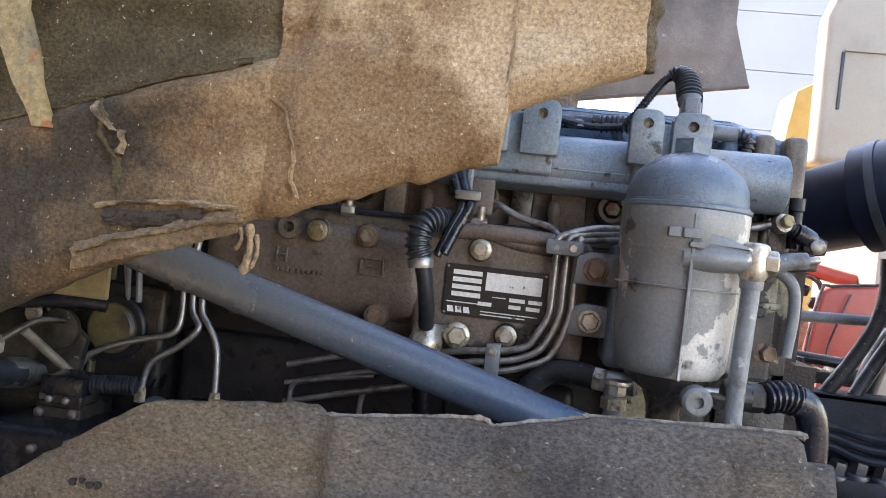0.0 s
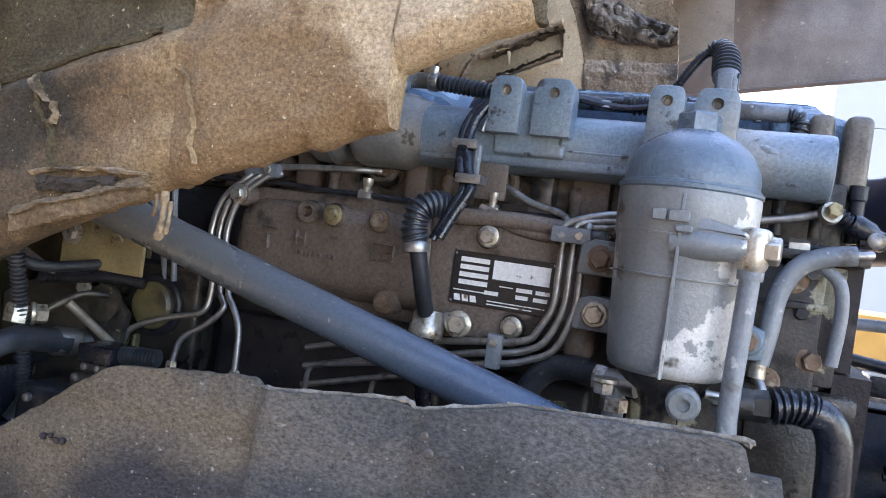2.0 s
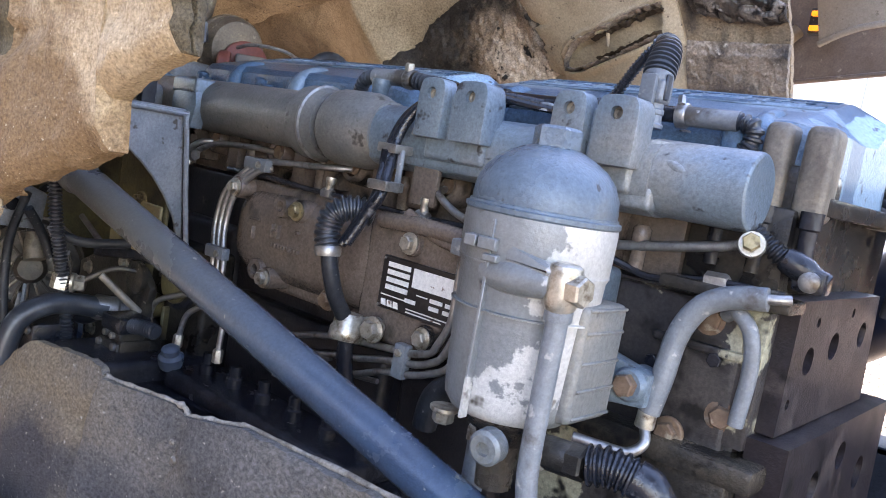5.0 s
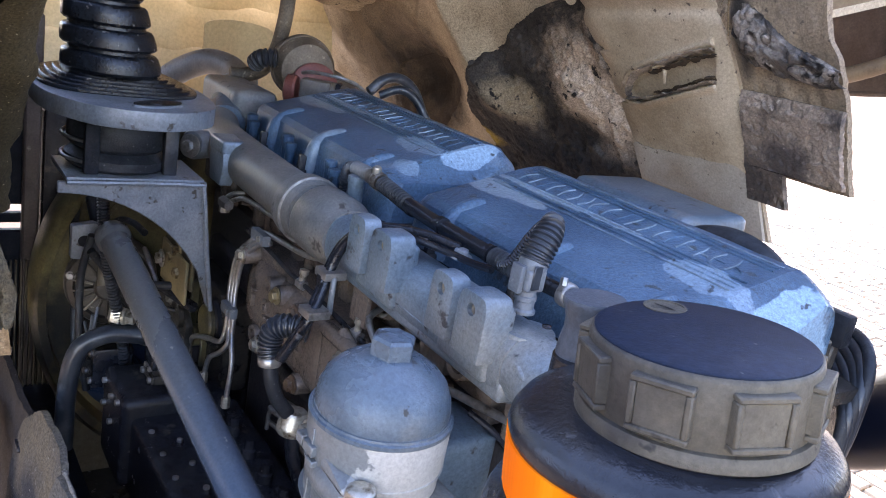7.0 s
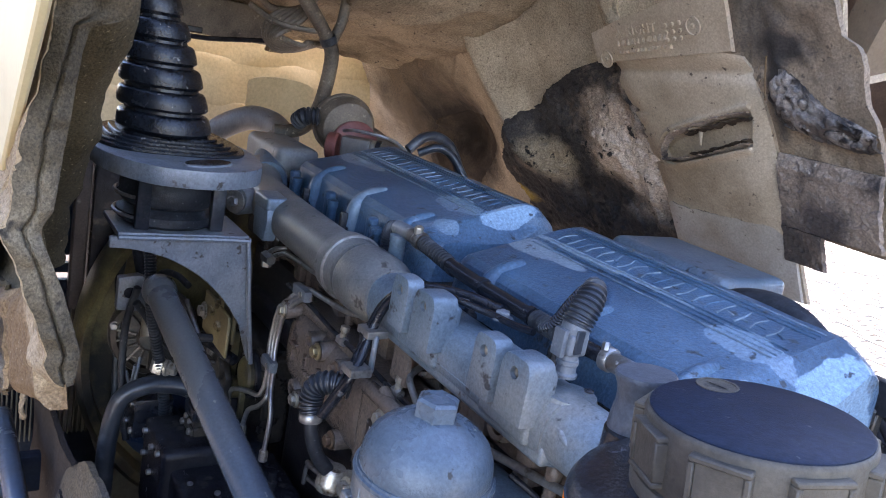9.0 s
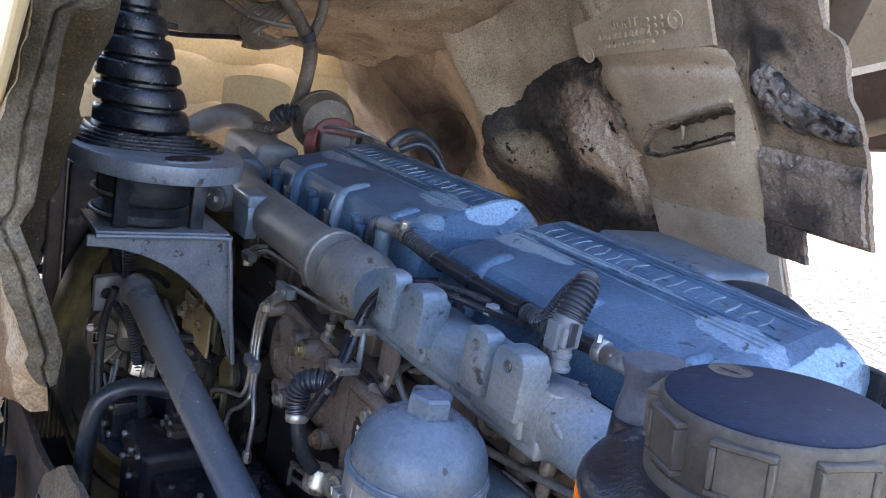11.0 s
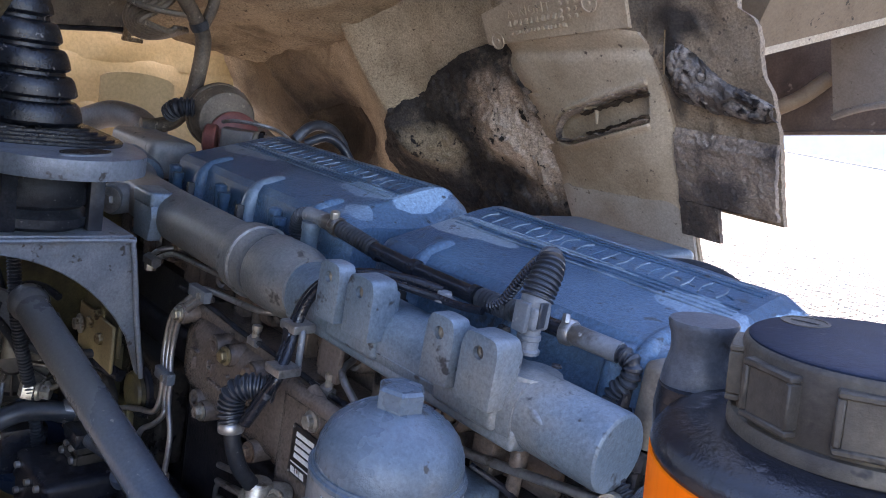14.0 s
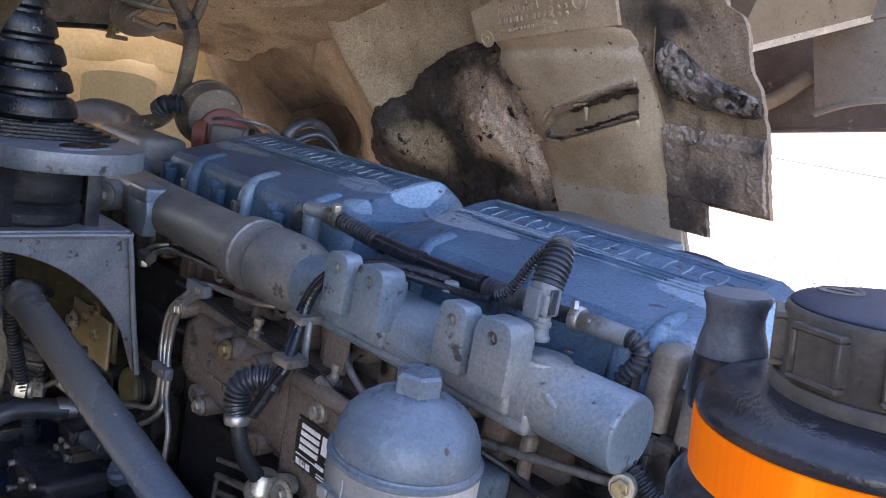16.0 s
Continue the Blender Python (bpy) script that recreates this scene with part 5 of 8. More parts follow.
def build_breather():
    b = thing("breather_hose", (-0.03, 1.02, 1.50), "black oily breather hose with ribbed ends and clips", "hose")
    part("left_bend", tube([(-0.288, 1.028, 1.492), (-0.288, 1.024, 1.515), (-0.276, 1.02, 1.534), (-0.256, 1.02, 1.5395)], 0.0085, 14, 8, True, None, True, 0.0012, 0.005), CONDUIT, b)
    part("grey_sleeve", tube([(-0.258, 1.02, 1.5395), (-0.225, 1.02, 1.5405), (-0.198, 1.02, 1.540)], 0.0105, 16), GPIPE, b, "pale grey sleeve")
    part("clamp", lathe([(0.0125, 0), (0.0125, 0.010), (0.011, 0.012)], (-0.2, 1.02, 1.5398), (1, 0, -0.05), 16), STEEL, b)
    part("clamp_screw", hexnut((-0.196, 1.016, 1.549), (0.2, -0.2, 1), 0.006, 0.010), ZINC, b)
    part("ribbed", tube([(-0.186, 1.02, 1.539), (-0.15, 1.02, 1.5355), (-0.118, 1.02, 1.532)], 0.0095, 14, 8, True, None, True, 0.0014, 0.006), RUBBER, b)
    part("tube", tube([(-0.118, 1.02, 1.532), (-0.06, 1.022, 1.529), (0.0, 1.024, 1.528), (0.055, 1.024, 1.528)], 0.0092, 14), PLASTIC, b)
    for x in (-0.115, -0.05, 0.045):
        part("tie", lathe([(0.0105, 0), (0.0105, 0.008)], (x, 1.0225, 1.5295), (1, 0, 0), 14), PLASTIC, b)
    part("ribbed", tube([(0.055, 1.024, 1.528), (0.085, 1.022, 1.5295), (0.118, 1.020, 1.532)], 0.010, 14, 8, True, None, True, 0.0014, 0.006), RUBBER, b)
    part("tube", tube([(0.118, 1.02, 1.532), (0.14, 1.023, 1.531), (0.165, 1.027, 1.531)], 0.008, 14), PLASTIC, b)
    part("clamp", lathe([(0.0125, 0), (0.0125, 0.008), (0.011, 0.010)], (0.163, 1.027, 1.531), (1, 0, 0.03), 16), STEEL, b)
    part("clamp_screw", hexnut((0.167, 1.019, 1.541), (-0.2, 0.2, 1), 0.004, 0.008), STEEL, b)
    part("grey_sleeve", tube([(0.172, 1.027, 1.531), (0.196, 1.029, 1.531), (0.222, 1.030, 1.531)], 0.0098, 16), GPIPE, b)
    part("bend", tube([(0.220, 1.030, 1.531), (0.236, 1.030, 1.527), (0.236, 1.030, 1.511), (0.226, 1.030, 1.497), (0.224, 1.030, 1.478)], 0.0078, 14, 8, True, None, True, 0.0014, 0.006), CONDUIT, b)
    p = thing("sensor_plug", (0.166, 0.985, 1.512), "upright sensor connector with ribbed rubber boot", "connector")
    part("collar", lathe([(0.0115, 0), (0.0120, 0.003), (0.0100, 0.005), (0.0095, 0.012), (0.0108, 0.013), (0.0108, 0.017), (0.0095, 0.018), (0.0095, 0.026)], (0.1665, 0.985, 1.512), (-0.03, 0, 1), 20), GPIPE, p, "pale grey threaded neck")
    part("shell", box(0.1545, 0.1775, 0.974, 0.996, 1.535, 1.557, 0.004, 3), GPIPE, p, "pale grey plug shell")
    part("latch", box(0.157, 0.172, 0.968, 0.974, 1.533, 1.560, 0.0015, 2), GPIPE, p)
    part("latch", box(0.176, 0.179, 0.978, 0.988, 1.538, 1.562, 0.001, 1), CONDUIT, p)
    part("skirt", lathe([(0.0125, 0), (0.0138, 0.002), (0.0140, 0.010), (0.0130, 0.013)], (0.165, 0.986, 1.552), (-0.06, 0.15, 1), 24), GPIPE, p)
    part("boot", tube([(0.1645, 0.987, 1.561), (0.1635, 0.991, 1.570), (0.1615, 0.999, 1.583), (0.157, 1.007, 1.592), (0.150, 1.012, 1.595), (0.142, 1.013, 1.591)], lambda s: 0.0142 + 0.001 * s - 0.0088 * s ** 2.5, 20, 10, True, None, True, 0.0013, 0.0046), CONDUIT, p, "ribbed rubber boot")
    part("loom", tube([(0.146, 1.012, 1.593), (0.136, 1.013, 1.586), (0.124, 1.013, 1.570), (0.112, 1.014, 1.551), (0.100, 1.015, 1.534), (0.085, 1.016, 1.526)], 0.0052, 10, 8, True, None, True, 0.0006, 0.004), PLASTIC, p, "black ribbed wiring sleeve")
    p.location.x -= 0.010
    hose("fuel_hose", [(-0.02, 0.965, 1.525), (0.02, 0.99, 1.521), (0.05, 1.0, 1.520), (0.08, 1.003, 1.524)], 0.0042, PLASTIC, "thin black wiring behind the manifold lugs", "cable", 8)


def build_strut():
    s = thing("support_strut", (0.1, 0.82, 1.1), "blue-grey painted tubular steel strut, dusty", "strut")
    a, b = Vector((-0.535, 0.778, 1.350)), Vector((0.30, 0.842, 1.112))
    part("tube", tube([a, a.lerp(b, 0.3), a.lerp(b, 0.7), b], 0.0222, 28, 4), STRUT, s)
    part("end_weld", lathe([(0.022, -0.01), (0.026, 0.0), (0.026, 0.012), (0.0222, 0.02)], a, b - a, 24), STRUT, s)


def build_bracket():
    g = thing("mounting_bracket", (-0.55, 0.8, 1.24), "pale dusty steel gusset bracket with curved cut-out", "bracket")
    out = [(0.690, 1.449), (0.889, 1.449), (0.9165, 1.244)]
    for k in range(13):
        a = k / 12
        y = 0.912 - (0.912 - 0.690) * a
        z = 1.250 + (1.432 - 1.250) * (1 - (1 - a) ** 2.1) ** (1 / 1.55)
        out.append((y, z))
    part("gusset", prism([(y - 0.69, z - 1.25) for y, z in out], (-0.486, 0.69, 1.25), (0, 1, 0), (0, 0, 1), 0.006, 0.0015, 1), BRACK, g)
    part("rim", tube([(-0.474, 0.70, 1.4495), (-0.474, 0.875, 1.4495), (-0.474, 0.890, 1.440), (-0.472, 0.903, 1.34), (-0.470, 0.917, 1.245)], 0.0038, 8, 6), BRACK, g)
    part("shelf", box(-0.60, -0.478, 0.700, 0.892, 1.447, 1.456, 0.003, 2), BRACK, g)
    part("web", box(-0.626, -0.488, 0.886, 0.893, 1.27, 1.44, 0.002, 1), OCHRE, g, "ochre back web")
    for y, z in ((0.880, 1.30), (0.862, 1.318), (0.842, 1.287)):
        bolt(g, (-0.53 - (y - 0.84), 0.884, z), (0.2, -1, 0), 0.009, 0.012, BRASS, 1.4)
    part("foot_plate", box(-0.622, -0.490, 0.879, 0.8845, 1.246, 1.318, 0.002, 1), TANPLATE, g, "tan foot plate")
    bolt(g, (-0.598, 0.873, 1.288), (0, -1, 0), 0.010, 0.010, ZINC, 1.5)
    m = thing("cab_mount", (-0.55, 0.775, 1.456), "black ribbed rubber mount with steel uprights and top plate", "mount")
    part("rubber", lathe([(0.062, 1.456), (0.071, 1.462), (0.072, 1.474), (0.066, 1.478), (0.060, 1.484), (0.068, 1.490), (0.070, 1.500), (0.070, 1.518), (0.066, 1.524), (0.066, 1.545)], (-0.555, 0.782, 0), (0, 0, 1), 36), RUBBER, m)
    for x, y in ((-0.50, 0.735), (-0.505, 0.845)):
        part("upright", box(x - 0.008, x + 0.008, y - 0.010, y + 0.010, 1.456, 1.548, 0.003, 2), RAILM if y < 0.8 else CONDUIT, m)
    part("ring_wire", tube([(-0.555 + 0.066 * math.cos(a), 0.772 + 0.066 * math.sin(a), 1.50) for a in [radians(150 + 15 * k) for k in range(13)]], 0.0028, 8, 3), STEEL, m)
    part("ring_wire", tube([(-0.555 + 0.066 * math.cos(a), 0.772 + 0.066 * math.sin(a), 1.47) for a in [radians(150 + 15 * k) for k in range(13)]], 0.0028, 8, 3), STEEL, m)
    ol = [(-0.69, 0.70), (-0.62, 0.668), (-0.50, 0.668), (-0.425, 0.700), (-0.392, 0.745), (-0.390, 0.815), (-0.440, 0.882), (-0.54, 0.905), (-0.64, 0.895), (-0.70, 0.82)]
    ol = [(q.x, q.y) for q in smooth_path([(x, y, 0) for x, y in ol + ol[:1]], 5)][:-1]
    part("top_plate", prism(ol, (0, 0, 1.545), (1, 0, 0), (0, 1, 0), 0.026, 0.003, 2), BRACK, m, "bright scuffed cast top plate")
    eye = [(-0.435 + 0.040 * math.cos(q) * -0.478 - 0.016 * math.sin(q) * 0.878, 0.803 + 0.040 * math.cos(q) * 0.878 + 0.016 * math.sin(q) * -0.478) for q in [2 * math.pi * k / 28 for k in range(28)]]
    # Plate is not cut; a black patch paints the recess shade.
    part("plate_eye", prism(eye, (0, 0, 1.5708), (1, 0, 0), (0, 1, 0), 0.004, 0, 1), GRIME, m, "dark patch painting the shade of the plate eye")
    part("eye_rim", tube([(x, y, 1.5712) for x, y in eye + eye[:1]], 0.0022, 8, 2), BRACK, m)
    # square boot flange in steps, then bellows
    b = None
    for k in range(5):
        s = 1 - 0.09 * k
        b = prism([(0.112 * s * math.copysign(abs(math.cos(a)) ** 0.6, math.cos(a)), 0.110 * s * math.copysign(abs(math.sin(a)) ** 0.6, math.sin(a))) for a in [2 * math.pi * q / 40 for q in range(40)]], (-0.592, 0.780, 1.571 + k * 0.0035), (1, 0, 0), (0, 1, 0), 0.0055, 0.0012, 1, b)
    part("boot_flange", b, BELLOWS, m, "stepped black rubber flange")
    prof = [(0.060, 1.588)]
    z = 1.592
    for r in (0.0690, 0.0655, 0.0600, 0.0530, 0.0455, 0.0375, 0.0300, 0.0265):
        dz = 0.0335
        prof += [(r - 0.003, z + 0.001), (r, z + 0.004), (r - 0.0005, z + dz * 0.38), (r - 0.003, z + dz * 0.70), (r - 0.006, z + dz * 0.80), (r - 0.0125, z + dz * 0.85), (r - 0.013, z + dz * 0.97)]
        z += dz
    prof += [(0.016, z + 0.002), (0.015, z + 0.04)]
    bm = lathe(prof, (-0.575, 0.772, 0), (0, 0, 1), 40)
    for v in bm.verts:
        v.co.y -= max(0, v.co.z - 1.60) * 0.16
    part("bellows", bm, BELLOWS, m, "tapering black rubber bellows")
    bolt(m, (-0.655, 0.922, 1.467), (0.55, -0.8, 0.1), 0.010, 0.012, STEEL, 2.0, "side_bolt")
    part("side_bush", lathe([(0.024, -0.04), (0.026, 0.0), (0.022, 0.006)], (-0.668, 0.932, 1.467), (0.55, -0.8, 0.1), 24), GPIPE, m)


# ---- felt panels ----
def build_upper_felt():
    t = thing("wheel_arch_felt", (-0.3, 0.57, 1.2), "tan dusty felt wheel arch lining with torn edge", "insulation panel")
    low = [(-1.15, 1.00), (-0.80, 1.08), (-0.60, 1.165), (-0.43, 1.245), (-0.40, 1.266), (-0.31, 1.313), (-0.219, 1.352), (-0.166, 1.370), (-0.10, 1.395), (-0.034, 1.418)]
    prof = [(1.0, 0.545), (1.25, 0.552), (1.40, 0.553), (1.487, 0.548), (1.51, 0.551), (1.56, 0.538), (1.605, 0.518), (1.622, 0.527), (1.68, 0.533), (1.738, 0.540), (1.787, 0.542), (1.95, 0.542)]
    back = [(1.40, 0.570), (1.487, 0.570), (1.51, 0.574), (1.56, 0.559), (1.605, 0.541), (1.622, 0.549), (1.68, 0.556), (1.738, 0.563), (1.757, 0.568), (1.766, 0.594), (1.787, 0.601), (1.95, 0.606)]

    def depth(x, z):
        y = curve_at(prof, z)
        if z < 1.5:
            fold = curve_at([(-0.60, 1.36), (-0.38, 1.415), (-0.216, 1.466), (-0.12, 1.49), (0.1, 1.53)], x)
            s = max(-1.0, min(1.0, (z - fold) / 0.010))
            y += 0.010 * s * min(1, max(0, (-0.10 - x) / 0.12))
        y += 0.010 * rough(x, 0, z, 7, 3) + 0.0022 * rough(x, 3, z, 60, 3)
        e = abs(x + 0.20 - 0.12 * (z - 1.40)) / 0.012
        y += 0.006 * math.exp(-e * e)
        return y

    fold = [(-1.15, 1.30), (-0.60, 1.36), (-0.38, 1.415), (-0.216, 1.466), (-0.196, 1.475)]

    def lower(u, v):
        x = -1.15 + (1.15 - 0.20) * (1 - (1 - u) ** 1.4)
        z0 = curve_at(low, x) + 0.004 * rough(x, 1, 0, 40, 3)
        z = z0 + (curve_at(fold, x) - z0) * v
        return (x, depth(x, z) + 0.016 * max(0, 1 - (z - z0) / 0.03) ** 2, z)
    part("lower_skin", sheet(lower, 100, 40, (0, 0.016, 0)), FELT, t, "stained brown felt skin", 60)

    def front(u, v):
        x = -0.2005 + 0.2545 * u
        if x < -0.0365:
            z0 = curve_at(low, x) + 0.004 * rough(x, 1, 0, 40, 3)
        else:
            z0 = curve_at([(-0.0365, 1.450), (-0.030, 1.4535), (0.054, 1.487)], x) + 0.002 * rough(x, 1, 0, 60, 2)
        z = z0 + (1.92 - z0) * v ** 1.5
        x -= 0.10 * max(0, z - 1.52) * u + 0.003 * rough(0, 0, z, 40, 3) * u
        return (x, depth(x, z) + 0.012 * max(0, 1 - (z - z0) / 0.02) ** 2, z)
    part("front_skin", sheet(front, 84, 90, (0, 0.014, 0)), FELTFRONT, t, "sandy felt front", 60)

    def edge(u, v):
        x, y, z = front(1.0, v)
        yb = curve_at(back, z)
        yy = y + 0.001 + (yb - y) * u
        return (x + 0.0015 + 0.006 * math.sin(math.pi * u) + 0.005 * rough(yy, 0, z, 50, 3) - 0.007 * math.exp(-((u - 0.52 - 0.12 * rough(0, 3, z, 9, 3)) / 0.05) ** 2), yy, z)
    part("edge_band", sheet(edge, 20, 140, (-0.006, 0, 0)), FELTSHADE, t, "split felt edge, shade in its colour", 60)

    def bulk(u, v):
        z = 1.44 + 0.50 * v
        xr = curve_at([(1.44, -0.36), (1.46, -0.350), (1.594, -0.245), (1.678, -0.150), (1.755, -0.040), (1.80, -0.028), (1.95, -0.03)], z) + 0.008 * rough(0, 2, z, 18, 3)
        x = xr - 0.45 * (1 - u) ** 1.3
        return (x, 0.618 + 0.012 * rough(x, 2, z, 12, 3) - 0.02 * max(0, 1 - 10 * (1 - u)), z)
    part("backing", sheet(bulk, 40, 50, (0, -0.02, 0)), FELTDARK, t, "dark matted felt backing", 60)

    def inner(u, v):
        x = -1.15 + (1.15 - 0.19) * u
        z0 = curve_at(fold, x)
        z = z0 - 0.006 + (1.93 - z0) * v
        return (x, depth(x, z) + 0.006, z)
    part("dark_skin", sheet(inner, 80, 46, (0, 0.012, 0)), FELTDARK, t, "dark fibrous felt", 60)
    # ragged fold along the torn seam, curled lower lip, hanging scraps
    def ragged(path, width, lift, seed, up=True):
        """A crumpled torn strip along a path of (x, z)."""
        def fn(u, v):
            k = u * (len(path) - 1)
            i = min(int(k), len(path) - 2)
            x = path[i][0] + (path[i + 1][0] - path[i][0]) * (k - i)
            z = path[i][1] + (path[i + 1][1] - path[i][1]) * (k - i)
            w = width * (0.88 + 0.3 * abs(rough(x, seed, 0, 14, 3)))
            zz = z + (v - 0.3) * w + 0.0018 * rough(x, seed, v, 40, 3)
            return (x + 0.003 * rough(u, v, seed, 30, 2), depth(x, z) - lift * math.sin(math.pi * v) - 0.0022 - 0.0025 * abs(rough(x * 2, v * 0.3, seed, 40, 3)), zz)
        return sheet(fn, 60, 8, (0, 0.003, 0))
    part("torn_seam", ragged([(-0.60, 1.352), (-0.50, 1.382), (-0.385, 1.413), (-0.33, 1.431), (-0.27, 1.452), (-0.216, 1.466)], 0.006, 0.0006, 1), FELTDARK, t, "dark torn seam", 60)
    part("curled_lip", ragged([(-0.325, 1.319), (-0.300, 1.330), (-0.27, 1.338), (-0.24, 1.347), (-0.210, 1.354)], 0.006, 0.006, 2), WOOL, t, "curled torn lip", 60)
    part("inner_felt", ragged([(-0.330, 1.312), (-0.300, 1.322), (-0.27, 1.331), (-0.24, 1.341), (-0.215, 1.351)], 0.020, 0.003, 6), WOOL, t, "pale torn inside of the felt", 60)
    part("torn_edge", ragged([(-0.318, 1.353), (-0.29, 1.359), (-0.255, 1.362), (-0.215, 1.362)], 0.003, 0.002, 3), TORN, t, "", 60)
    # Dark strip stands for shade in the tear; the felt is uncut.
    part("tear", ragged([(-0.312, 1.344), (-0.28, 1.346), (-0.24, 1.352)], 0.012, 0.001, 4), SMUTSHADE, t, "dark open tear", 60)
    def upright_tear(path, width, lift, seed):
        """A crumpled strip running down the felt along a path of (x, z)."""
        def fn(u, v):
            k = u * (len(path) - 1)
            i = min(int(k), len(path) - 2)
            x = path[i][0] + (path[i + 1][0] - path[i][0]) * (k - i)
            z = path[i][1] + (path[i + 1][1] - path[i][1]) * (k - i)
            w = width * (0.5 + 1.1 * abs(rough(z, seed, 0, 30, 3)))
            xx = x + (v - 0.5) * w + 0.004 * rough(z, seed, 2, 40, 3)
            return (xx, depth(xx, z) - lift * math.sin(math.pi * v) - 0.0016 - 0.003 * abs(rough(z * 2, v * 0.4, seed, 45, 3)), z)
        return sheet(fn, 60, 8, (0, 0.003, 0))
    part("torn_seam", upright_tear([(-0.328, 1.432), (-0.318, 1.418), (-0.322, 1.404), (-0.309, 1.388), (-0.306, 1.372), (-0.299, 1.356)], 0.006, 0.0015, 11), FELTDARK, t, "dark torn upright seam", 60)
    part("fray", upright_tear([(-0.326, 1.428), (-0.319, 1.417), (-0.312, 1.408)], 0.009, 0.003, 12), TORN, t, "pale frayed wool", 60)
    part("fray", upright_tear([(-0.309, 1.409), (-0.304, 1.400), (-0.307, 1.392)], 0.007, 0.003, 13), TORN, t, "", 60)
    part("crease", upright_tear([(-0.196, 1.441), (-0.186, 1.432), (-0.180, 1.405), (-0.173, 1.374)], 0.004, 0.0015, 14), FELT, t, "", 60)
    for x, z, dz, r in ((-0.212, 1.352, -0.036, 0.0045), (-0.206, 1.345, -0.024, 0.003), (-0.219, 1.349, -0.016, 0.003)):
        part("scrap", tube([(x, 0.566, z), (x + 0.003, 0.563, z + dz * 0.5), (x - 0.002, 0.567, z + dz)], lambda s, r=r: r * (0.35 + 0.9 * abs(rough(s, r * 900, 0, 6, 2))), 7, 5), TORN, t, "", 60)
    s = thing("rusty_strip", (-0.40, 0.54, 1.40), "rusty flaking steel strip on the felt", "metal strip")

    def strip(u, v):
        z = 1.405 + 0.30 * v
        return (-0.364 - 0.120 * v + (0.016 + 0.026 * min(1, v * 3)) * (u - 0.5) + 0.002 * rough(0, 0, z, 40, 2), curve_at(prof, z) - 0.016 - 0.003 * rough(u, 1, z, 30, 2), z)
    part("strip", sheet(strip, 6, 40, (0, 0.003, 0)), STRIPM, s)
    k = thing("cab_wing_panel", (-0.2, 0.53, 1.62), "smooth cream painted cab wing panel beside the felt", "cab panel")
    part("panel", prism([(-0.45, 1.70), (-0.075, 1.622), (0.010, 1.680), (0.133, 1.763), (0.30, 1.90), (0.30, 2.0), (-0.45, 2.0)], (0, 0.530, 0), (1, 0, 0), (0, 0, 1), 0.008, 0.002, 1), CREAM, k)
    w = thing("wing_lining", (-0.8, 0.53, 1.3), "olive dusty wing lining with rolled rim", "lining panel")
    rim = [(1.28, -0.80), (1.357, -0.568), (1.403, -0.480), (1.463, -0.458), (1.506, -0.468), (1.70, -0.52), (1.95, -0.56)]

    def lining(u, v):
        z = 1.28 + 0.67 * v
        xr = curve_at(rim, z)
        x = xr - 0.5 * (1 - u) ** 1.5
        return (x, curve_at(prof, z) - 0.020 - 0.03 * (1 - u) + 0.012 * math.exp(-((xr - 0.022 - x) / 0.006) ** 2) + 0.005 * rough(x, 9, z, 6, 2), z)
    part("sheet", sheet(lining, 40, 30, (0, 0.006, 0)), OLIVE, w, "", 60)
    part("rim", tube([(x, curve_at(prof, z) - 0.020, z) for z, x in rim], 0.004, 8, 6), OLIVE, w)


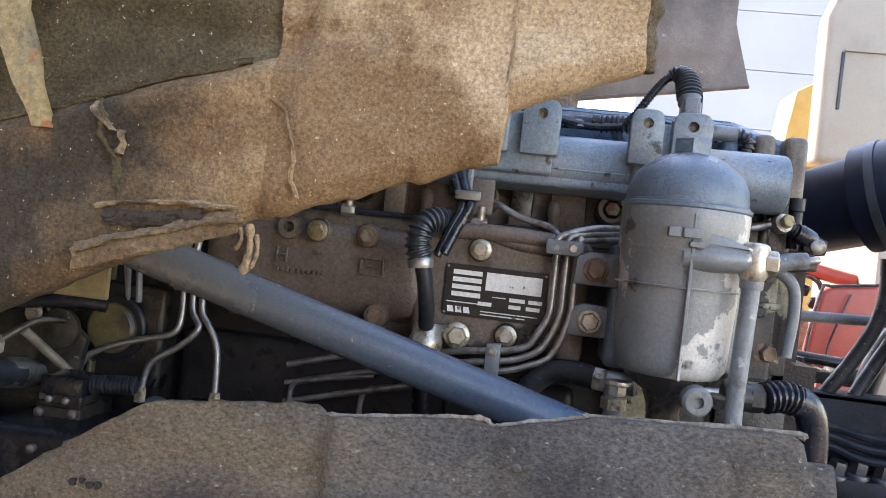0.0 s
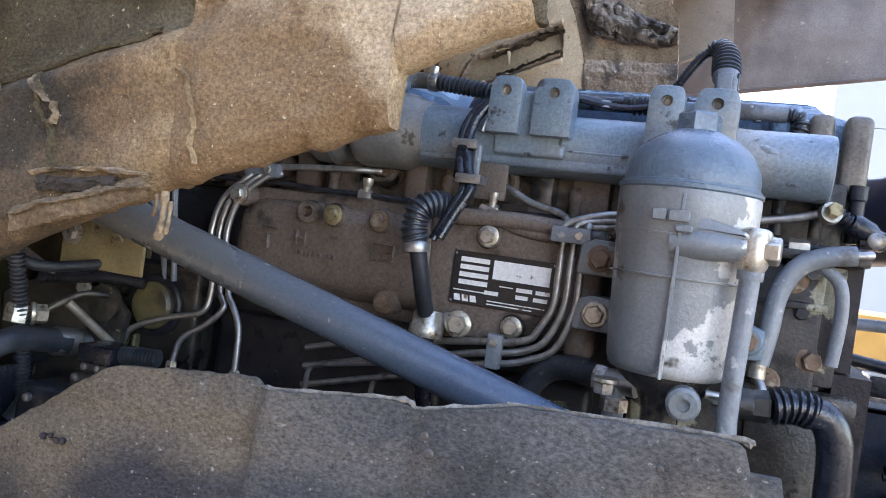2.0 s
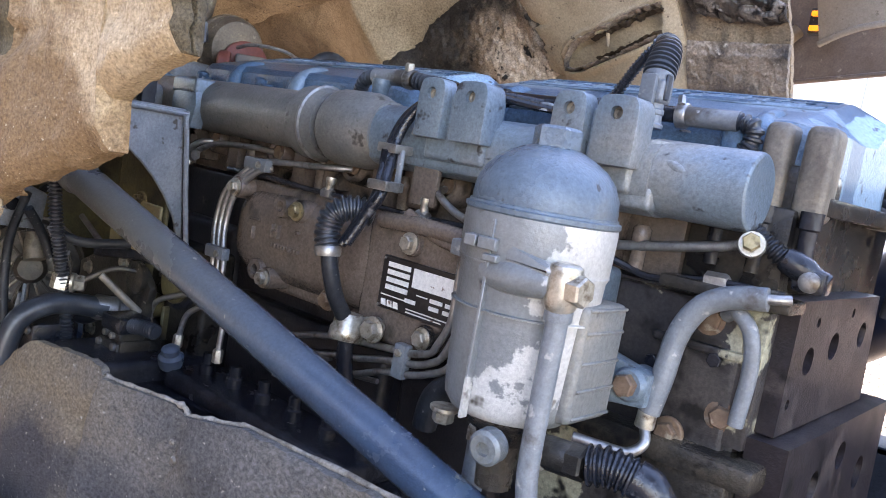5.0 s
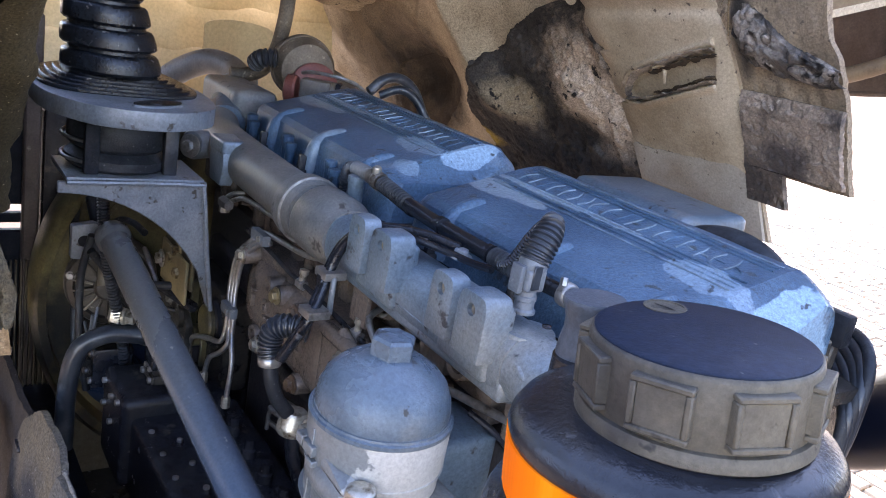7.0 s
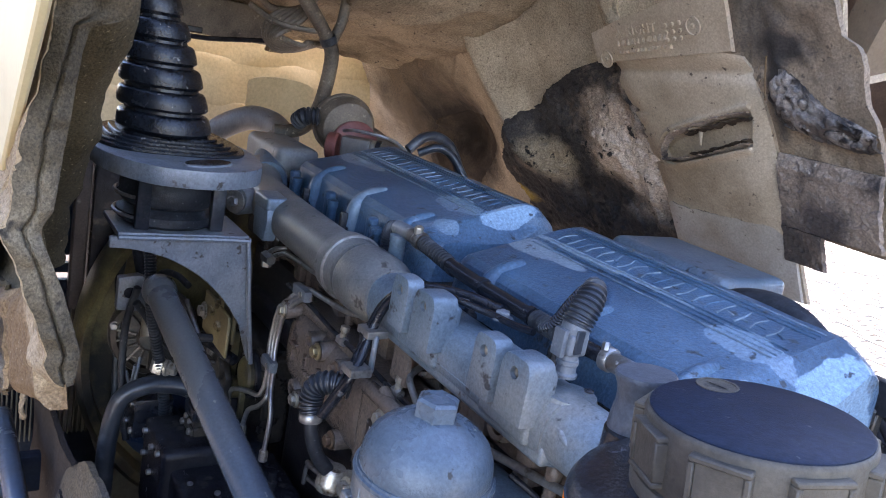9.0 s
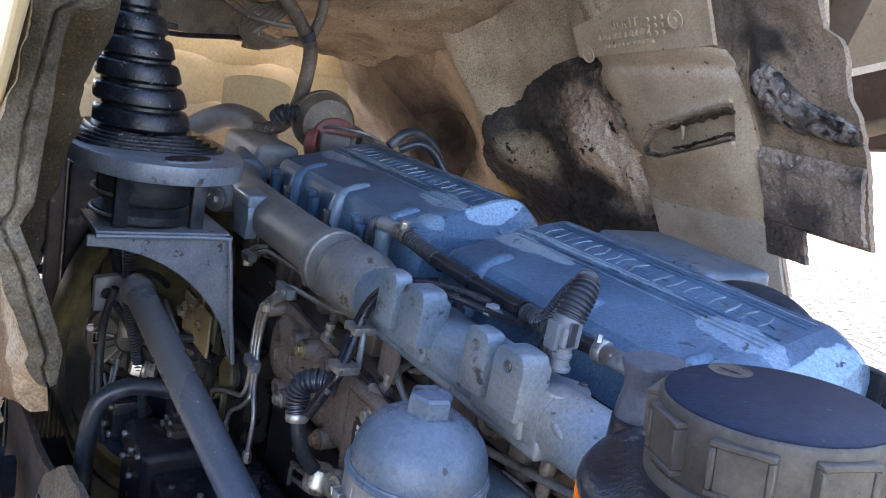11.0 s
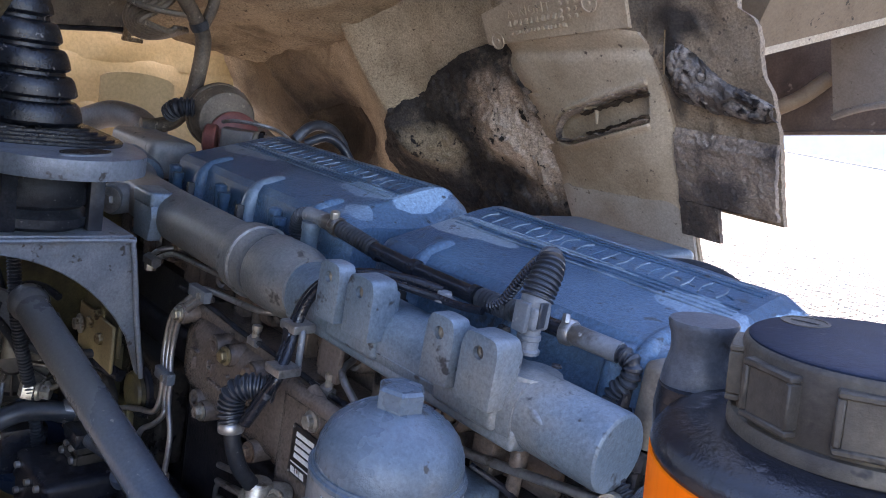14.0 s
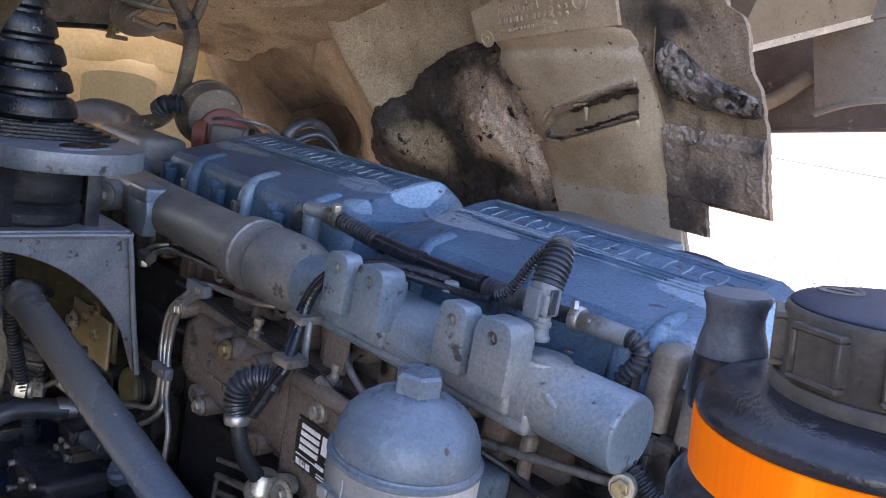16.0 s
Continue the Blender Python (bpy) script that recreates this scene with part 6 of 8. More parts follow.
def build_lower_felt():
    t = thing("lower_shroud", (-0.1, 0.65, 0.7), "grey-brown matted felt lower shroud with ragged top edge", "insulation panel")
    top = [(-0.47, 1.085), (-0.441, 1.109), (-0.38, 1.152), (-0.321, 1.190), (-0.300, 1.1945), (-0.170, 1.2095), (-0.160, 1.203), (-0.150, 1.2025), (-0.04, 1.2165), (-0.024, 1.212), (-0.010, 1.215), (0.048, 1.2285), (0.060, 1.231), (0.206, 1.2385), (0.214, 1.235), (0.218, 1.2195), (0.239, 1.219), (0.243, 1.20)]

    def fn(u, v):
        x = -0.47 + 0.713 * u
        zt = curve_at(top, x) + 0.0018 * rough(x, 0, 0, 60, 3)
        z = 0.72 + (zt - 0.72) * v ** 0.8
        d = (zt - z)
        y = 0.652 - 0.020 * (1 - math.exp(-d / 0.05)) + 0.0016 * rough(x, 3, z, 55, 3) + 0.006 * rough(x, 0, z, 8, 2)
        if -0.155 < x:
            y -= 0.006
        for c in (-0.165, -0.02, 0.165):
            y += 0.0045 * math.exp(-((x - c) / 0.006) ** 2) * min(1, d / 0.02)
        y += 0.005 * math.exp(-((z - 1.165 - 0.05 * x) / 0.012) ** 2) if x < -0.16 else 0
        return (x, y, z)
    part("skin", sheet(fn, 150, 50, (0, 0.008, 0)), SHROUD, t, "", 60)
    part("edge_lip", tube([(x, 0.654, z + 0.0005) for x, z in top[6:15]], lambda s: 0.0014 + 0.0034 * abs(rough(s, 1, 1, 40, 3)), 7, 9), FELTMID, t, "pale frayed lip", 60)
    for x, z, r in ((0.0, 1.187, 0.004), (0.163, 1.213, 0.0028), (-0.005, 1.20, 0.003)):
        part("fastener", lathe([(r, 0), (r * 0.6, 0.0016)], (x, 0.631, z), (0, -1, 0), 12), OLDPARTS, t)
    for dx, dz, w, h in ((-0.012, 0, 0.0030, 0.0040), (-0.004, 0.002, 0.0022, 0.0026), (0.003, -0.001, 0.0034, 0.0036), (0.010, 0.0, 0.0026, 0.0042)):
        rim = [(w * math.cos(a) * (1 + 0.35 * math.sin(3 * a + 90 * dx)), h * math.sin(a) * (1 + 0.3 * math.cos(2 * a))) for a in [2 * math.pi * k / 10 for k in range(10)]]
        part("burn_hole", prism(rim, (-0.352 + dx, 0.634, 1.122 + dz), (1, 0, 0), (0, 0, 1), 0.003, 0, 1), GRIME, t)

    def fn2(u, v):
        x = -0.95 + 0.50 * u
        zt = curve_at([(-0.95, 1.02), (-0.61, 1.060), (-0.45, 1.085)], x)
        z = 0.70 + (zt - 0.70) * v
        return (x, 0.662 + 0.008 * rough(x, 0, z, 8, 3), z)
    part("side_skin", sheet(fn2, 40, 20, (0, 0.01, 0)), SHROUD, t, "", 60)
    b = thing("step_bar", (-0.45, 0.59, 0.9), "dark blue painted tubular step bar", "bar")
    part("bar", tube([(-0.90, 0.604, 0.962), (-0.449, 0.598, 1.012), (-0.209, 0.594, 1.040), (-0.05, 0.592, 1.054)], 0.0175, 20, 6), STRUT, b)
    part("lower_bar", tube([(-0.90, 0.585, 0.905), (-0.449, 0.580, 0.962), (-0.209, 0.576, 0.990), (-0.05, 0.574, 1.004)], 0.015, 18, 6), GPIPE, b, "grey lower bar")
    for x in (-0.70, -0.12):
        part("hanger", box(x - 0.012, x + 0.012, 0.588, 0.650, 0.90 + 0.1 * (x + 0.9), 0.97 + 0.1 * (x + 0.9), 0.004), RAILM, b)


# ---- front end of the engine bay ----
def build_front():
    r = thing("fan_shroud", (-0.86, 1.13, 0.78), "ochre and black round fan shroud ring", "fan shroud")
    part("ring", lathe([(0.365, -0.05), (0.375, -0.055), (0.395, -0.04), (0.40, 0.04), (0.39, 0.055), (0.375, 0.05), (0.37, 0.0)], (-0.86, 1.11, 1.12), (1, 0, 0), 72), OCHRE, r)
    part("inner_ring", lathe([(0.30, 0), (0.305, 0.012), (0.312, 0.012), (0.318, 0.0)], (-0.87, 1.11, 1.12), (1, 0, 0), 64), OCHRE, r, "ochre inner ring")
    part("hub_plate", lathe([(0.12, -0.02), (0.38, -0.02), (0.38, -0.01), (0.12, -0.01)], (-0.88, 1.11, 1.12), (1, 0, 0), 64), GRIME, r)
    f = thing("radiator", (-1.02, 1.05, 0.6), "dull radiator core with upright fins", "radiator")
    part("core", box(-1.06, -1.0, 0.75, 1.72, 0.6, 1.14, 0.004), FINS, f)
    part("header_tank", box(-1.07, -0.985, 0.75, 1.72, 1.14, 1.45, 0.012), GRIME, f, "black header tank")
    n = thing("front_baffle", (-1.03, 0.6, 0.55), "dark front baffle boards with open slits between them", "baffle")
    for z0, z1 in ((0.55, 0.742), (0.785, 1.190), (1.206, 1.226), (1.244, 1.62)):
        part("board", box(-1.05, -1.03, 0.40, 0.745, z0, z1, 0.003, 1), RAILM, n)
    part("post", box(-1.025, -1.0, 0.718, 0.748, 0.55, 1.62, 0.004, 1), BROWNSHEET, n, "rusty brown post")
    for k in range(44):
        part("fin", box(-1.0, -0.988, 0.50 + k * 0.009, 0.5025 + k * 0.009, 0.85, 1.14, 0), FINS, f)
    a = thing("alternator", (-0.76, 0.83, 1.09), "dusty alternator with vented end plate and cable boot", "alternator")
    ac, ad = Vector((-0.80, 0.845, 1.170)), Vector((1, -0.38, 0.06)).normalized()
    rot = Vector((0, 0, 1)).rotation_difference(ad).to_matrix()
    part("housing", lathe([(0.052, -0.06), (0.074, -0.05), (0.077, 0.0), (0.077, 0.035), (0.071, 0.046), (0.060, 0.050), (0.058, 0.040), (0.02, 0.038)], ac, ad, 40), OLDPARTS, a)
    part("rim", lathe([(0.0775, 0.012), (0.0805, 0.014), (0.0805, 0.026), (0.0775, 0.028)], ac, ad, 40), ALTERN, a, "pale dusty rim")
    part("hub", lathe([(0.024, 0.03), (0.024, 0.052), (0.018, 0.058), (0.010, 0.058)], ac, ad, 20), OLDPARTS, a)
    for k in range(18):
        q = 2 * math.pi * k / 18
        if k in (4, 5, 11):
            continue
        o = rot @ Vector((math.cos(q), math.sin(q), 0))
        part("vent_bar", tube([ac + o * 0.026 + ad * 0.046, ac + o * 0.045 + ad * 0.047, ac + o * 0.060 + ad * 0.049], 0.0026, 6, 2), ALTERN if k % 3 == 0 else OLDPARTS, a)
    for q in (0.6, 2.4, 4.1):
        o = rot @ Vector((math.cos(q), math.sin(q), 0))
        bolt(a, tuple(ac + o * 0.066 + ad * 0.046), tuple(ad), 0.0065, 0.007, STEEL, 1.4)
    part("boot", tube([(-0.725, 0.815, 1.235), (-0.720, 0.815, 1.215), (-0.712, 0.815, 1.195)], lambda s: 0.012 + 0.004 * s, 12, 4), ALTERN, a, "pale rubber cable boot")
    part("cable", tube([(-0.80, 0.80, 1.33), (-0.755, 0.805, 1.285), (-0.735, 0.812, 1.255), (-0.724, 0.815, 1.232)], 0.0095, 12, 6), RUBBER, a)
    part("terminal", box(-0.722, -0.700, 0.825, 0.862, 1.205, 1.212, 0.001, 1), BRACK, a, "small pale label strip")
    part("lug", prism([(-0.035, -0.03), (0.03, -0.035), (0.035, 0.02), (0.0, 0.035), (-0.035, 0.03)], (-0.735, 0.79, 1.275), (0, 1, 0), (0, 0, 1), 0.02, 0.004), BRACK, a, "pale mounting ear")
    part("lug_hole", lathe([(0.010, 0), (0.010, 0.001), (0.006, 0.0006)], (-0.714, 0.775, 1.278), (1, 0, 0), 16), GRIME, a)
    k = thing("belt_tensioner", (-0.66, 0.90, 1.15), "oily black tensioner bracket with bolts and steel rod", "bracket")
    part("plate", prism([(-0.07, -0.10), (0.10, -0.11), (0.12, 0.02), (0.09, 0.045), (-0.02, 0.05), (-0.08, 0.02)], (-0.64, 0.905, 1.175), (1, 0.05, 0), (0, 0, 1), 0.014, 0.005), OLDPARTS, k, "oily worn plate")
    part("arm", tube([(-0.645, 0.878, 1.225), (-0.60, 0.882, 1.232), (-0.54, 0.888, 1.240), (-0.50, 0.90, 1.238)], 0.009, 10, 6), GRIME, k)
    part("rod", tube([(-0.70, 0.872, 1.268), (-0.66, 0.874, 1.250), (-0.62, 0.876, 1.232)], 0.0045, 8, 4), STEEL, k)
    part("roller", lathe([(0.016, 0), (0.024, 0.002), (0.024, 0.010), (0.016, 0.013), (0.008, 0.014)], (-0.55, 0.897, 1.205), (0, -1, 0), 20), OLDPARTS, k)
    for x, z in ((-0.69, 1.19), (-0.585, 1.22), (-0.555, 1.125), (-0.66, 1.10)):
        bolt(k, (x, 0.890, z), (0, -1, 0), 0.008, 0.008, ZINC, 1.4)
    d = thing("belt_pulley", (-0.70, 0.86, 0.95), "oily dark pulley drum with centre bolt", "pulley")
    part("drum", lathe([(0.03, -0.05), (0.085, -0.04), (0.085, 0.0), (0.080, 0.004), (0.060, 0.004), (0.052, -0.004), (0.028, -0.004), (0.026, 0.004), (0.012, 0.005)], (-0.70, 0.855, 1.035), (0.9, -0.45, 0.1), 40), STRUT, d)
    bolt(d, (-0.694, 0.852, 1.036), (0.9, -0.45, 0.1), 0.012, 0.010, GPIPE, 1.6)
    for pts, rr in (([(-0.86, 0.80, 1.34), (-0.885, 0.795, 1.26), (-0.885, 0.80, 1.17), (-0.86, 0.80, 1.08), (-0.83, 0.80, 1.00)], 0.010), ([(-0.84, 0.79, 1.34), (-0.862, 0.785, 1.25), (-0.862, 0.79, 1.17), (-0.84, 0.79, 1.09), (-0.82, 0.79, 1.00)], 0.008),
                    ([(-0.66, 0.86, 1.31), (-0.70, 0.85, 1.315), (-0.76, 0.84, 1.30), (-0.80, 0.83, 1.26)], 0.006), ([(-0.58, 0.87, 1.15), (-0.62, 0.86, 1.125), (-0.67, 0.85, 1.12), (-0.71, 0.84, 1.10)], 0.007)):
        hose("bay_hose", pts, rr, RUBBER, "black oily hose in the engine bay front", "hose", 12, group="engine bay hoses")
    for pts in ([(-0.69, 0.79, 1.15), (-0.70, 0.79, 1.12), (-0.72, 0.79, 1.10), (-0.75, 0.79, 1.11)], [(-0.70, 0.80, 1.16), (-0.69, 0.795, 1.14), (-0.68, 0.79, 1.125)]):
        hose("earth_wire", pts, 0.003, BRACK, "thin pale wire on the alternator", "wire", 8, group="alternator wires")
    hose("front_hose", [(-0.60, 0.735, 0.95), (-0.60, 0.737, 1.06), (-0.60, 0.752, 1.130), (-0.595, 0.79, 1.156), (-0.59, 0.832, 1.156), (-0.58, 0.868, 1.150)], 0.0155, CONDUIT, "thick black hose bent towards the pump")
    n = thing("hose_end", (-0.575, 0.885, 1.14), "crimped steel hose end", "hose end")
    part("crimp", lathe([(0.017, 0), (0.0185, 0.004), (0.0185, 0.03), (0.015, 0.034), (0.015, 0.05)], (-0.588, 0.852, 1.153), (0.25, 1, -0.12), 18), STEEL, n)
    part("elbow", tube([(-0.577, 0.895, 1.147), (-0.565, 0.925, 1.135), (-0.555, 0.94, 1.10)], 0.014, 14), BLOCK, n)
    hose("corrugated_lead", [(-0.60, 0.775, 1.40), (-0.60, 0.785, 1.30), (-0.60, 0.802, 1.22), (-0.60, 0.818, 1.15), (-0.60, 0.83, 1.05)], 0.0085, CONDUIT, "grey corrugated lead hanging past the alternator", "conduit", 12, 0.0013, 0.0052)
    c = thing("pipe_clamp", (-0.59, 0.81, 1.18), "bright steel clamp with nut on the lead", "clamp")
    part("body", hexnut((-0.605, 0.808, 1.176), (0, 0.15, 1), 0.0145, 0.022), ZINC, c)
    part("nut", hexnut((-0.592, 0.818, 1.188), (0.6, 0.8, 0), 0.012, 0.018, None, 0.014), ZINC, c)
    part("arm", tube([(-0.585, 0.825, 1.19), (-0.56, 0.86, 1.215), (-0.54, 0.89, 1.215)], 0.004, 10), OLDPARTS, c)
    hose("link_rod", [(-0.565, 0.845, 1.205), (-0.55, 0.87, 1.18), (-0.535, 0.895, 1.155)], 0.0055, ALTERN, "short steel linkage rod", "rod", 10)
    for pts, rr in (([(-0.66, 0.775, 1.28), (-0.665, 0.80, 1.245), (-0.66, 0.815, 1.21)], 0.007), ([(-0.68, 0.78, 1.30), (-0.70, 0.77, 1.22), (-0.69, 0.77, 1.12), (-0.66, 0.78, 1.02)], 0.0065),
                    ([(-0.62, 0.80, 1.255), (-0.60, 0.83, 1.245), (-0.57, 0.87, 1.25), (-0.54, 0.90, 1.26)], 0.007), ([(-0.58, 0.80, 1.06), (-0.57, 0.82, 1.09), (-0.55, 0.86, 1.10), (-0.52, 0.90, 1.09)], 0.015)):
        hose("bay_hose", pts, rr, RUBBER, "black oily hose in the engine bay front", "hose", 12, group="engine bay hoses")
    p = thing("injection_pump", (-0.3, 0.88, 0.95), "black oil-soaked injection pump with small screws", "injection pump")
    part("body", box(-0.50, -0.02, 0.80, 0.972, 0.95, 1.085, 0.012, 3), GRIME, p)
    part("rear_case", box(-0.57, -0.44, 0.785, 0.96, 0.96, 1.115, 0.014, 3), GRIME, p)
    part("top_rail", box(-0.42, -0.05, 0.875, 0.955, 1.085, 1.112, 0.008, 3), GRIME, p)
    part("cap", lathe([(0.015, 0), (0.017, 0.006), (0.017, 0.016), (0.012, 0.020), (0.012, 0.028), (0.007, 0.032)], (-0.420, 0.885, 1.112), (0.2, -0.3, 1), 18), STRUT, p)
    for k in range(6):
        x = -0.38 + 0.062 * k
        part("delivery_valve", lathe([(0.011, 0), (0.011, 0.016), (0.008, 0.018), (0.008, 0.032)], (x, 0.915, 1.108), (0, 0, 1), 12), GRIME, p)
        part("screw", lathe([(0.0045, 0), (0.0045, 0.005), (0.003, 0.006)], (x + 0.02, 0.85, 1.084), (0, 0, 1), 10), STEEL, p)
        part("screw", lathe([(0.0045, 0), (0.0045, 0.005), (0.003, 0.006)], (x - 0.015, 0.818, 1.083), (0, 0, 1), 10), STEEL, p)
    for x, z in ((-0.545, 1.10), (-0.545, 1.06), (-0.50, 1.095), (-0.50, 1.05), (-0.46, 1.105)):
        part("screw", lathe([(0.005, 0), (0.005, 0.006), (0.003, 0.007)], (x, 0.785, z), (0, -1, 0), 10), STEEL, p)
    q = thing("timing_case", (-0.53, 0.94, 1.12), "olive timing case with round cover and plug boss", "engine case")
    part("plate", box(-0.66, -0.445, 0.938, 0.985, 1.105, 1.262, 0.010, 3), OILSHADECASE, q)
    part("round_cover", lathe([(0.031, 0), (0.031, 0.012), (0.027, 0.016), (0.010, 0.017)], (-0.506, 0.936, 1.208), (0, -1, 0), 32), OCHRE, q, "round ochre cover")
    part("cover_ring", lathe([(0.041, 0), (0.041, 0.007), (0.038, 0.009), (0.032, 0.008)], (-0.506, 0.938, 1.208), (0, -1, 0), 36), GRIME, q)
    part("plug_boss", lathe([(0.019, 0), (0.019, 0.014), (0.016, 0.017), (0.006, 0.017), (0.005, 0.010)], (-0.560, 0.936, 1.160), (0, -1, 0), 24), OCHRE, q)
    part("rib", box(-0.594, -0.588, 0.925, 0.942, 1.11, 1.25, 0.002, 1), OCHRE, q)
    part("rib", box(-0.535, -0.528, 0.928, 0.942, 1.11, 1.165, 0.002, 1), OCHRE, q)
    vb = thing("valve_block", (-0.51, 0.84, 1.07), "oily black valve block with plug and bright screws", "valve block")
    part("plug_box", box(-0.534, -0.484, 0.838, 0.885, 1.139, 1.161, 0.003, 2), PLASTIC, vb, "grey dusted plug box")
    part("neck", box(-0.530, -0.486, 0.842, 0.880, 1.128, 1.140, 0.002, 1), OLDPARTS, vb)
    part("ribbed_lead", tube([(-0.484, 0.858, 1.152), (-0.460, 0.860, 1.155), (-0.434, 0.864, 1.156)], 0.0098, 14, 6, True, None, True, 0.0013, 0.0046), CONDUIT, vb)
    part("body", box(-0.540, -0.482, 0.842, 0.905, 1.066, 1.130, 0.004, 2), OILSHADECASE, vb)
    part("face_plate", box(-0.537, -0.485, 0.838, 0.844, 1.070, 1.126, 0.003, 2), OLDPARTS, vb, "worn embossed face plate")
    for x, z in ((-0.531, 1.119), (-0.491, 1.121), (-0.532, 1.077), (-0.491, 1.078)):
        part("screw", lathe([(0.0055, 0), (0.0055, 0.004), (0.003, 0.005)], (x, 0.838, z), (0, -1, 0), 12), STEEL, vb)
    for x in (-0.522, -0.502):
        part("screw", lathe([(0.0045, 0), (0.0045, 0.005), (0.003, 0.006)], (x, 0.842, 1.134), (0, -1, 0), 10), STEEL, vb)
    for k in range(3):
        part("raised_mark", box(-0.524 + 0.004 * k, -0.500 + 0.003 * k, 0.8365, 0.839, 1.108 - 0.012 * k, 1.111 - 0.012 * k, 0.0005, 1), OLDPARTS, vb)
    d = thing("solenoid_block", (-0.62, 0.80, 1.06), "small black solenoid block with bright screws", "solenoid")
    part("block", box(-0.66, -0.60, 0.775, 0.84, 1.055, 1.125, 0.004, 2), PLASTIC, d)
    for x in (-0.648, -0.612):
        for z in (1.065, 1.115):
            part("screw", lathe([(0.006, 0), (0.006, 0.004), (0.004, 0.005)], (x, 0.775, z), (0, -1, 0), 10), STEEL, d)
    w = thing("frame_member", (-0.9, 0.75, 0.55), "dark front chassis member below the bay", "chassis")
    part("beam", box(-1.0, 0.30, 0.70, 0.78, 0.62, 0.86, 0.008), RAILM, w)
    part("floor", box(-1.0, 0.60, 0.72, 1.45, 0.58, 0.62, 0.004), GRIME, w)
    # parts beyond the rear end of the covers
    t = thing("turbocharger", (-0.95, 1.25, 1.5), "dusty turbocharger housing with dull red actuator end", "turbocharger")
    ax = (0.62, 0.78, 0.03)
    part("housing", lathe([(0.022, -0.02), (0.046, -0.012), (0.060, 0.010), (0.064, 0.040), (0.062, 0.066), (0.054, 0.082), (0.048, 0.084)], (-0.940, 1.225, 1.592), (1, -0.14, -0.06), 40), TURBO, t)
    part("housing_band", lathe([(0.0640, 0.030), (0.0660, 0.032), (0.0660, 0.046), (0.0640, 0.048)], (-0.940, 1.225, 1.592), (1, -0.14, -0.06), 40), TURBO, t)
    part("outlet", tube([(-0.90, 1.25, 1.56), (-0.905, 1.29, 1.555), (-0.91, 1.35, 1.52)], 0.036, 20, 6), TURBO, t)
    part("collar", lathe([(0.046, 0), (0.0505, 0.002), (0.0505, 0.012), (0.046, 0.015)], (-0.852, 1.226, 1.556), (1, -0.14, 0.10), 36), REDDARK, t, "dull red collar")
    part("actuator_end", lathe([(0.024, 0), (0.029, 0.004), (0.030, 0.020), (0.027, 0.024)], (-0.850, 1.166, 1.550), ax, 32), REDDARK, t, "dull red actuator end")
    body = box(-0.030, 0.030, -0.022, 0.022, -0.018, 0.022, 0.005, 3)
    body.transform(Matrix.Translation((-0.812, 1.216, 1.556)) @ Matrix.Rotation(radians(51), 4, "Z"))
    part("actuator_body", body, FASCIA, t, "pale grey actuator body")
    part("plug", lathe([(0.015, 0), (0.019, 0.003), (0.019, 0.010), (0.013, 0.013), (0.015, 0.018), (0.014, 0.034), (0.010, 0.038)], (-0.794, 1.238, 1.560), ax, 24), ALTERN, t, "tan ringed plug")
    part("plug_ring", lathe([(0.0195, 0.012), (0.0205, 0.014), (0.0205, 0.019), (0.0195, 0.021)], (-0.794, 1.238, 1.560), ax, 24), GRIME, t)
    part("band", tube([(-0.82, 1.185, 1.588), (-0.78, 1.19, 1.596), (-0.745, 1.225, 1.596), (-0.738, 1.26, 1.588), (-0.735, 1.29, 1.57)], 0.0035, 8), STEEL, t)
    part("elbow", tube([(-0.91, 1.12, 1.585), (-0.885, 1.125, 1.600), (-0.87, 1.15, 1.605)], 0.017, 14, 6, True, None, True, 0.002, 0.008), RUBBER, t)
    hose("oil_hose", [(-0.74, 1.295, 1.575), (-0.74, 1.325, 1.602), (-0.74, 1.362, 1.607), (-0.74, 1.40, 1.585), (-0.73, 1.43, 1.53), (-0.70, 1.45, 1.48)], 0.0105, CONDUIT, "grey hose arching behind the valve cover")
    hose("oil_hose", [(-0.74, 1.32, 1.57), (-0.72, 1.355, 1.588), (-0.71, 1.39, 1.57), (-0.69, 1.42, 1.52)], 0.009, CONDUIT, "grey hose arching behind the valve cover")
    x = thing("exhaust_box", (-0.2, 1.47, 1.38), "grey box housing behind the valve cover", "housing")
    part("housing", box(-0.235, -0.004, 1.40, 1.548, 1.40, 1.552, 0.016, 4), CAST, x)
    part("seam", box(-0.237, -0.002, 1.398, 1.550, 1.478, 1.484, 0.002, 1), CAST, x)
    hose("rear_hose", [(-0.04, 1.40, 1.47), (0.02, 1.395, 1.525), (0.085, 1.385, 1.545), (0.15, 1.375, 1.535), (0.22, 1.37, 1.48), (0.25, 1.37, 1.40)], 0.021, RUBBER, "black hose running behind the valve cover", "hose", 18)
    z = thing("rubber_stop", (0.33, 1.30, 1.46), "square black rubber stop on a steel stud", "rubber stop")
    part("block", box(0.262, 0.292, 1.312, 1.330, 1.503, 1.540, 0.004, 2), RUBBER, z)
    part("stud", lathe([(0.010, 0), (0.010, 0.035), (0.012, 0.037), (0.012, 0.050), (0.008, 0.053)], (0.290, 1.268, 1.470), (0, 0, 1), 16), OLDPARTS, z)
    part("foot", box(0.255, 0.320, 1.262, 1.335, 1.455, 1.472, 0.004, 2), OILSHADECASE, z)
    part("stem", box(0.270, 0.284, 1.314, 1.328, 1.470, 1.505, 0.002, 1), OLDPARTS, z)
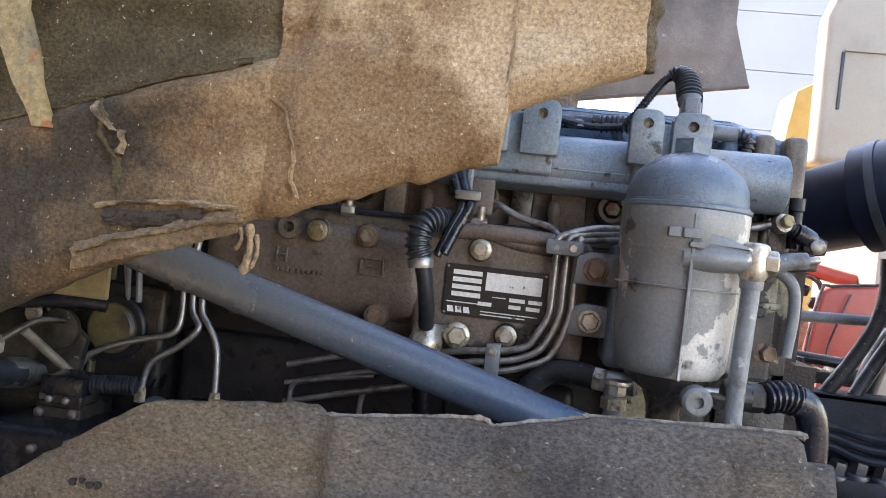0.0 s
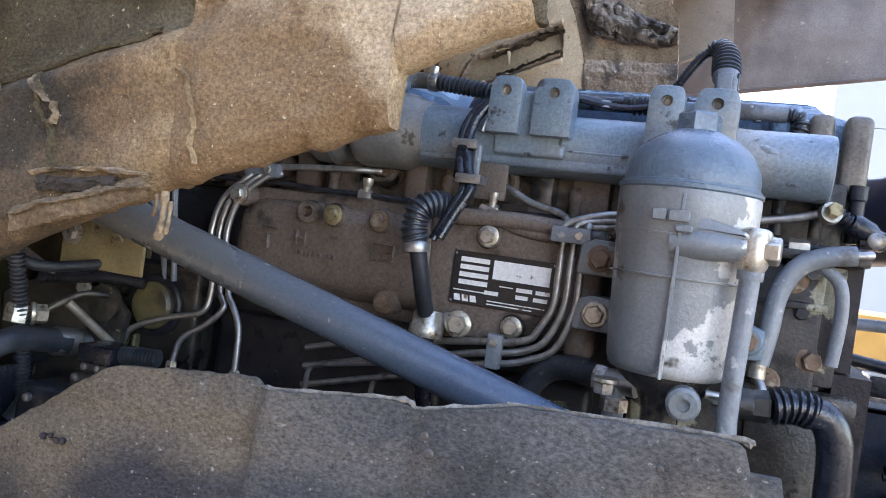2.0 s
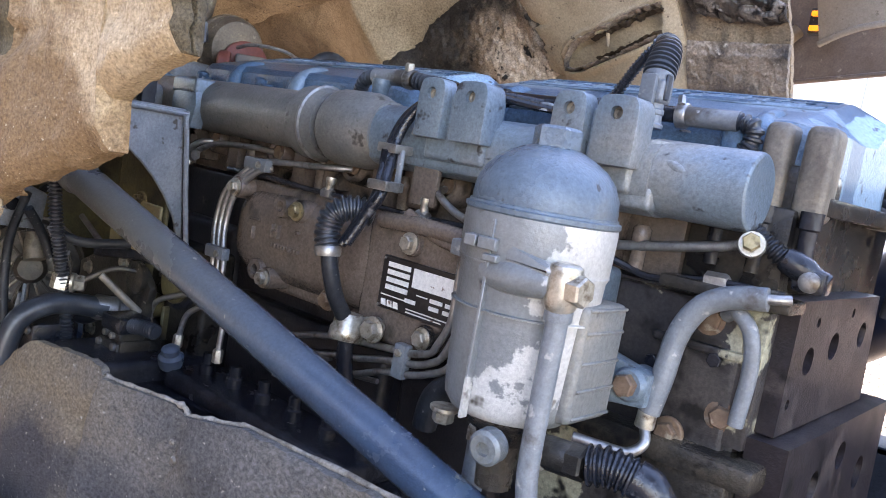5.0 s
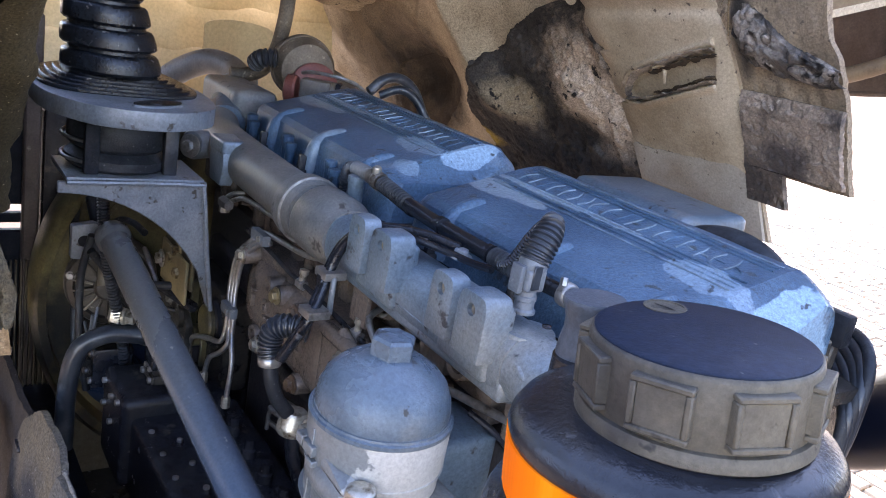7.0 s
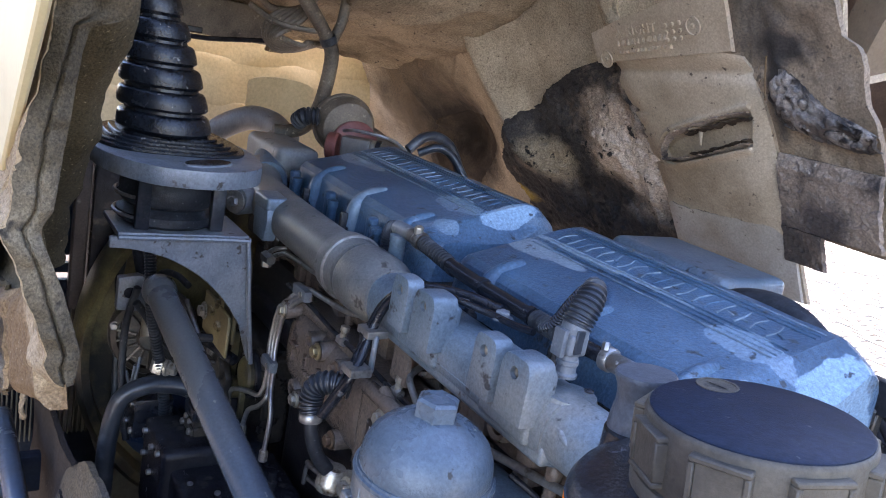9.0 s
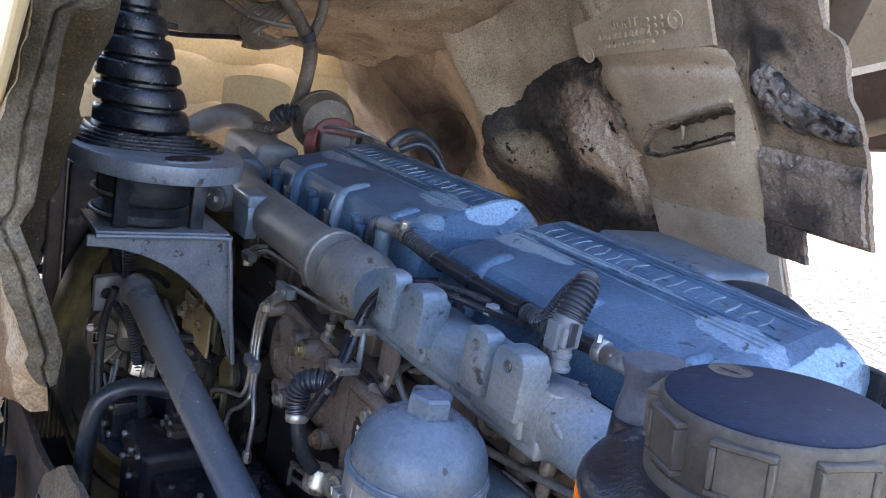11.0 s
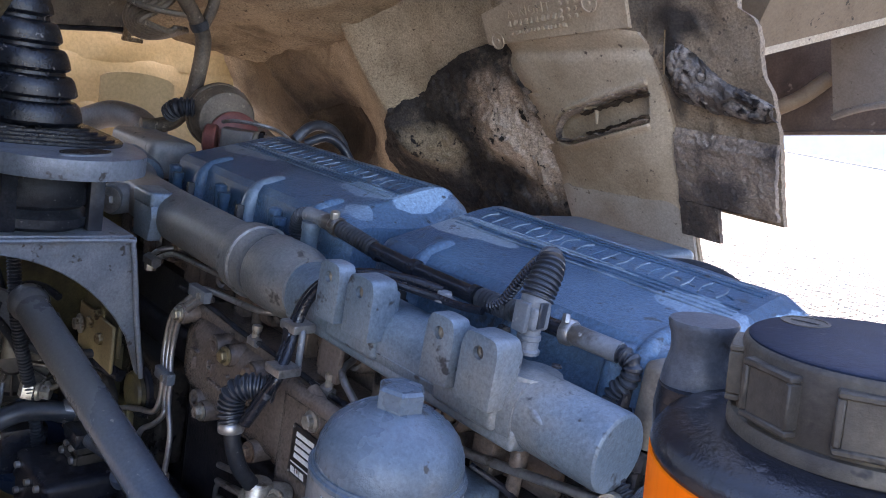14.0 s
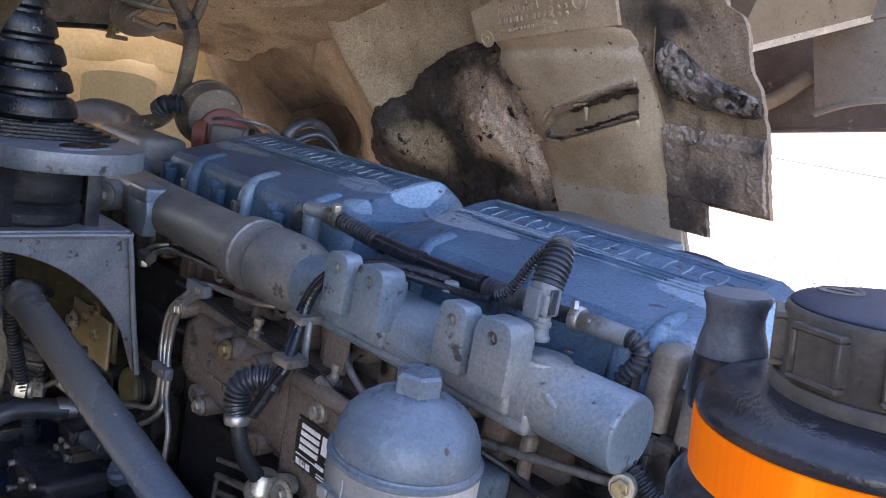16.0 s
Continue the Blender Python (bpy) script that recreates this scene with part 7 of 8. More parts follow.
    for k in range(5):
        o = 0.014 * k
        hose("rear_cable", [(0.18, 1.43 - o * 0.5, 1.47), (0.24, 1.40 - o * 0.5, 1.50 - o * 0.4), (0.290, 1.365 - o * 0.5, 1.505 - o * 0.7), (0.318, 1.335 - o * 0.4, 1.485 - o * 0.8), (0.325, 1.325 - o * 0.3, 1.43 - o * 0.5), (0.320, 1.325, 1.36)], 0.0068, CONDUIT if k % 2 else RUBBER, "black cable in the bundle behind the engine end", "cable", 10, group="cables behind the engine")
    hose("crossover_hose", [(-1.11, 1.175, 1.515), (-1.19, 1.17, 1.535), (-1.27, 1.13, 1.53), (-1.33, 1.06, 1.46), (-1.34, 1.02, 1.32), (-1.34, 1.0, 1.10)], 0.030, DUSTCAST, "dusty grey crossover hose", "hose", 18)


# ---- tilted cab underside ----
def wall_y(z):
    return 1.61 - (z - 1.765) * 0.62


def ceiling_z(x):
    return 1.985 + 0.16 * x + 0.18 * max(0.0, x + 1.0)


def build_cab():
    c = thing("cab_underside", (-1.0, 1.6, 1.45), "tilted cab underside with sandy liner and charred patches", "cab underside")

    def liner(u, v):
        x = -2.1 + 1.62 * u
        z = 1.24 + (ceiling_z(x) + 0.02 - 1.24) * v
        y = wall_y(z) + 0.012 + (0.018 if x < -1.05 else 0.006) * rough(x, 0, z, 4, 3) + 0.003 * rough(x, 0, z, 40, 3)
        y += 0.10 * math.exp(-((x + 1.27) / 0.16) ** 2 - ((z - 1.585) / 0.09) ** 2)
        y -= 0.05 * math.exp(-((x + 0.93) / 0.10) ** 2) * min(1, max(0, (z - 1.45) / 0.1))
        # moulded ridge and folds
        d = x + 0.955 + 0.45 * (z - 1.80)
        y -= 0.030 * max(0.0, 1 - abs(d) / 0.07) if z > 1.60 else 0.030 * max(0.0, 1 - abs(d) / 0.07) * max(0.0, (z - 1.52) / 0.08)
        for x0, k, w, h in ((-1.33, 0.5, 0.018, 0.014), (-1.48, -0.3, 0.02, 0.018), (-1.16, 0.7, 0.014, 0.010)):
            d = x - x0 - k * (z - 1.72) - 0.02 * math.sin(25 * z)
            y -= h * math.exp(-(d / w) ** 2) * (1 if z > 1.56 else 0.3)
        return (x, y, z)
    part("side_liner", sheet(liner, 200, 90, (0, 0.014, 0)), LITLINER, c, "sandy moulded side liner", 60)

    def roof(u, v):
        x = -1.62 + 1.47 * u
        y = 0.66 + (wall_y(ceiling_z(x)) + 0.01 - 0.66) * v
        z = ceiling_z(x) + 0.02 * rough(x, y, 0, 5, 3) + 0.004 * rough(x, y, 3, 30, 3) - 0.035 * math.exp(-((v - 1.0) / 0.12) ** 2) * min(1.0, max(0.0, (-0.72 - x) / 0.3))
        z += 0.03 * math.exp(-((y - 1.05) / 0.10) ** 2)
        for y0, k, w, h in ((0.86, 0.10, 0.012, 0.012), (1.20, -0.16, 0.010, 0.014), (1.38, 0.22, 0.014, 0.016), (1.02, 0.30, 0.010, 0.010)):
            d = y - y0 - k * (x + 0.9) - 0.03 * math.sin(9 * x + 20 * y0)
            z -= h * math.exp(-(d / w) ** 2) * (0.4 + 0.6 * abs(math.sin(4 * x + 7 * y0)))
        return (x, y, z)
    part("floor_liner", sheet(roof, 150, 110, (0, 0, 0.014)), LINER, c, "stained floor liner", 60)

    def upper_liner(u, v):
        x = -0.53 + 0.50 * u
        z = 1.83 + (ceiling_z(x) + 0.02 - 1.83) * v
        y = wall_y(z) + 0.022 + 0.010 * rough(x, 2, z, 5, 3) + 0.003 * rough(x, 2, z, 40, 3) - 0.014 * max(0.0, 1 - abs(x + 0.53 + 0.5 * (z - 1.95)) / 0.05)
        return (x, y, z)
    part("upper_liner", sheet(upper_liner, 70, 40, (0, 0.012, 0)), LITLINER, c, "sandy liner above the stamped band", 60)

    def burnt(u, v):
        z = 1.36 + 0.478 * v
        xl = curve_at([(1.36, -0.95), (1.45, -0.98), (1.51, -1.01), (1.60, -0.95), (1.684, -0.84), (1.76, -0.73), (1.803, -0.62), (1.825, -0.54), (1.838, -0.49)], z) + 0.016 * rough(0, 0, z, 14, 3)
        xr = curve_at([(1.36, -0.37), (1.45, -0.375), (1.55, -0.382), (1.656, -0.41), (1.727, -0.43), (1.777, -0.462), (1.838, -0.47)], z)
        x = xl + (xr - xl) * u
        e = min(u, 1 - u, v, 1 - v) * 14
        y = liner((x + 2.1) / 1.62, (z - 1.24) / (ceiling_z(x) + 0.02 - 1.24))[1] - 0.012 + 0.016 * max(0, 1 - e)
        crust = min(1.0, max(0.0, (x + 0.72) / 0.1))
        y += 0.010 * rough(x, 4, z, 12, 4) + 0.005 * rough(x, 4, z, 90, 3) - crust * (0.012 * max(0.0, rough(x, 9, z, 16, 4)) + 0.004 * abs(rough(x, 2, z, 40, 4)))
        y += 0.002 * math.exp(-((x + 0.63) / 0.08) ** 2 - ((z - 1.54) / 0.04) ** 2) - 0.030 * math.exp(-((x + 0.55) / 0.07) ** 2 - ((z - 1.65) / 0.07) ** 2) - 0.030 * math.exp(-((x + 0.82) / 0.08) ** 2 - ((z - 1.565) / 0.05) ** 2)
        return (x, y, z)
    part("charred_patch", sheet(burnt, 170, 130, (0, 0.012, 0)), BURNT, c, "charred black patch", 60)

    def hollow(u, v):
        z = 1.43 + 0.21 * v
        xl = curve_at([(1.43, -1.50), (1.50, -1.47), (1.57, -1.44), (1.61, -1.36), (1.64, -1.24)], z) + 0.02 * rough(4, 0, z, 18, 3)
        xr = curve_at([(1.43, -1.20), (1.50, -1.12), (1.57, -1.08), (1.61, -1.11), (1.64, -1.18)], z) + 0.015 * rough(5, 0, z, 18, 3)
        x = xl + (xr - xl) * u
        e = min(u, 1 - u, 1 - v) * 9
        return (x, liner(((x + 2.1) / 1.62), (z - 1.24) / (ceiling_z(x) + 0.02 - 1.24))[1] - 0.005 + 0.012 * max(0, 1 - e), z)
    part("sooty_hollow", sheet(hollow, 50, 40, (0, 0.008, 0)), SMUTSHADE, c, "sooty hollow in the liner", 60)

    def panel(u, v):
        z = 1.47 + 0.39 * v
        xl = curve_at([(1.47, -0.396), (1.55, -0.403), (1.60, -0.410), (1.682, -0.436), (1.727, -0.453), (1.777, -0.486), (1.83, -0.490), (1.86, -0.487)], z) + 0.006 * rough(0, 5, z, 45, 3) + 0.022 * max(0.0, rough(0, 3, z, 60, 2)) * (1.64 < z < 1.76)
        xr = curve_at([(1.47, -0.110), (1.55, -0.116), (1.671, -0.125), (1.798, -0.158), (1.845, -0.180), (1.86, -0.19)], z)
        x = xl + (xr - xl) * u
        y = wall_y(z) - 0.026 + 0.006 * rough(x, 0, z, 7, 2) + 0.012 * (abs(u - 0.5) * 2) ** 6
        y += 0.012 * math.exp(-((z - 1.825 - 0.10 * (x + 0.3)) / 0.014) ** 2)
        y += 0.006 * (1 if z < 1.575 + 0.06 * (x + 0.3) else 0)
        # shallow slot pressing
        zc = 1.722 + 0.36 * (x + 0.29)
        if -0.392 < x < -0.178:
            h = 0.030 if x > -0.34 else 0.030 * (1 - ((-0.34 - x) / 0.055) ** 2) ** 0.5 if x > -0.394 else 0
            d = abs(z - zc + 0.010) - h
            y += 0.022 * max(0.0, min(1.0, -d / 0.010)) - 0.008 * math.exp(-((d - 0.003) / 0.006) ** 2)
        return (x, y, z)
    part("tunnel_panel", sheet(panel, 150, 170, (0, 0.010, 0)), PANEL, c, "dusty moulded tunnel panel with slot pressing", 50)
    def lip(u, v):
        z = 1.472 + 0.104 * v + 0.022 * u * v + 0.006 * v * rough(u, 2, 0, 6, 3)
        xl = curve_at([(1.47, -0.394), (1.60, -0.409)], z)
        x = xl + (curve_at([(1.47, -0.113), (1.60, -0.121)], z) - xl) * u
        return (x, wall_y(z) - 0.029 + 0.004 * rough(x, 0, z, 9, 2) + 0.012 * (abs(u - 0.5) * 2) ** 6, z)
    part("panel_lip", sheet(lip, 50, 20, (0, 0.008, 0)), PANELLIP, c, "grey dusted lower lip", 50)
    def torn_rim(line, height, seed):
        """Ragged strip of cracked skin standing along an edge of the slot."""
        def fn(u, v):
            x = line[0][0] + (line[-1][0] - line[0][0]) * u
            wide = height * (0.35 + 1.4 * max(0.0, 0.35 + rough(u, seed, 3, 9, 3)))
            z = curve_at(line, x) + (v - 0.5) * wide + 0.003 * rough(u, seed, 7, 14, 3)
            return (x, wall_y(z) - 0.026 - 0.009 * math.sin(math.pi * v) - 0.006 * rough(x, seed, z, 70, 3), z)
        return sheet(fn, 90, 8, (0, 0.008, 0))
    top_edge = [(-0.388, 1.668), (-0.378, 1.692), (-0.358, 1.712), (-0.325, 1.727), (-0.285, 1.741), (-0.245, 1.757), (-0.205, 1.770), (-0.177, 1.777)]
    low_edge = [(-0.386, 1.662), (-0.355, 1.668), (-0.315, 1.680), (-0.275, 1.692), (-0.235, 1.708), (-0.198, 1.722), (-0.182, 1.728)]
    part("slot_rim", torn_rim(top_edge, 0.009, 1), LOWFLAP, c, "cracked dark upper slot rim", 60)
    # The inner strips paint the slot's rim shade as dark colour.
    part("slot_rim", torn_rim([(x + 0.004, z - 0.009) for x, z in top_edge[3:]], 0.005, 2), SMUTSHADE, c, "dark strip painting shade inside the slot", 60)
    part("slot_rim", torn_rim(low_edge, 0.006, 3), LOWFLAP, c, "cracked dark lower slot rim", 60)
    part("slot_rim", torn_rim([(x + 0.004, z + 0.007) for x, z in low_edge[2:]], 0.004, 4), SMUTSHADE, c, "dark strip painting shade inside the slot", 60)
    y = wall_y(1.72) - 0.030
    part("slot_bar", tube([(-0.284, y + 0.004, 1.706), (-0.285, y, 1.722), (-0.288, y - 0.003, 1.738)], lambda s: 0.0022 + 0.0022 * s, 8, 6), PANEL, c, "small upright web in the slot")
    part("slot_bar", tube([(-0.312, y - 0.002, 1.727), (-0.290, y - 0.004, 1.737), (-0.262, y - 0.008, 1.749)], lambda s: 0.0036 - 0.003 * abs(s - 0.5), 8, 6), PANEL, c, "small cross web in the slot")

    def band(u, v):
        x = -0.52 + 0.325 * u
        z = 1.818 + 0.155 * (x + 0.49) + (0.050 + 0.05 * u) * v
        return (x, wall_y(z) - 0.030 + 0.004 * rough(x, 0, z, 12, 2) - 0.004 * v, z)
    part("stamped_band", sheet(band, 40, 16, (0, 0.010, 0)), PANEL, c, "stamped band with raised marks", 50)
    def lettering(words, x0, z0, size, slope):
        """Raised letters lying on the sloping liner wall."""
        cu = bpy.data.curves.new("letters", "FONT")
        cu.body, cu.size, cu.extrude, cu.resolution_u, cu.space_character = words, size, 0.002, 2, 1.15
        ob = bpy.data.objects.new("letters", cu)
        me = ob.to_mesh()
        b = bmesh.new()
        b.from_mesh(me)
        ob.to_mesh_clear()
        bpy.data.objects.remove(ob)
        bpy.data.curves.remove(cu)
        for v in b.verts:
            x = x0 + v.co.x
            z = z0 + slope * v.co.x + v.co.y * 0.85
            v.co = Vector((x, wall_y(z) - 0.0345 - v.co.z, z))
        return b
    part("raised_lettering", lettering("A-RIGHT", -0.452, 1.861, 0.024, 0.17), PANEL, c, "raised cast letters")
    rnd = random.Random(8)
    for z0, n, h in ((1.852, 10, 0.010), (1.837, 14, 0.006)):
        for k in range(n):
            x = -0.452 + k * (0.135 / n)
            z = z0 + 0.17 * (x + 0.452)
            y = wall_y(z) - 0.0355
            part("raised_mark", box(x, x + 0.003 + rnd.random() * 0.005, y, y + 0.008, z - h / 2, z + h / 2, 0.0005, 1), PANEL, c)
    for k in range(9):
        x, z = -0.325 + 0.016 * (k % 3), 1.868 + 0.011 * (k // 3) + 0.003 * (k % 3)
        part("raised_mark", lathe([(0.0042, 0), (0.0036, 0.003), (0.0015, 0.0035)], (x, wall_y(z) - 0.032, z), (0, -1, -0.5), 8), PANEL, c)
    for x, z in ((-0.489, 1.822), (-0.262, 1.893)):
        part("ring_mark", lathe([(0.016, 0), (0.016, 0.003), (0.0135, 0.003), (0.013, 0.001), (0.005, 0.001), (0.003, 0.003)], (x, wall_y(z) - 0.034, z), (0, -1, -0.5), 20), PANEL, c)

    def flap(u, v):
        z = 1.60 + 0.45 * v
        xr = curve_at([(1.60, 0.042), (1.636, 0.041), (1.74, 0.038), (1.795, 0.035), (1.815, 0.022), (1.880, 0.011), (1.892, 0.004), (1.902, -0.020), (1.96, -0.028), (2.05, -0.03)], z) + 0.002 * rough(3, 0, z, 60, 2)
        xl = curve_at([(1.60, -0.150), (1.70, -0.16), (1.80, -0.19), (1.86, -0.235), (1.96, -0.26), (2.05, -0.26)], z)
        x = xl + (xr - xl) * u
        y = wall_y(z) - 0.002 + 0.010 * rough(x, 7, z, 9, 3) + 0.003 * rough(x, 7, z, 50, 3) - 0.014 * math.exp(-((z - 1.815 - 0.2 * x) / 0.05) ** 2) * u
        return (x, y, z)
    part("edge_flap", sheet(flap, 60, 110, (0, 0.014, 0)), FLAPM, c, "brown liner flap at the cab edge", 60)

    def mat1(u, v):
        x = -0.140 + 0.176 * u
        zc = curve_at([(-0.14, 1.808), (-0.115, 1.805), (-0.08, 1.797), (-0.04, 1.780), (0.0, 1.770), (0.036, 1.768)], x)
        z = zc + (v - 0.5) * curve_at([(-0.14, 0.03), (-0.128, 0.070), (-0.105, 0.086), (-0.07, 0.066), (-0.03, 0.046), (0.022, 0.034), (0.036, 0.022)], x) * (1 + 0.30 * rough(x, v, 1, 24, 2))
        lump = 0.006 * max(0.0, rough(x, 5, z, 30, 2)) - 0.006 * math.exp(-(rough(x, 8, z, 26, 2) / 0.08) ** 2)
        return (x, wall_y(z) - 0.030 - lump + 0.004 * rough(x, 5, z, 80, 3) + 0.020 * (abs(v - 0.5) * 2) ** 4 + 0.012 * max(0.0, 1 - u * 8), z)
    part("bitumen_strip", sheet(mat1, 120, 60, (0, 0.012, 0)), BITUMEN, c, "cracked bitumen strip", 60)

    def mat2(u, v):
        z = 1.545 + 0.18 * v
        xr = 0.041 + 0.004 * rough(1, 0, z, 40, 2) if z > 1.606 else -0.062 + 0.05 * (z - 1.57)
        xl = -0.135
        x = xl + (xr - 0.002 * abs(rough(0, 0, z, 70, 2)) - xl) * u
        return (x, wall_y(z) - 0.024 + 0.006 * rough(x, 6, z, 12, 3) - 0.0015 * math.exp(-(rough(x, 3, z, 15, 3) / 0.07) ** 2) + 0.004 * abs(rough(x, 6, z, 60, 3)) + 0.010 * max(0, 1 - 8 * (1 - v)), z)
    part("lower_flap", sheet(mat2, 100, 110, (0, 0.012, 0)), LOWFLAP, c, "stained lower flap with dark curls", 60)
    part("edge_strip", tube([(-1.3, 0.90, 1.706), (-1.3, 1.017, 1.705), (-1.3, 1.101, 1.714), (-1.3, 1.20, 1.726)], 0.006, 8, 5), GRIME, c, "dark edge under the floor liner")
    part("edge_plate", box(-1.325, -1.302, 0.90, 1.20, 1.712, 1.80, 0.003, 1), TURBO, c, "brown dusty cross plate")
    part("edge_slot", box(-1.303, -1.298, 0.959, 1.012, 1.714, 1.728, 0.002, 1), GRIME, c)
    part("bracket", box(-1.30, -1.27, 1.166, 1.206, 1.699, 1.709, 0.002, 1), LINER, c, "small tan bracket")
    part("bracket", box(-1.30, -1.27, 1.168, 1.178, 1.705, 1.73, 0.002, 1), LINER, c)
    part("floor_pipe", tube([(-1.15, 1.08, 1.84), (-1.15, 1.108, 1.806), (-1.15, 1.148, 1.801), (-1.15, 1.19, 1.804), (-1.14, 1.22, 1.84)], 0.008, 10, 6), TURBO, c, "dusty bent pipe")
    b = thing("tilted_cab", (-1.2, 1.4, 2.0), "body of the raised tilting cab", "truck cab")
    part("shell", prism([(-1.55, ceiling_z(-1.55) + 0.05), (-0.16, ceiling_z(-0.16) + 0.05), (-0.75, 3.9), (-1.75, 3.8)], (0, 2.42, 0), (1, 0, 0), (0, 0, 1), 1.75, 0.03), CABSKIN, b)
    g = thing("heat_shield", (-1.72, 1.3, 1.40), "creased golden heat shield behind the engine", "heat shield")

    def foil(lo, hi, seed):
        def fn(u, v):
            y = 0.78 + 0.92 * u
            vv = lo + (hi - lo) * v
            z = 1.34 + 0.46 * vv
            puff = (0.55 + 0.45 * math.sin(u * 17 + seed)) * (math.sin(math.pi * v) ** 0.6 if 0 < v < 1 else 0)
            x = -1.70 - 0.10 * vv + 0.016 * puff + 0.007 * rough(seed, y, z, 7, 3)
            return (x, y, z + 0.006 * math.sin(u * 17 + seed) * (1 if v == 1 else v))
        return sheet(fn, 60, 16, (-0.006, 0, 0))
    for k, (lo, hi) in enumerate(((0.0, 0.38), (0.34, 0.66), (0.62, 0.92), (0.88, 1.24))):
        part("quilted_panel", foil(lo, hi, k * 1.7), GOLD, g, "", 60)
    part("patch", sheet(lambda u, v: (-1.60 + 0.02 * abs(u - 0.5), 1.235 + 0.20 * u, 1.47 + 0.125 * v + 0.02 * math.sin(math.pi * u) ** 0.5 * v), 14, 10, (-0.005, 0, 0)), GOLD, g, "smooth golden patch", 60)
    for y, z in ((1.27, 1.50), (1.40, 1.575)):
        part("rivet", lathe([(0.007, 0), (0.005, 0.003), (0.002, 0.004)], (-1.598, y, z), (1, 0, 0), 10), TURBO, g)
    v = thing("upright_pipe", (-0.98, 1.18, 1.54), "dusty grey pipe with a joint under the cab floor", "pipe")
    part("pipe", tube([(-0.99, 1.10, 1.548), (-0.985, 1.13, 1.550), (-0.98, 1.165, 1.566), (-0.965, 1.185, 1.61), (-0.95, 1.19, 1.67), (-0.94, 1.188, 1.725), (-0.935, 1.178, 1.75)], 0.0155, 16), TURBO, v)
    part("joint", lathe([(0.0175, -0.008), (0.0185, 0.0), (0.0175, 0.008)], (-0.933, 1.172, 1.757), (0.1, -0.5, 0.8), 18), RUBBER, v)
    part("upper_pipe", tube([(-0.932, 1.168, 1.762), (-0.92, 1.14, 1.79), (-0.90, 1.10, 1.825), (-0.88, 1.06, 1.86)], 0.0145, 16), TURBO, v)
    part("branch", tube([(-0.938, 1.185, 1.76), (-0.93, 1.195, 1.80), (-0.92, 1.195, 1.86)], 0.011, 14), TURBO, v)
    w = thing("dry_twig", (-0.122, 1.50, 1.80), "dry straw-coloured twig caught in the torn liner", "twig")
    part("stem", tube([(-0.128, wall_y(1.80) - 0.045, 1.80), (-0.122, wall_y(1.83) - 0.048, 1.83), (-0.118, wall_y(1.86) - 0.046, 1.862)], 0.0014, 6, 4), WOOL, w)
    for z, sg in ((1.832, -1), (1.842, 1), (1.850, -1)):
        part("needle", tube([(-0.122, wall_y(z) - 0.048, z), (-0.122 + sg * 0.004, wall_y(z) - 0.050, z - 0.004), (-0.122 + sg * 0.005, wall_y(z) - 0.050, z - 0.010)], 0.0007, 5, 2), WOOL, w)
    for k in range(6):
        o = 0.009 * k
        hose("loom_cable", [(-1.02 + o, 1.19 - o, 1.745), (-1.02 + o, 1.13, 1.722 + o * 0.3), (-1.02 + o, 1.085, 1.722 + o * 0.5), (-1.01 + o, 1.06 + o * 0.3, 1.75), (-1.0 + o, 1.075 + o, 1.79), (-0.97 + o, 1.13, 1.815 + o * 0.5)], 0.0065, TURBO, "dusty cable in a sagging bundle under the cab floor", "cable", 8, group="cable bundle")
    hose("loom_cable", [(-1.0, 1.02, 1.80), (-0.95, 1.06, 1.775), (-0.93, 1.12, 1.77), (-0.93, 1.17, 1.775)], 0.006, TURBO, "dusty cable in a sagging bundle under the cab floor", "cable", 8, group="cable bundle")


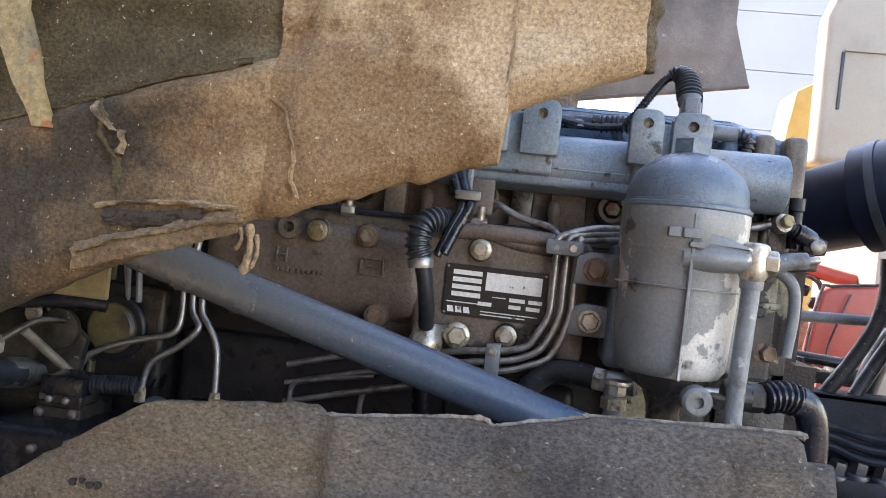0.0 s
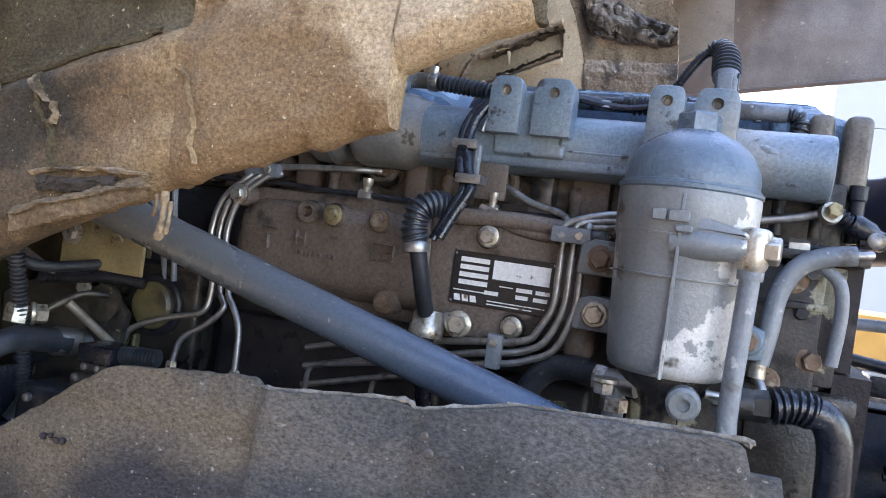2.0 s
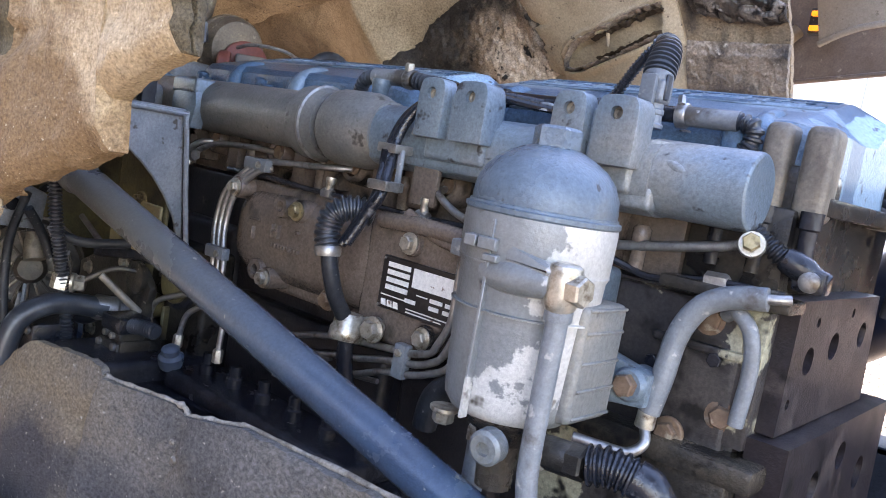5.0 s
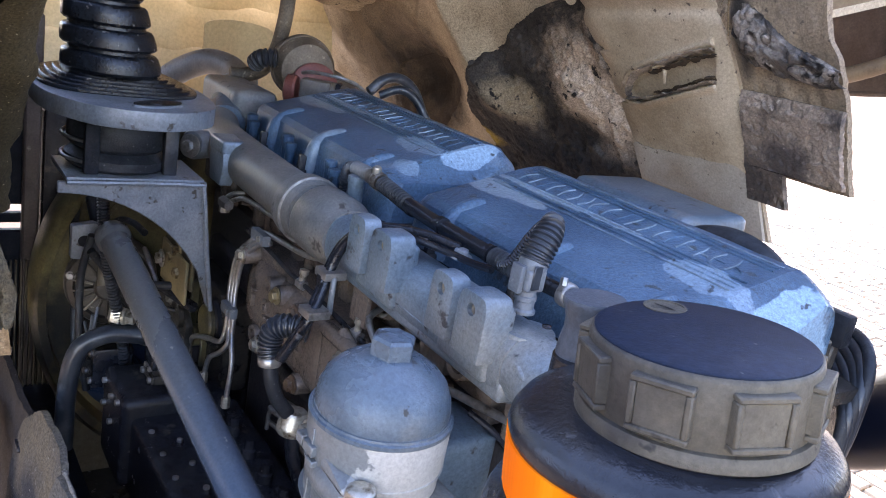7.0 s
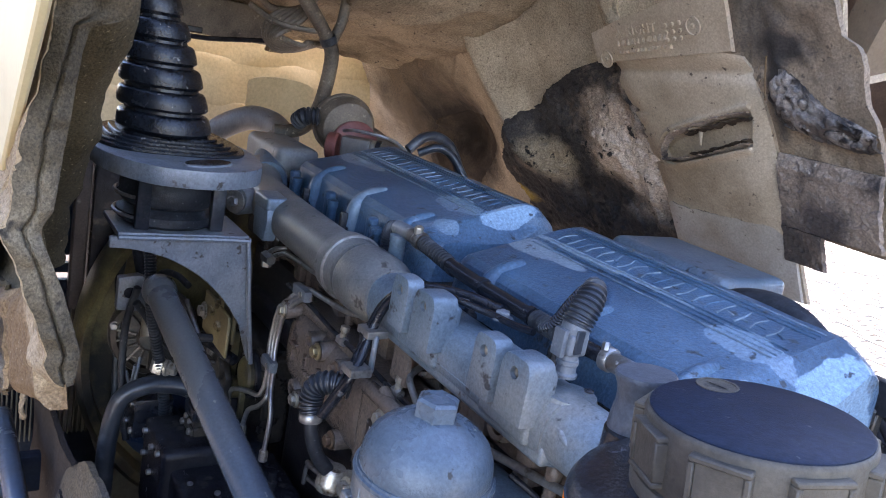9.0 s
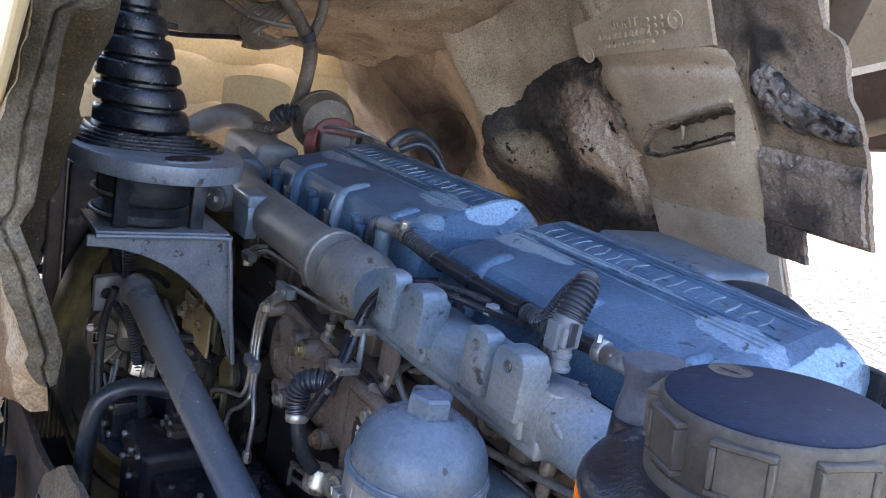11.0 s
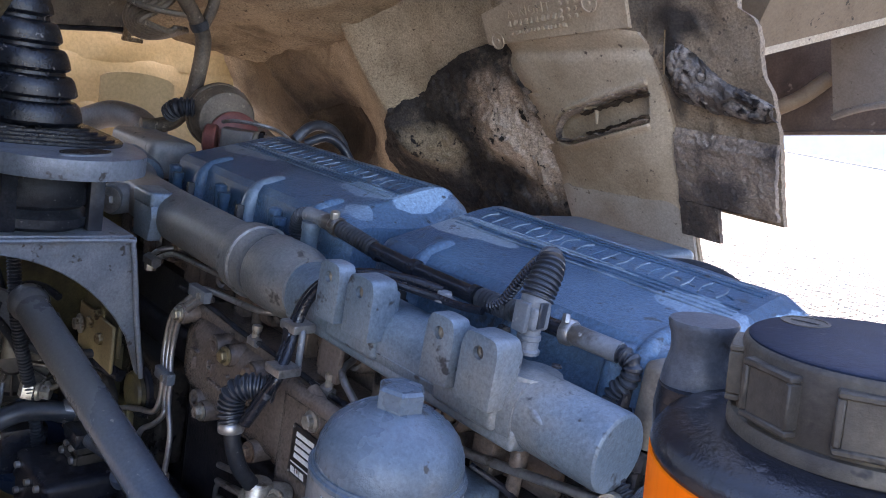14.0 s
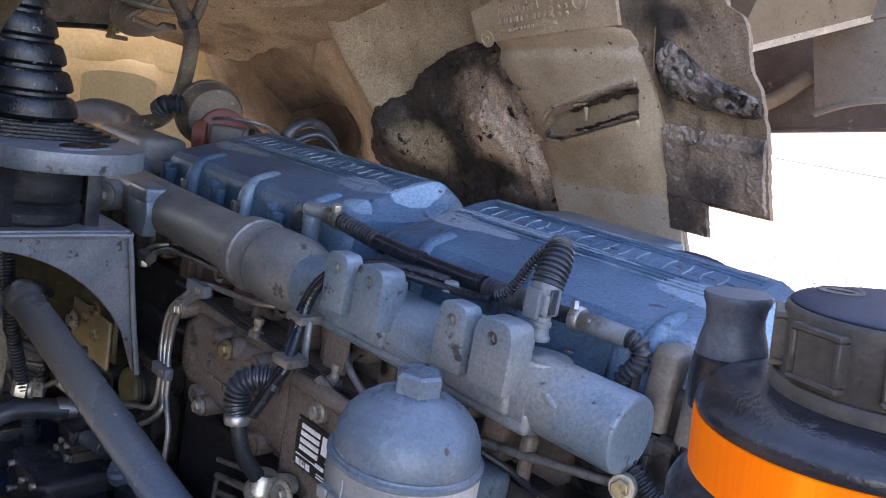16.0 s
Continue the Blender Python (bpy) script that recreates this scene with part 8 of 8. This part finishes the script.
def build_cab_far_side():
    s = thing("cab_sill", (0.1, 1.9, 1.85), "taupe painted box sill of the raised cab", "cab sill")
    d = Vector((0.094, 0.206, 0.090)).normalized()
    a = Vector((-0.038, 1.600, 1.838))
    part("beam", sheet(lambda u, v: a + d * (1.1 * u) + Vector((0.075, -0.03, 0.23)) * v, 10, 4, (-0.08, 0.035, 0)), SILL, s)
    part("flange", sheet(lambda u, v: a + d * (1.1 * u) + Vector((0.004, -0.002, 0.0)) + Vector((-0.09, 0.035, -0.004)) * v, 10, 2, (0, 0, 0.012)), PANEL, s, "pale lower flange")
    p = thing("cab_side_panel", (0.1, 2.24, 1.75), "brown painted lower side panel of the raised cab", "cab panel")

    def side(u, v):
        x = -0.75 + 1.25 * u
        z0 = 1.79 + 0.168 * x
        z = z0 + 0.50 * v
        return (x - 0.30 * (z - z0) * (u > 0.96), 2.24 + 0.006 * rough(x, 0, z, 5, 2), z)
    part("sheet", sheet(side, 50, 10, (0, 0.02, 0)), BROWNSHEET, p)
    part("hem", tube([(-0.75 + 1.25 * k / 8, 2.238, 1.79 + 0.168 * (-0.75 + 1.25 * k / 8)) for k in range(9)], 0.006, 8, 2), BROWNSHEET, p)
    f = thing("cab_fascia", (0.05, 1.9, 1.8), "dusty pale grey curved cab fascia panel", "cab panel")

    def fas(u, v):
        z0 = 1.788 + 0.30 * 0.135 * u + 0.006 * math.sin(u * math.pi)
        z = z0 + 0.30 * v
        return (-0.012 - 0.10 * (z - z0) + 0.135 * u, 1.918 - 0.50 * (z - 1.788) - 0.008 * math.sin(u * math.pi), z)
    part("panel", sheet(fas, 24, 10, (0, 0.012, 0)), FASCIA, f)
    part("lower_hem", tube([Vector(fas(k / 10, 0.0)) for k in range(11)], 0.0065, 8, 2), FASCIA, f, "rolled lower hem")
    part("crease", tube([Vector(fas(k / 10, 0.42)) - Vector((0, 0.001, 0)) for k in range(11)], 0.0035, 8, 2), FASCIA, f, "raised crease")
    lamp = thing("marker_lamp", (-0.095, 2.18, 1.89), "small lit orange marker lamp behind the cab fascia", "lamp")
    part("housing", box(-0.128, -0.070, 2.178, 2.20, 1.864, 1.922, 0.004, 2), RUBBER, lamp)
    for z in (1.876, 1.908):
        part("lens", box(-0.124, -0.076, 2.168, 2.180, z - 0.006, z + 0.006, 0.004, 2), LENS, lamp, "glowing orange lens")
    part("stay", box(-0.104, -0.094, 2.20, 2.245, 1.885, 1.895, 0.002, 1), RUBBER, lamp)
    hose("brake_pipe", [(-0.38, 2.10, 1.735), (-0.29, 2.15, 1.770), (-0.21, 2.19, 1.82), (-0.16, 2.218, 1.88)], 0.017, SILL, "dusty curved pipe beside the cab sill", "pipe")


# ---- beyond the engine ----
def build_background():
    d = thing("air_intake_duct", (0.55, 1.5, 1.40), "black rubber air intake duct with ribbed collar", "air duct")
    part("duct", tube([(0.02, 1.70, 1.20), (0.18, 1.68, 1.29), (0.29, 1.65, 1.385), (0.36, 1.62, 1.455), (0.43, 1.58, 1.475), (0.50, 1.52, 1.500), (0.56, 1.47, 1.522)], lambda s: 0.066 + 0.014 * s, 36), DUCT, d)
    part("collar", tube([(0.548, 1.48, 1.518), (0.575, 1.458, 1.527), (0.60, 1.44, 1.535)], 0.094, 40, 8), DUCT, d)
    part("band", tube([(0.567, 1.464, 1.5245), (0.578, 1.456, 1.528)], 0.097, 40, 2), CONDUIT, d)
    part("body", tube([(0.60, 1.44, 1.535), (0.70, 1.38, 1.55), (0.85, 1.34, 1.55), (1.1, 1.30, 1.55)], 0.086, 32, 8), DUCT, d)
    part("lower_bellows", tube([(0.70, 1.42, 1.42), (0.72, 1.44, 1.33), (0.74, 1.46, 1.22), (0.75, 1.48, 1.05)], 0.075, 28, 10, True, None, True, 0.008, 0.035), DUCT, d)
    c = thing("chassis_rail", (0.9, 1.52, 0.95), "dark blue-grey chassis rail with bolted cross member", "chassis rail")
    part("web", box(-0.9, 3.0, 1.50, 1.512, 0.96, 1.172, 0.003), RAILM, c)
    part("top_flange", box(-0.9, 3.0, 1.50, 1.58, 1.160, 1.172, 0.003), RAILM, c)
    part("bottom_flange", box(-0.9, 3.0, 1.44, 1.58, 0.955, 0.967, 0.003), RAILM, c)
    rnd = random.Random(3)
    for k in range(9):
        bolt(c, (0.40 + 0.05 * (k % 5) + rnd.uniform(-0.01, 0.01), 1.42 + 0.035 * (k // 5), 0.967), (0, 0, 1), 0.014, 0.02, RAILM, 1.3)
    part("rail_bolt_plate", box(0.44, 0.70, 1.455, 1.50, 1.005, 1.035, 0.005), RAILM, c)
    for x, z in ((0.475, 1.052), (0.505, 1.058), (0.548, 1.055), (0.583, 1.060), (0.625, 1.058)):
        part("rail_fitting", hexnut((x, 1.475, z - 0.022), (0.1, -0.2, 1), 0.016, 0.016 + 0.3 * abs(z - 1.056) + 0.014 * (x > 0.54), None, 0.021), CONDUIT, c, "dark air fitting")
    for k in range(3):
        part("air_line", tube([(0.44, 1.46 - 0.012 * k, 1.075 + 0.014 * k), (0.52, 1.465, 1.088 + 0.016 * k), (0.60, 1.455, 1.070 + 0.02 * k), (0.75, 1.45, 1.085 + 0.016 * k)], 0.007, 8, 6), RAILM, c, "black air line")
    part("cross_member", box(0.36, 0.44, 1.1, 1.50, 0.90, 0.965, 0.006), RAILM, c)
    h = thing("gearbox_housing", (0.55, 1.37, 0.62), "black ribbed gearbox housing behind the engine end", "gearbox")
    part("case", box(0.37, 0.95, 1.24, 1.42, 0.62, 0.90, 0.03, 4), RAILM, h)
    for k in range(5):
        part("rib", box(0.42 + 0.1 * k, 0.435 + 0.1 * k, 1.225, 1.30, 0.64, 0.91, 0.005, 2), RAILM, h)
    part("flange", box(0.345, 0.375, 1.22, 1.42, 0.62, 0.92, 0.006, 2), RAILM, h)
    for z in (0.70, 0.78, 0.86):
        bolt(h, (0.352, 1.222, z), (0, -1, 0), 0.010, 0.010, GRIME, 1.3)
    for k in range(2):
        hose("air_bellows_hose", [(0.605 + 0.05 * k, 1.50 + 0.02 * k, 1.42), (0.608 + 0.05 * k, 1.50 + 0.02 * k, 1.36), (0.600 + 0.05 * k, 1.51 + 0.02 * k, 1.30), (0.570 + 0.05 * k, 1.52 + 0.02 * k, 1.23), (0.535 + 0.05 * k, 1.53, 1.168)], 0.013, RUBBER, "black hose hanging behind the engine end", "hose", 14)
    t = thing("cross_tube", (0.9, 1.6, 1.29), "grey steel tube across behind the engine", "tube")
    part("tube", tube([(0.34, 1.60, 1.292), (0.6, 1.60, 1.304), (0.95, 1.60, 1.318)], 0.0105, 14), GPIPE, t)
    m = thing("gearbox_linkage", (0.5, 1.75, 1.15), "black gear linkage and brackets above the chassis", "linkage")
    for k in range(5):
        part("bracket", box(0.38 + 0.06 * k, 0.43 + 0.06 * k, 1.70, 1.80, 1.165, 1.19 + 0.012 * (k % 3), 0.004), GRIME, m)
    part("rod", tube([(0.36, 1.72, 1.23), (0.50, 1.74, 1.215), (0.66, 1.76, 1.205)], 0.012, 10), GRIME, m)
    part("guard", tube([(0.62, 1.60, 1.10), (0.64, 1.61, 1.20), (0.68, 1.62, 1.28), (0.75, 1.64, 1.34)], 0.022, 12), RUBBER, m)
    o = thing("neighbour_truck", (1.6, 3.6, 0), "beige cab corner of a truck parked behind", "truck")
    part("cab_corner", prism([(0.985, 1.835), (1.9, 1.835), (1.9, 3.4), (1.06, 3.4), (1.02, 2.52), (0.975, 2.40)], (0, 3.32, 0), (1, 0, 0), (0, 0, 1), 0.12, 0.03, 3), BEIGE, o)
    part("cab_body", box(1.40, 1.9, 3.31, 3.95, 1.84, 3.38, 0.03), BEIGE, o)
    part("groove", box(1.040, 1.052, 3.194, 3.21, 2.04, 2.26, 0.002), GRIME, o, "dark panel gap")
    part("door_frame", box(1.052, 1.9, 3.188, 3.21, 2.262, 2.272, 0.002), BEIGE, o)
    part("lower_body", box(1.25, 2.4, 3.2, 3.9, 0.9, 1.80, 0.02), BEIGE, o)
    part("wheel", lathe([(0.3, 0), (0.48, 0.02), (0.50, 0.06), (0.50, 0.24), (0.48, 0.28), (0.3, 0.3)], (1.9, 3.2, 0.5), (0, 1, 0), 36), RUBBER, o)
    y = thing("yellow_machine", (1.5, 6.5, 0), "yellow construction machine in full sun", "machine")
    part("boom", prism([(1.47, 2.14), (1.74, 2.14), (1.74, 2.74), (1.64, 2.70), (1.53, 2.64), (1.50, 2.40)], (0, 5.9, 0), (1, 0, 0), (0, 0, 1), 0.4, 0.04), YELLOW, y)
    part("arm", box(1.62, 1.86, 5.6, 6.2, 1.15, 2.2, 0.03), YELLOW, y)
    part("body", box(0.9, 3.4, 6.0, 7.2, 0.45, 1.22, 0.05), YELLOW, y)
    for x in (1.2, 2.9):
        part("wheel", lathe([(0.2, 0), (0.42, 0.03), (0.45, 0.08), (0.45, 0.28), (0.4, 0.32)], (x, 5.85, 0.45), (0, 1, 0), 28), RUBBER, y)
    r = thing("red_machine", (1.1, 3.2, 0.6), "red painted machine part in the sun", "machine")
    # leaning front plate with a dark rolled rim
    rim = [(1.00, 1.115), (1.035, 1.352), (1.068, 1.372), (1.24, 1.395), (1.25, 1.075), (1.05, 1.068)]
    part("cover", prism(rim, (0, 3.16, 0), (1, 0, 0), (0, 0, 1), 0.05, 0.02, 3), RED, r)
    part("rim", tube([(x, 3.105, z) for x, z in [rim[4], rim[5], rim[0], rim[1], rim[2], rim[3]]], 0.006, 8, 3), GRIME, r, "black edge trim")
    part("leg", box(1.06, 1.2, 3.13, 3.2, 0.0, 1.10, 0.01), RED, r)
    part("arm", tube([(1.03, 3.40, 1.45), (1.12, 3.40, 1.425), (1.25, 3.38, 1.40)], 0.030, 14), RED, r)
    part("arm_post", tube([(1.23, 3.38, 1.40), (1.23, 3.34, 1.20), (1.22, 3.20, 1.10)], 0.02, 12), RED, r)
    part("hose", tube([(1.135, 3.095, 1.35), (1.10, 3.088, 1.25), (1.075, 3.09, 1.16), (1.07, 3.09, 1.09)], 0.004, 8), PLASTIC, r)
    g = thing("grey_machine", (1.03, 3.5, 0), "grey cast machine part with a yellow bracket in the yard", "machine")
    part("casting", prism([(0.87, 1.02), (1.20, 1.02), (1.15, 1.14), (1.075, 1.29), (1.03, 1.332), (0.98, 1.315), (0.93, 1.25)], (0, 3.62, 0), (1, 0, 0), (0, 0, 1), 0.2, 0.03, 3), ALTERN, g)
    part("stand", box(0.90, 1.18, 3.45, 3.6, 0.0, 1.03, 0.01), RAILM, g)
    part("bracket", prism([(0.875, 1.16), (0.955, 1.13), (0.985, 1.175), (0.95, 1.225), (0.875, 1.24)], (0, 3.40, 0), (1, 0, 0), (0, 0, 1), 0.04, 0.01, 2), YELLOW, g, "yellow bolted bracket")
    bolt(g, (0.945, 3.358, 1.182), (0, -1, 0), 0.014, 0.012, GRIME, 1.3)
    for k in range(3):
        part("valve", lathe([(0.012, 0), (0.022, 0.008), (0.022, 0.04), (0.012, 0.05)], (1.035 + 0.045 * k, 3.47, 1.335 + 0.02 * (k % 2) - 0.03 * k), (0.2, -0.4, 0.9), 14), GRIME if k else RED, g, "red valve cap" if not k else "")
    part("hose", tube([(1.00, 3.44, 1.31), (1.05, 3.40, 1.40), (1.12, 3.40, 1.38), (1.16, 3.42, 1.27)], 0.011, 10), PLASTIC, g)


def build_tank():
    t = thing("expansion_tank", (0.475, 0.777, 1.48), "black plastic expansion tank with orange band and filler caps", "tank")
    C = (0.482, 0.776)
    part("body", lathe([(0.045, 1.485), (0.064, 1.493), (0.0725, 1.508), (0.074, 1.545), (0.079, 1.550), (0.0815, 1.556), (0.0815, 1.562), (0.079, 1.567), (0.0752, 1.570), (0.0722, 1.575), (0.0722, 1.602), (0.0730, 1.604), (0.0722, 1.607), (0.069, 1.6115), (0.062, 1.6150), (0.05, 1.6175)], (C[0], C[1], 0), (0, 0, 1), 56), PLASTIC, t)
    part("band", lathe([(0.0722, 1.5750), (0.0732, 1.5755), (0.0732, 1.6005), (0.0722, 1.601)], (C[0], C[1], 0), (0, 0, 1), 56), ORANGE, t, "bright orange band")
    # large filler cap with grip blocks
    K = (0.490, 0.777)
    part("filler_cap", lathe([(0.0465, 1.616), (0.048, 1.618), (0.048, 1.6515), (0.0474, 1.6532), (0.0466, 1.6538), (0.040, 1.6538)], (K[0], K[1], 0), (0, 0, 1), 56), CAPMAT, t, "dusty black filler cap, tan bounce in its colour")
    part("cap_top", lathe([(0.0462, 1.6535), (0.0462, 1.6545), (0.0450, 1.6552), (0.010, 1.6556)], (K[0], K[1], 0), (0, 0, 1), 56), CAPTOP, t, "smooth dark cap top, sky blue in its colour")
    part("cap_skirt", lathe([(0.050, 1.6165), (0.0512, 1.6175), (0.0512, 1.6215), (0.050, 1.6235), (0.048, 1.624)], (K[0], K[1], 0), (0, 0, 1), 56), CAPMAT, t)
    for k in range(8):
        a = 2 * math.pi * k / 8 + 0.35
        m = Matrix.Translation((K[0] + 0.0483 * math.cos(a), K[1] + 0.0483 * math.sin(a), 0)) @ Matrix.Rotation(a + math.pi / 2, 4, "Z")
        pieces = [("grip", box(-0.0105, 0.0105, -0.0022, 0.0022, 1.6275, 1.6490, 0.0012, 1))]
        for dims in ((-0.0125, 0.0125, 1.6467, 1.6495), (-0.0125, 0.0125, 1.6262, 1.6290), (-0.0125, -0.0097, 1.6290, 1.6467), (0.0097, 0.0125, 1.6290, 1.6467)):
            pieces.append(("grip_rim", box(dims[0], dims[1], -0.0034, 0.0034, dims[2], dims[3], 0.0007, 1)))
        for name, piece in pieces:
            piece.transform(m)
            part(name, piece, CAPMAT, t)
    part("cap_mark", lathe([(0.010, 0), (0.010, 0.0006), (0.0088, 0.0006), (0.0088, 0.0002)], (0.458, 0.790, 1.6552), (0, 0, 1), 20), CAPMAT, t)
    part("cap_mark", box(0.452, 0.464, 0.7892, 0.7908, 1.6550, 1.6559, 0.0002, 1), CAPMAT, t)
    part("pressure_cap", lathe([(0.0172, 1.606), (0.0176, 1.614), (0.0165, 1.620), (0.0146, 1.627), (0.0142, 1.632), (0.0148, 1.6365), (0.0162, 1.6405), (0.0166, 1.6430), (0.0160, 1.6442), (0.006, 1.6445)], (0.409, 0.797, 0), (0, 0, 1), 32), PCAP, t, "small waisted pressure cap")
    part("shoulder", lathe([(0.020, 1.585), (0.021, 1.600), (0.0195, 1.612), (0.012, 1.614)], (0.411, 0.796, 0), (0, 0, 1), 28), PLASTIC, t)
    pivot = Vector((0.42, 0.785, 1.63))
    lean = Matrix.Translation(pivot) @ Matrix.Rotation(radians(-7.0), 4, Vector((-0.46, 0.85, -0.25)).normalized()) @ Matrix.Translation(-pivot)
    t.matrix_world = lean @ Matrix.Translation(BASES[t.name])
    g = thing("tank_bracket", (0.69, 0.775, 0.0), "dark steel bracket carrying the expansion tank", "bracket")
    part("arm", box(0.45, 0.72, 0.74, 0.81, 1.440, 1.474, 0.006), RAILM, g)
    part("post", box(0.66, 0.72, 0.74, 0.81, 0.0, 1.445, 0.006), RAILM, g)


build_ground()
build_paving()
build_shade_surfaces()
build_hall()
build_block()
build_cooler()
build_nameplate()
build_cover(-0.725, -0.212, 0)
build_cover(-0.160, 0.302, 1)
build_manifold()
build_filter()
build_right_plumbing()
build_fuel_lines()
build_harness()
build_breather()
build_strut()
build_bracket()
build_upper_felt()
build_lower_felt()
build_front()
build_cab()
build_cab_far_side()
build_background()
build_tank()
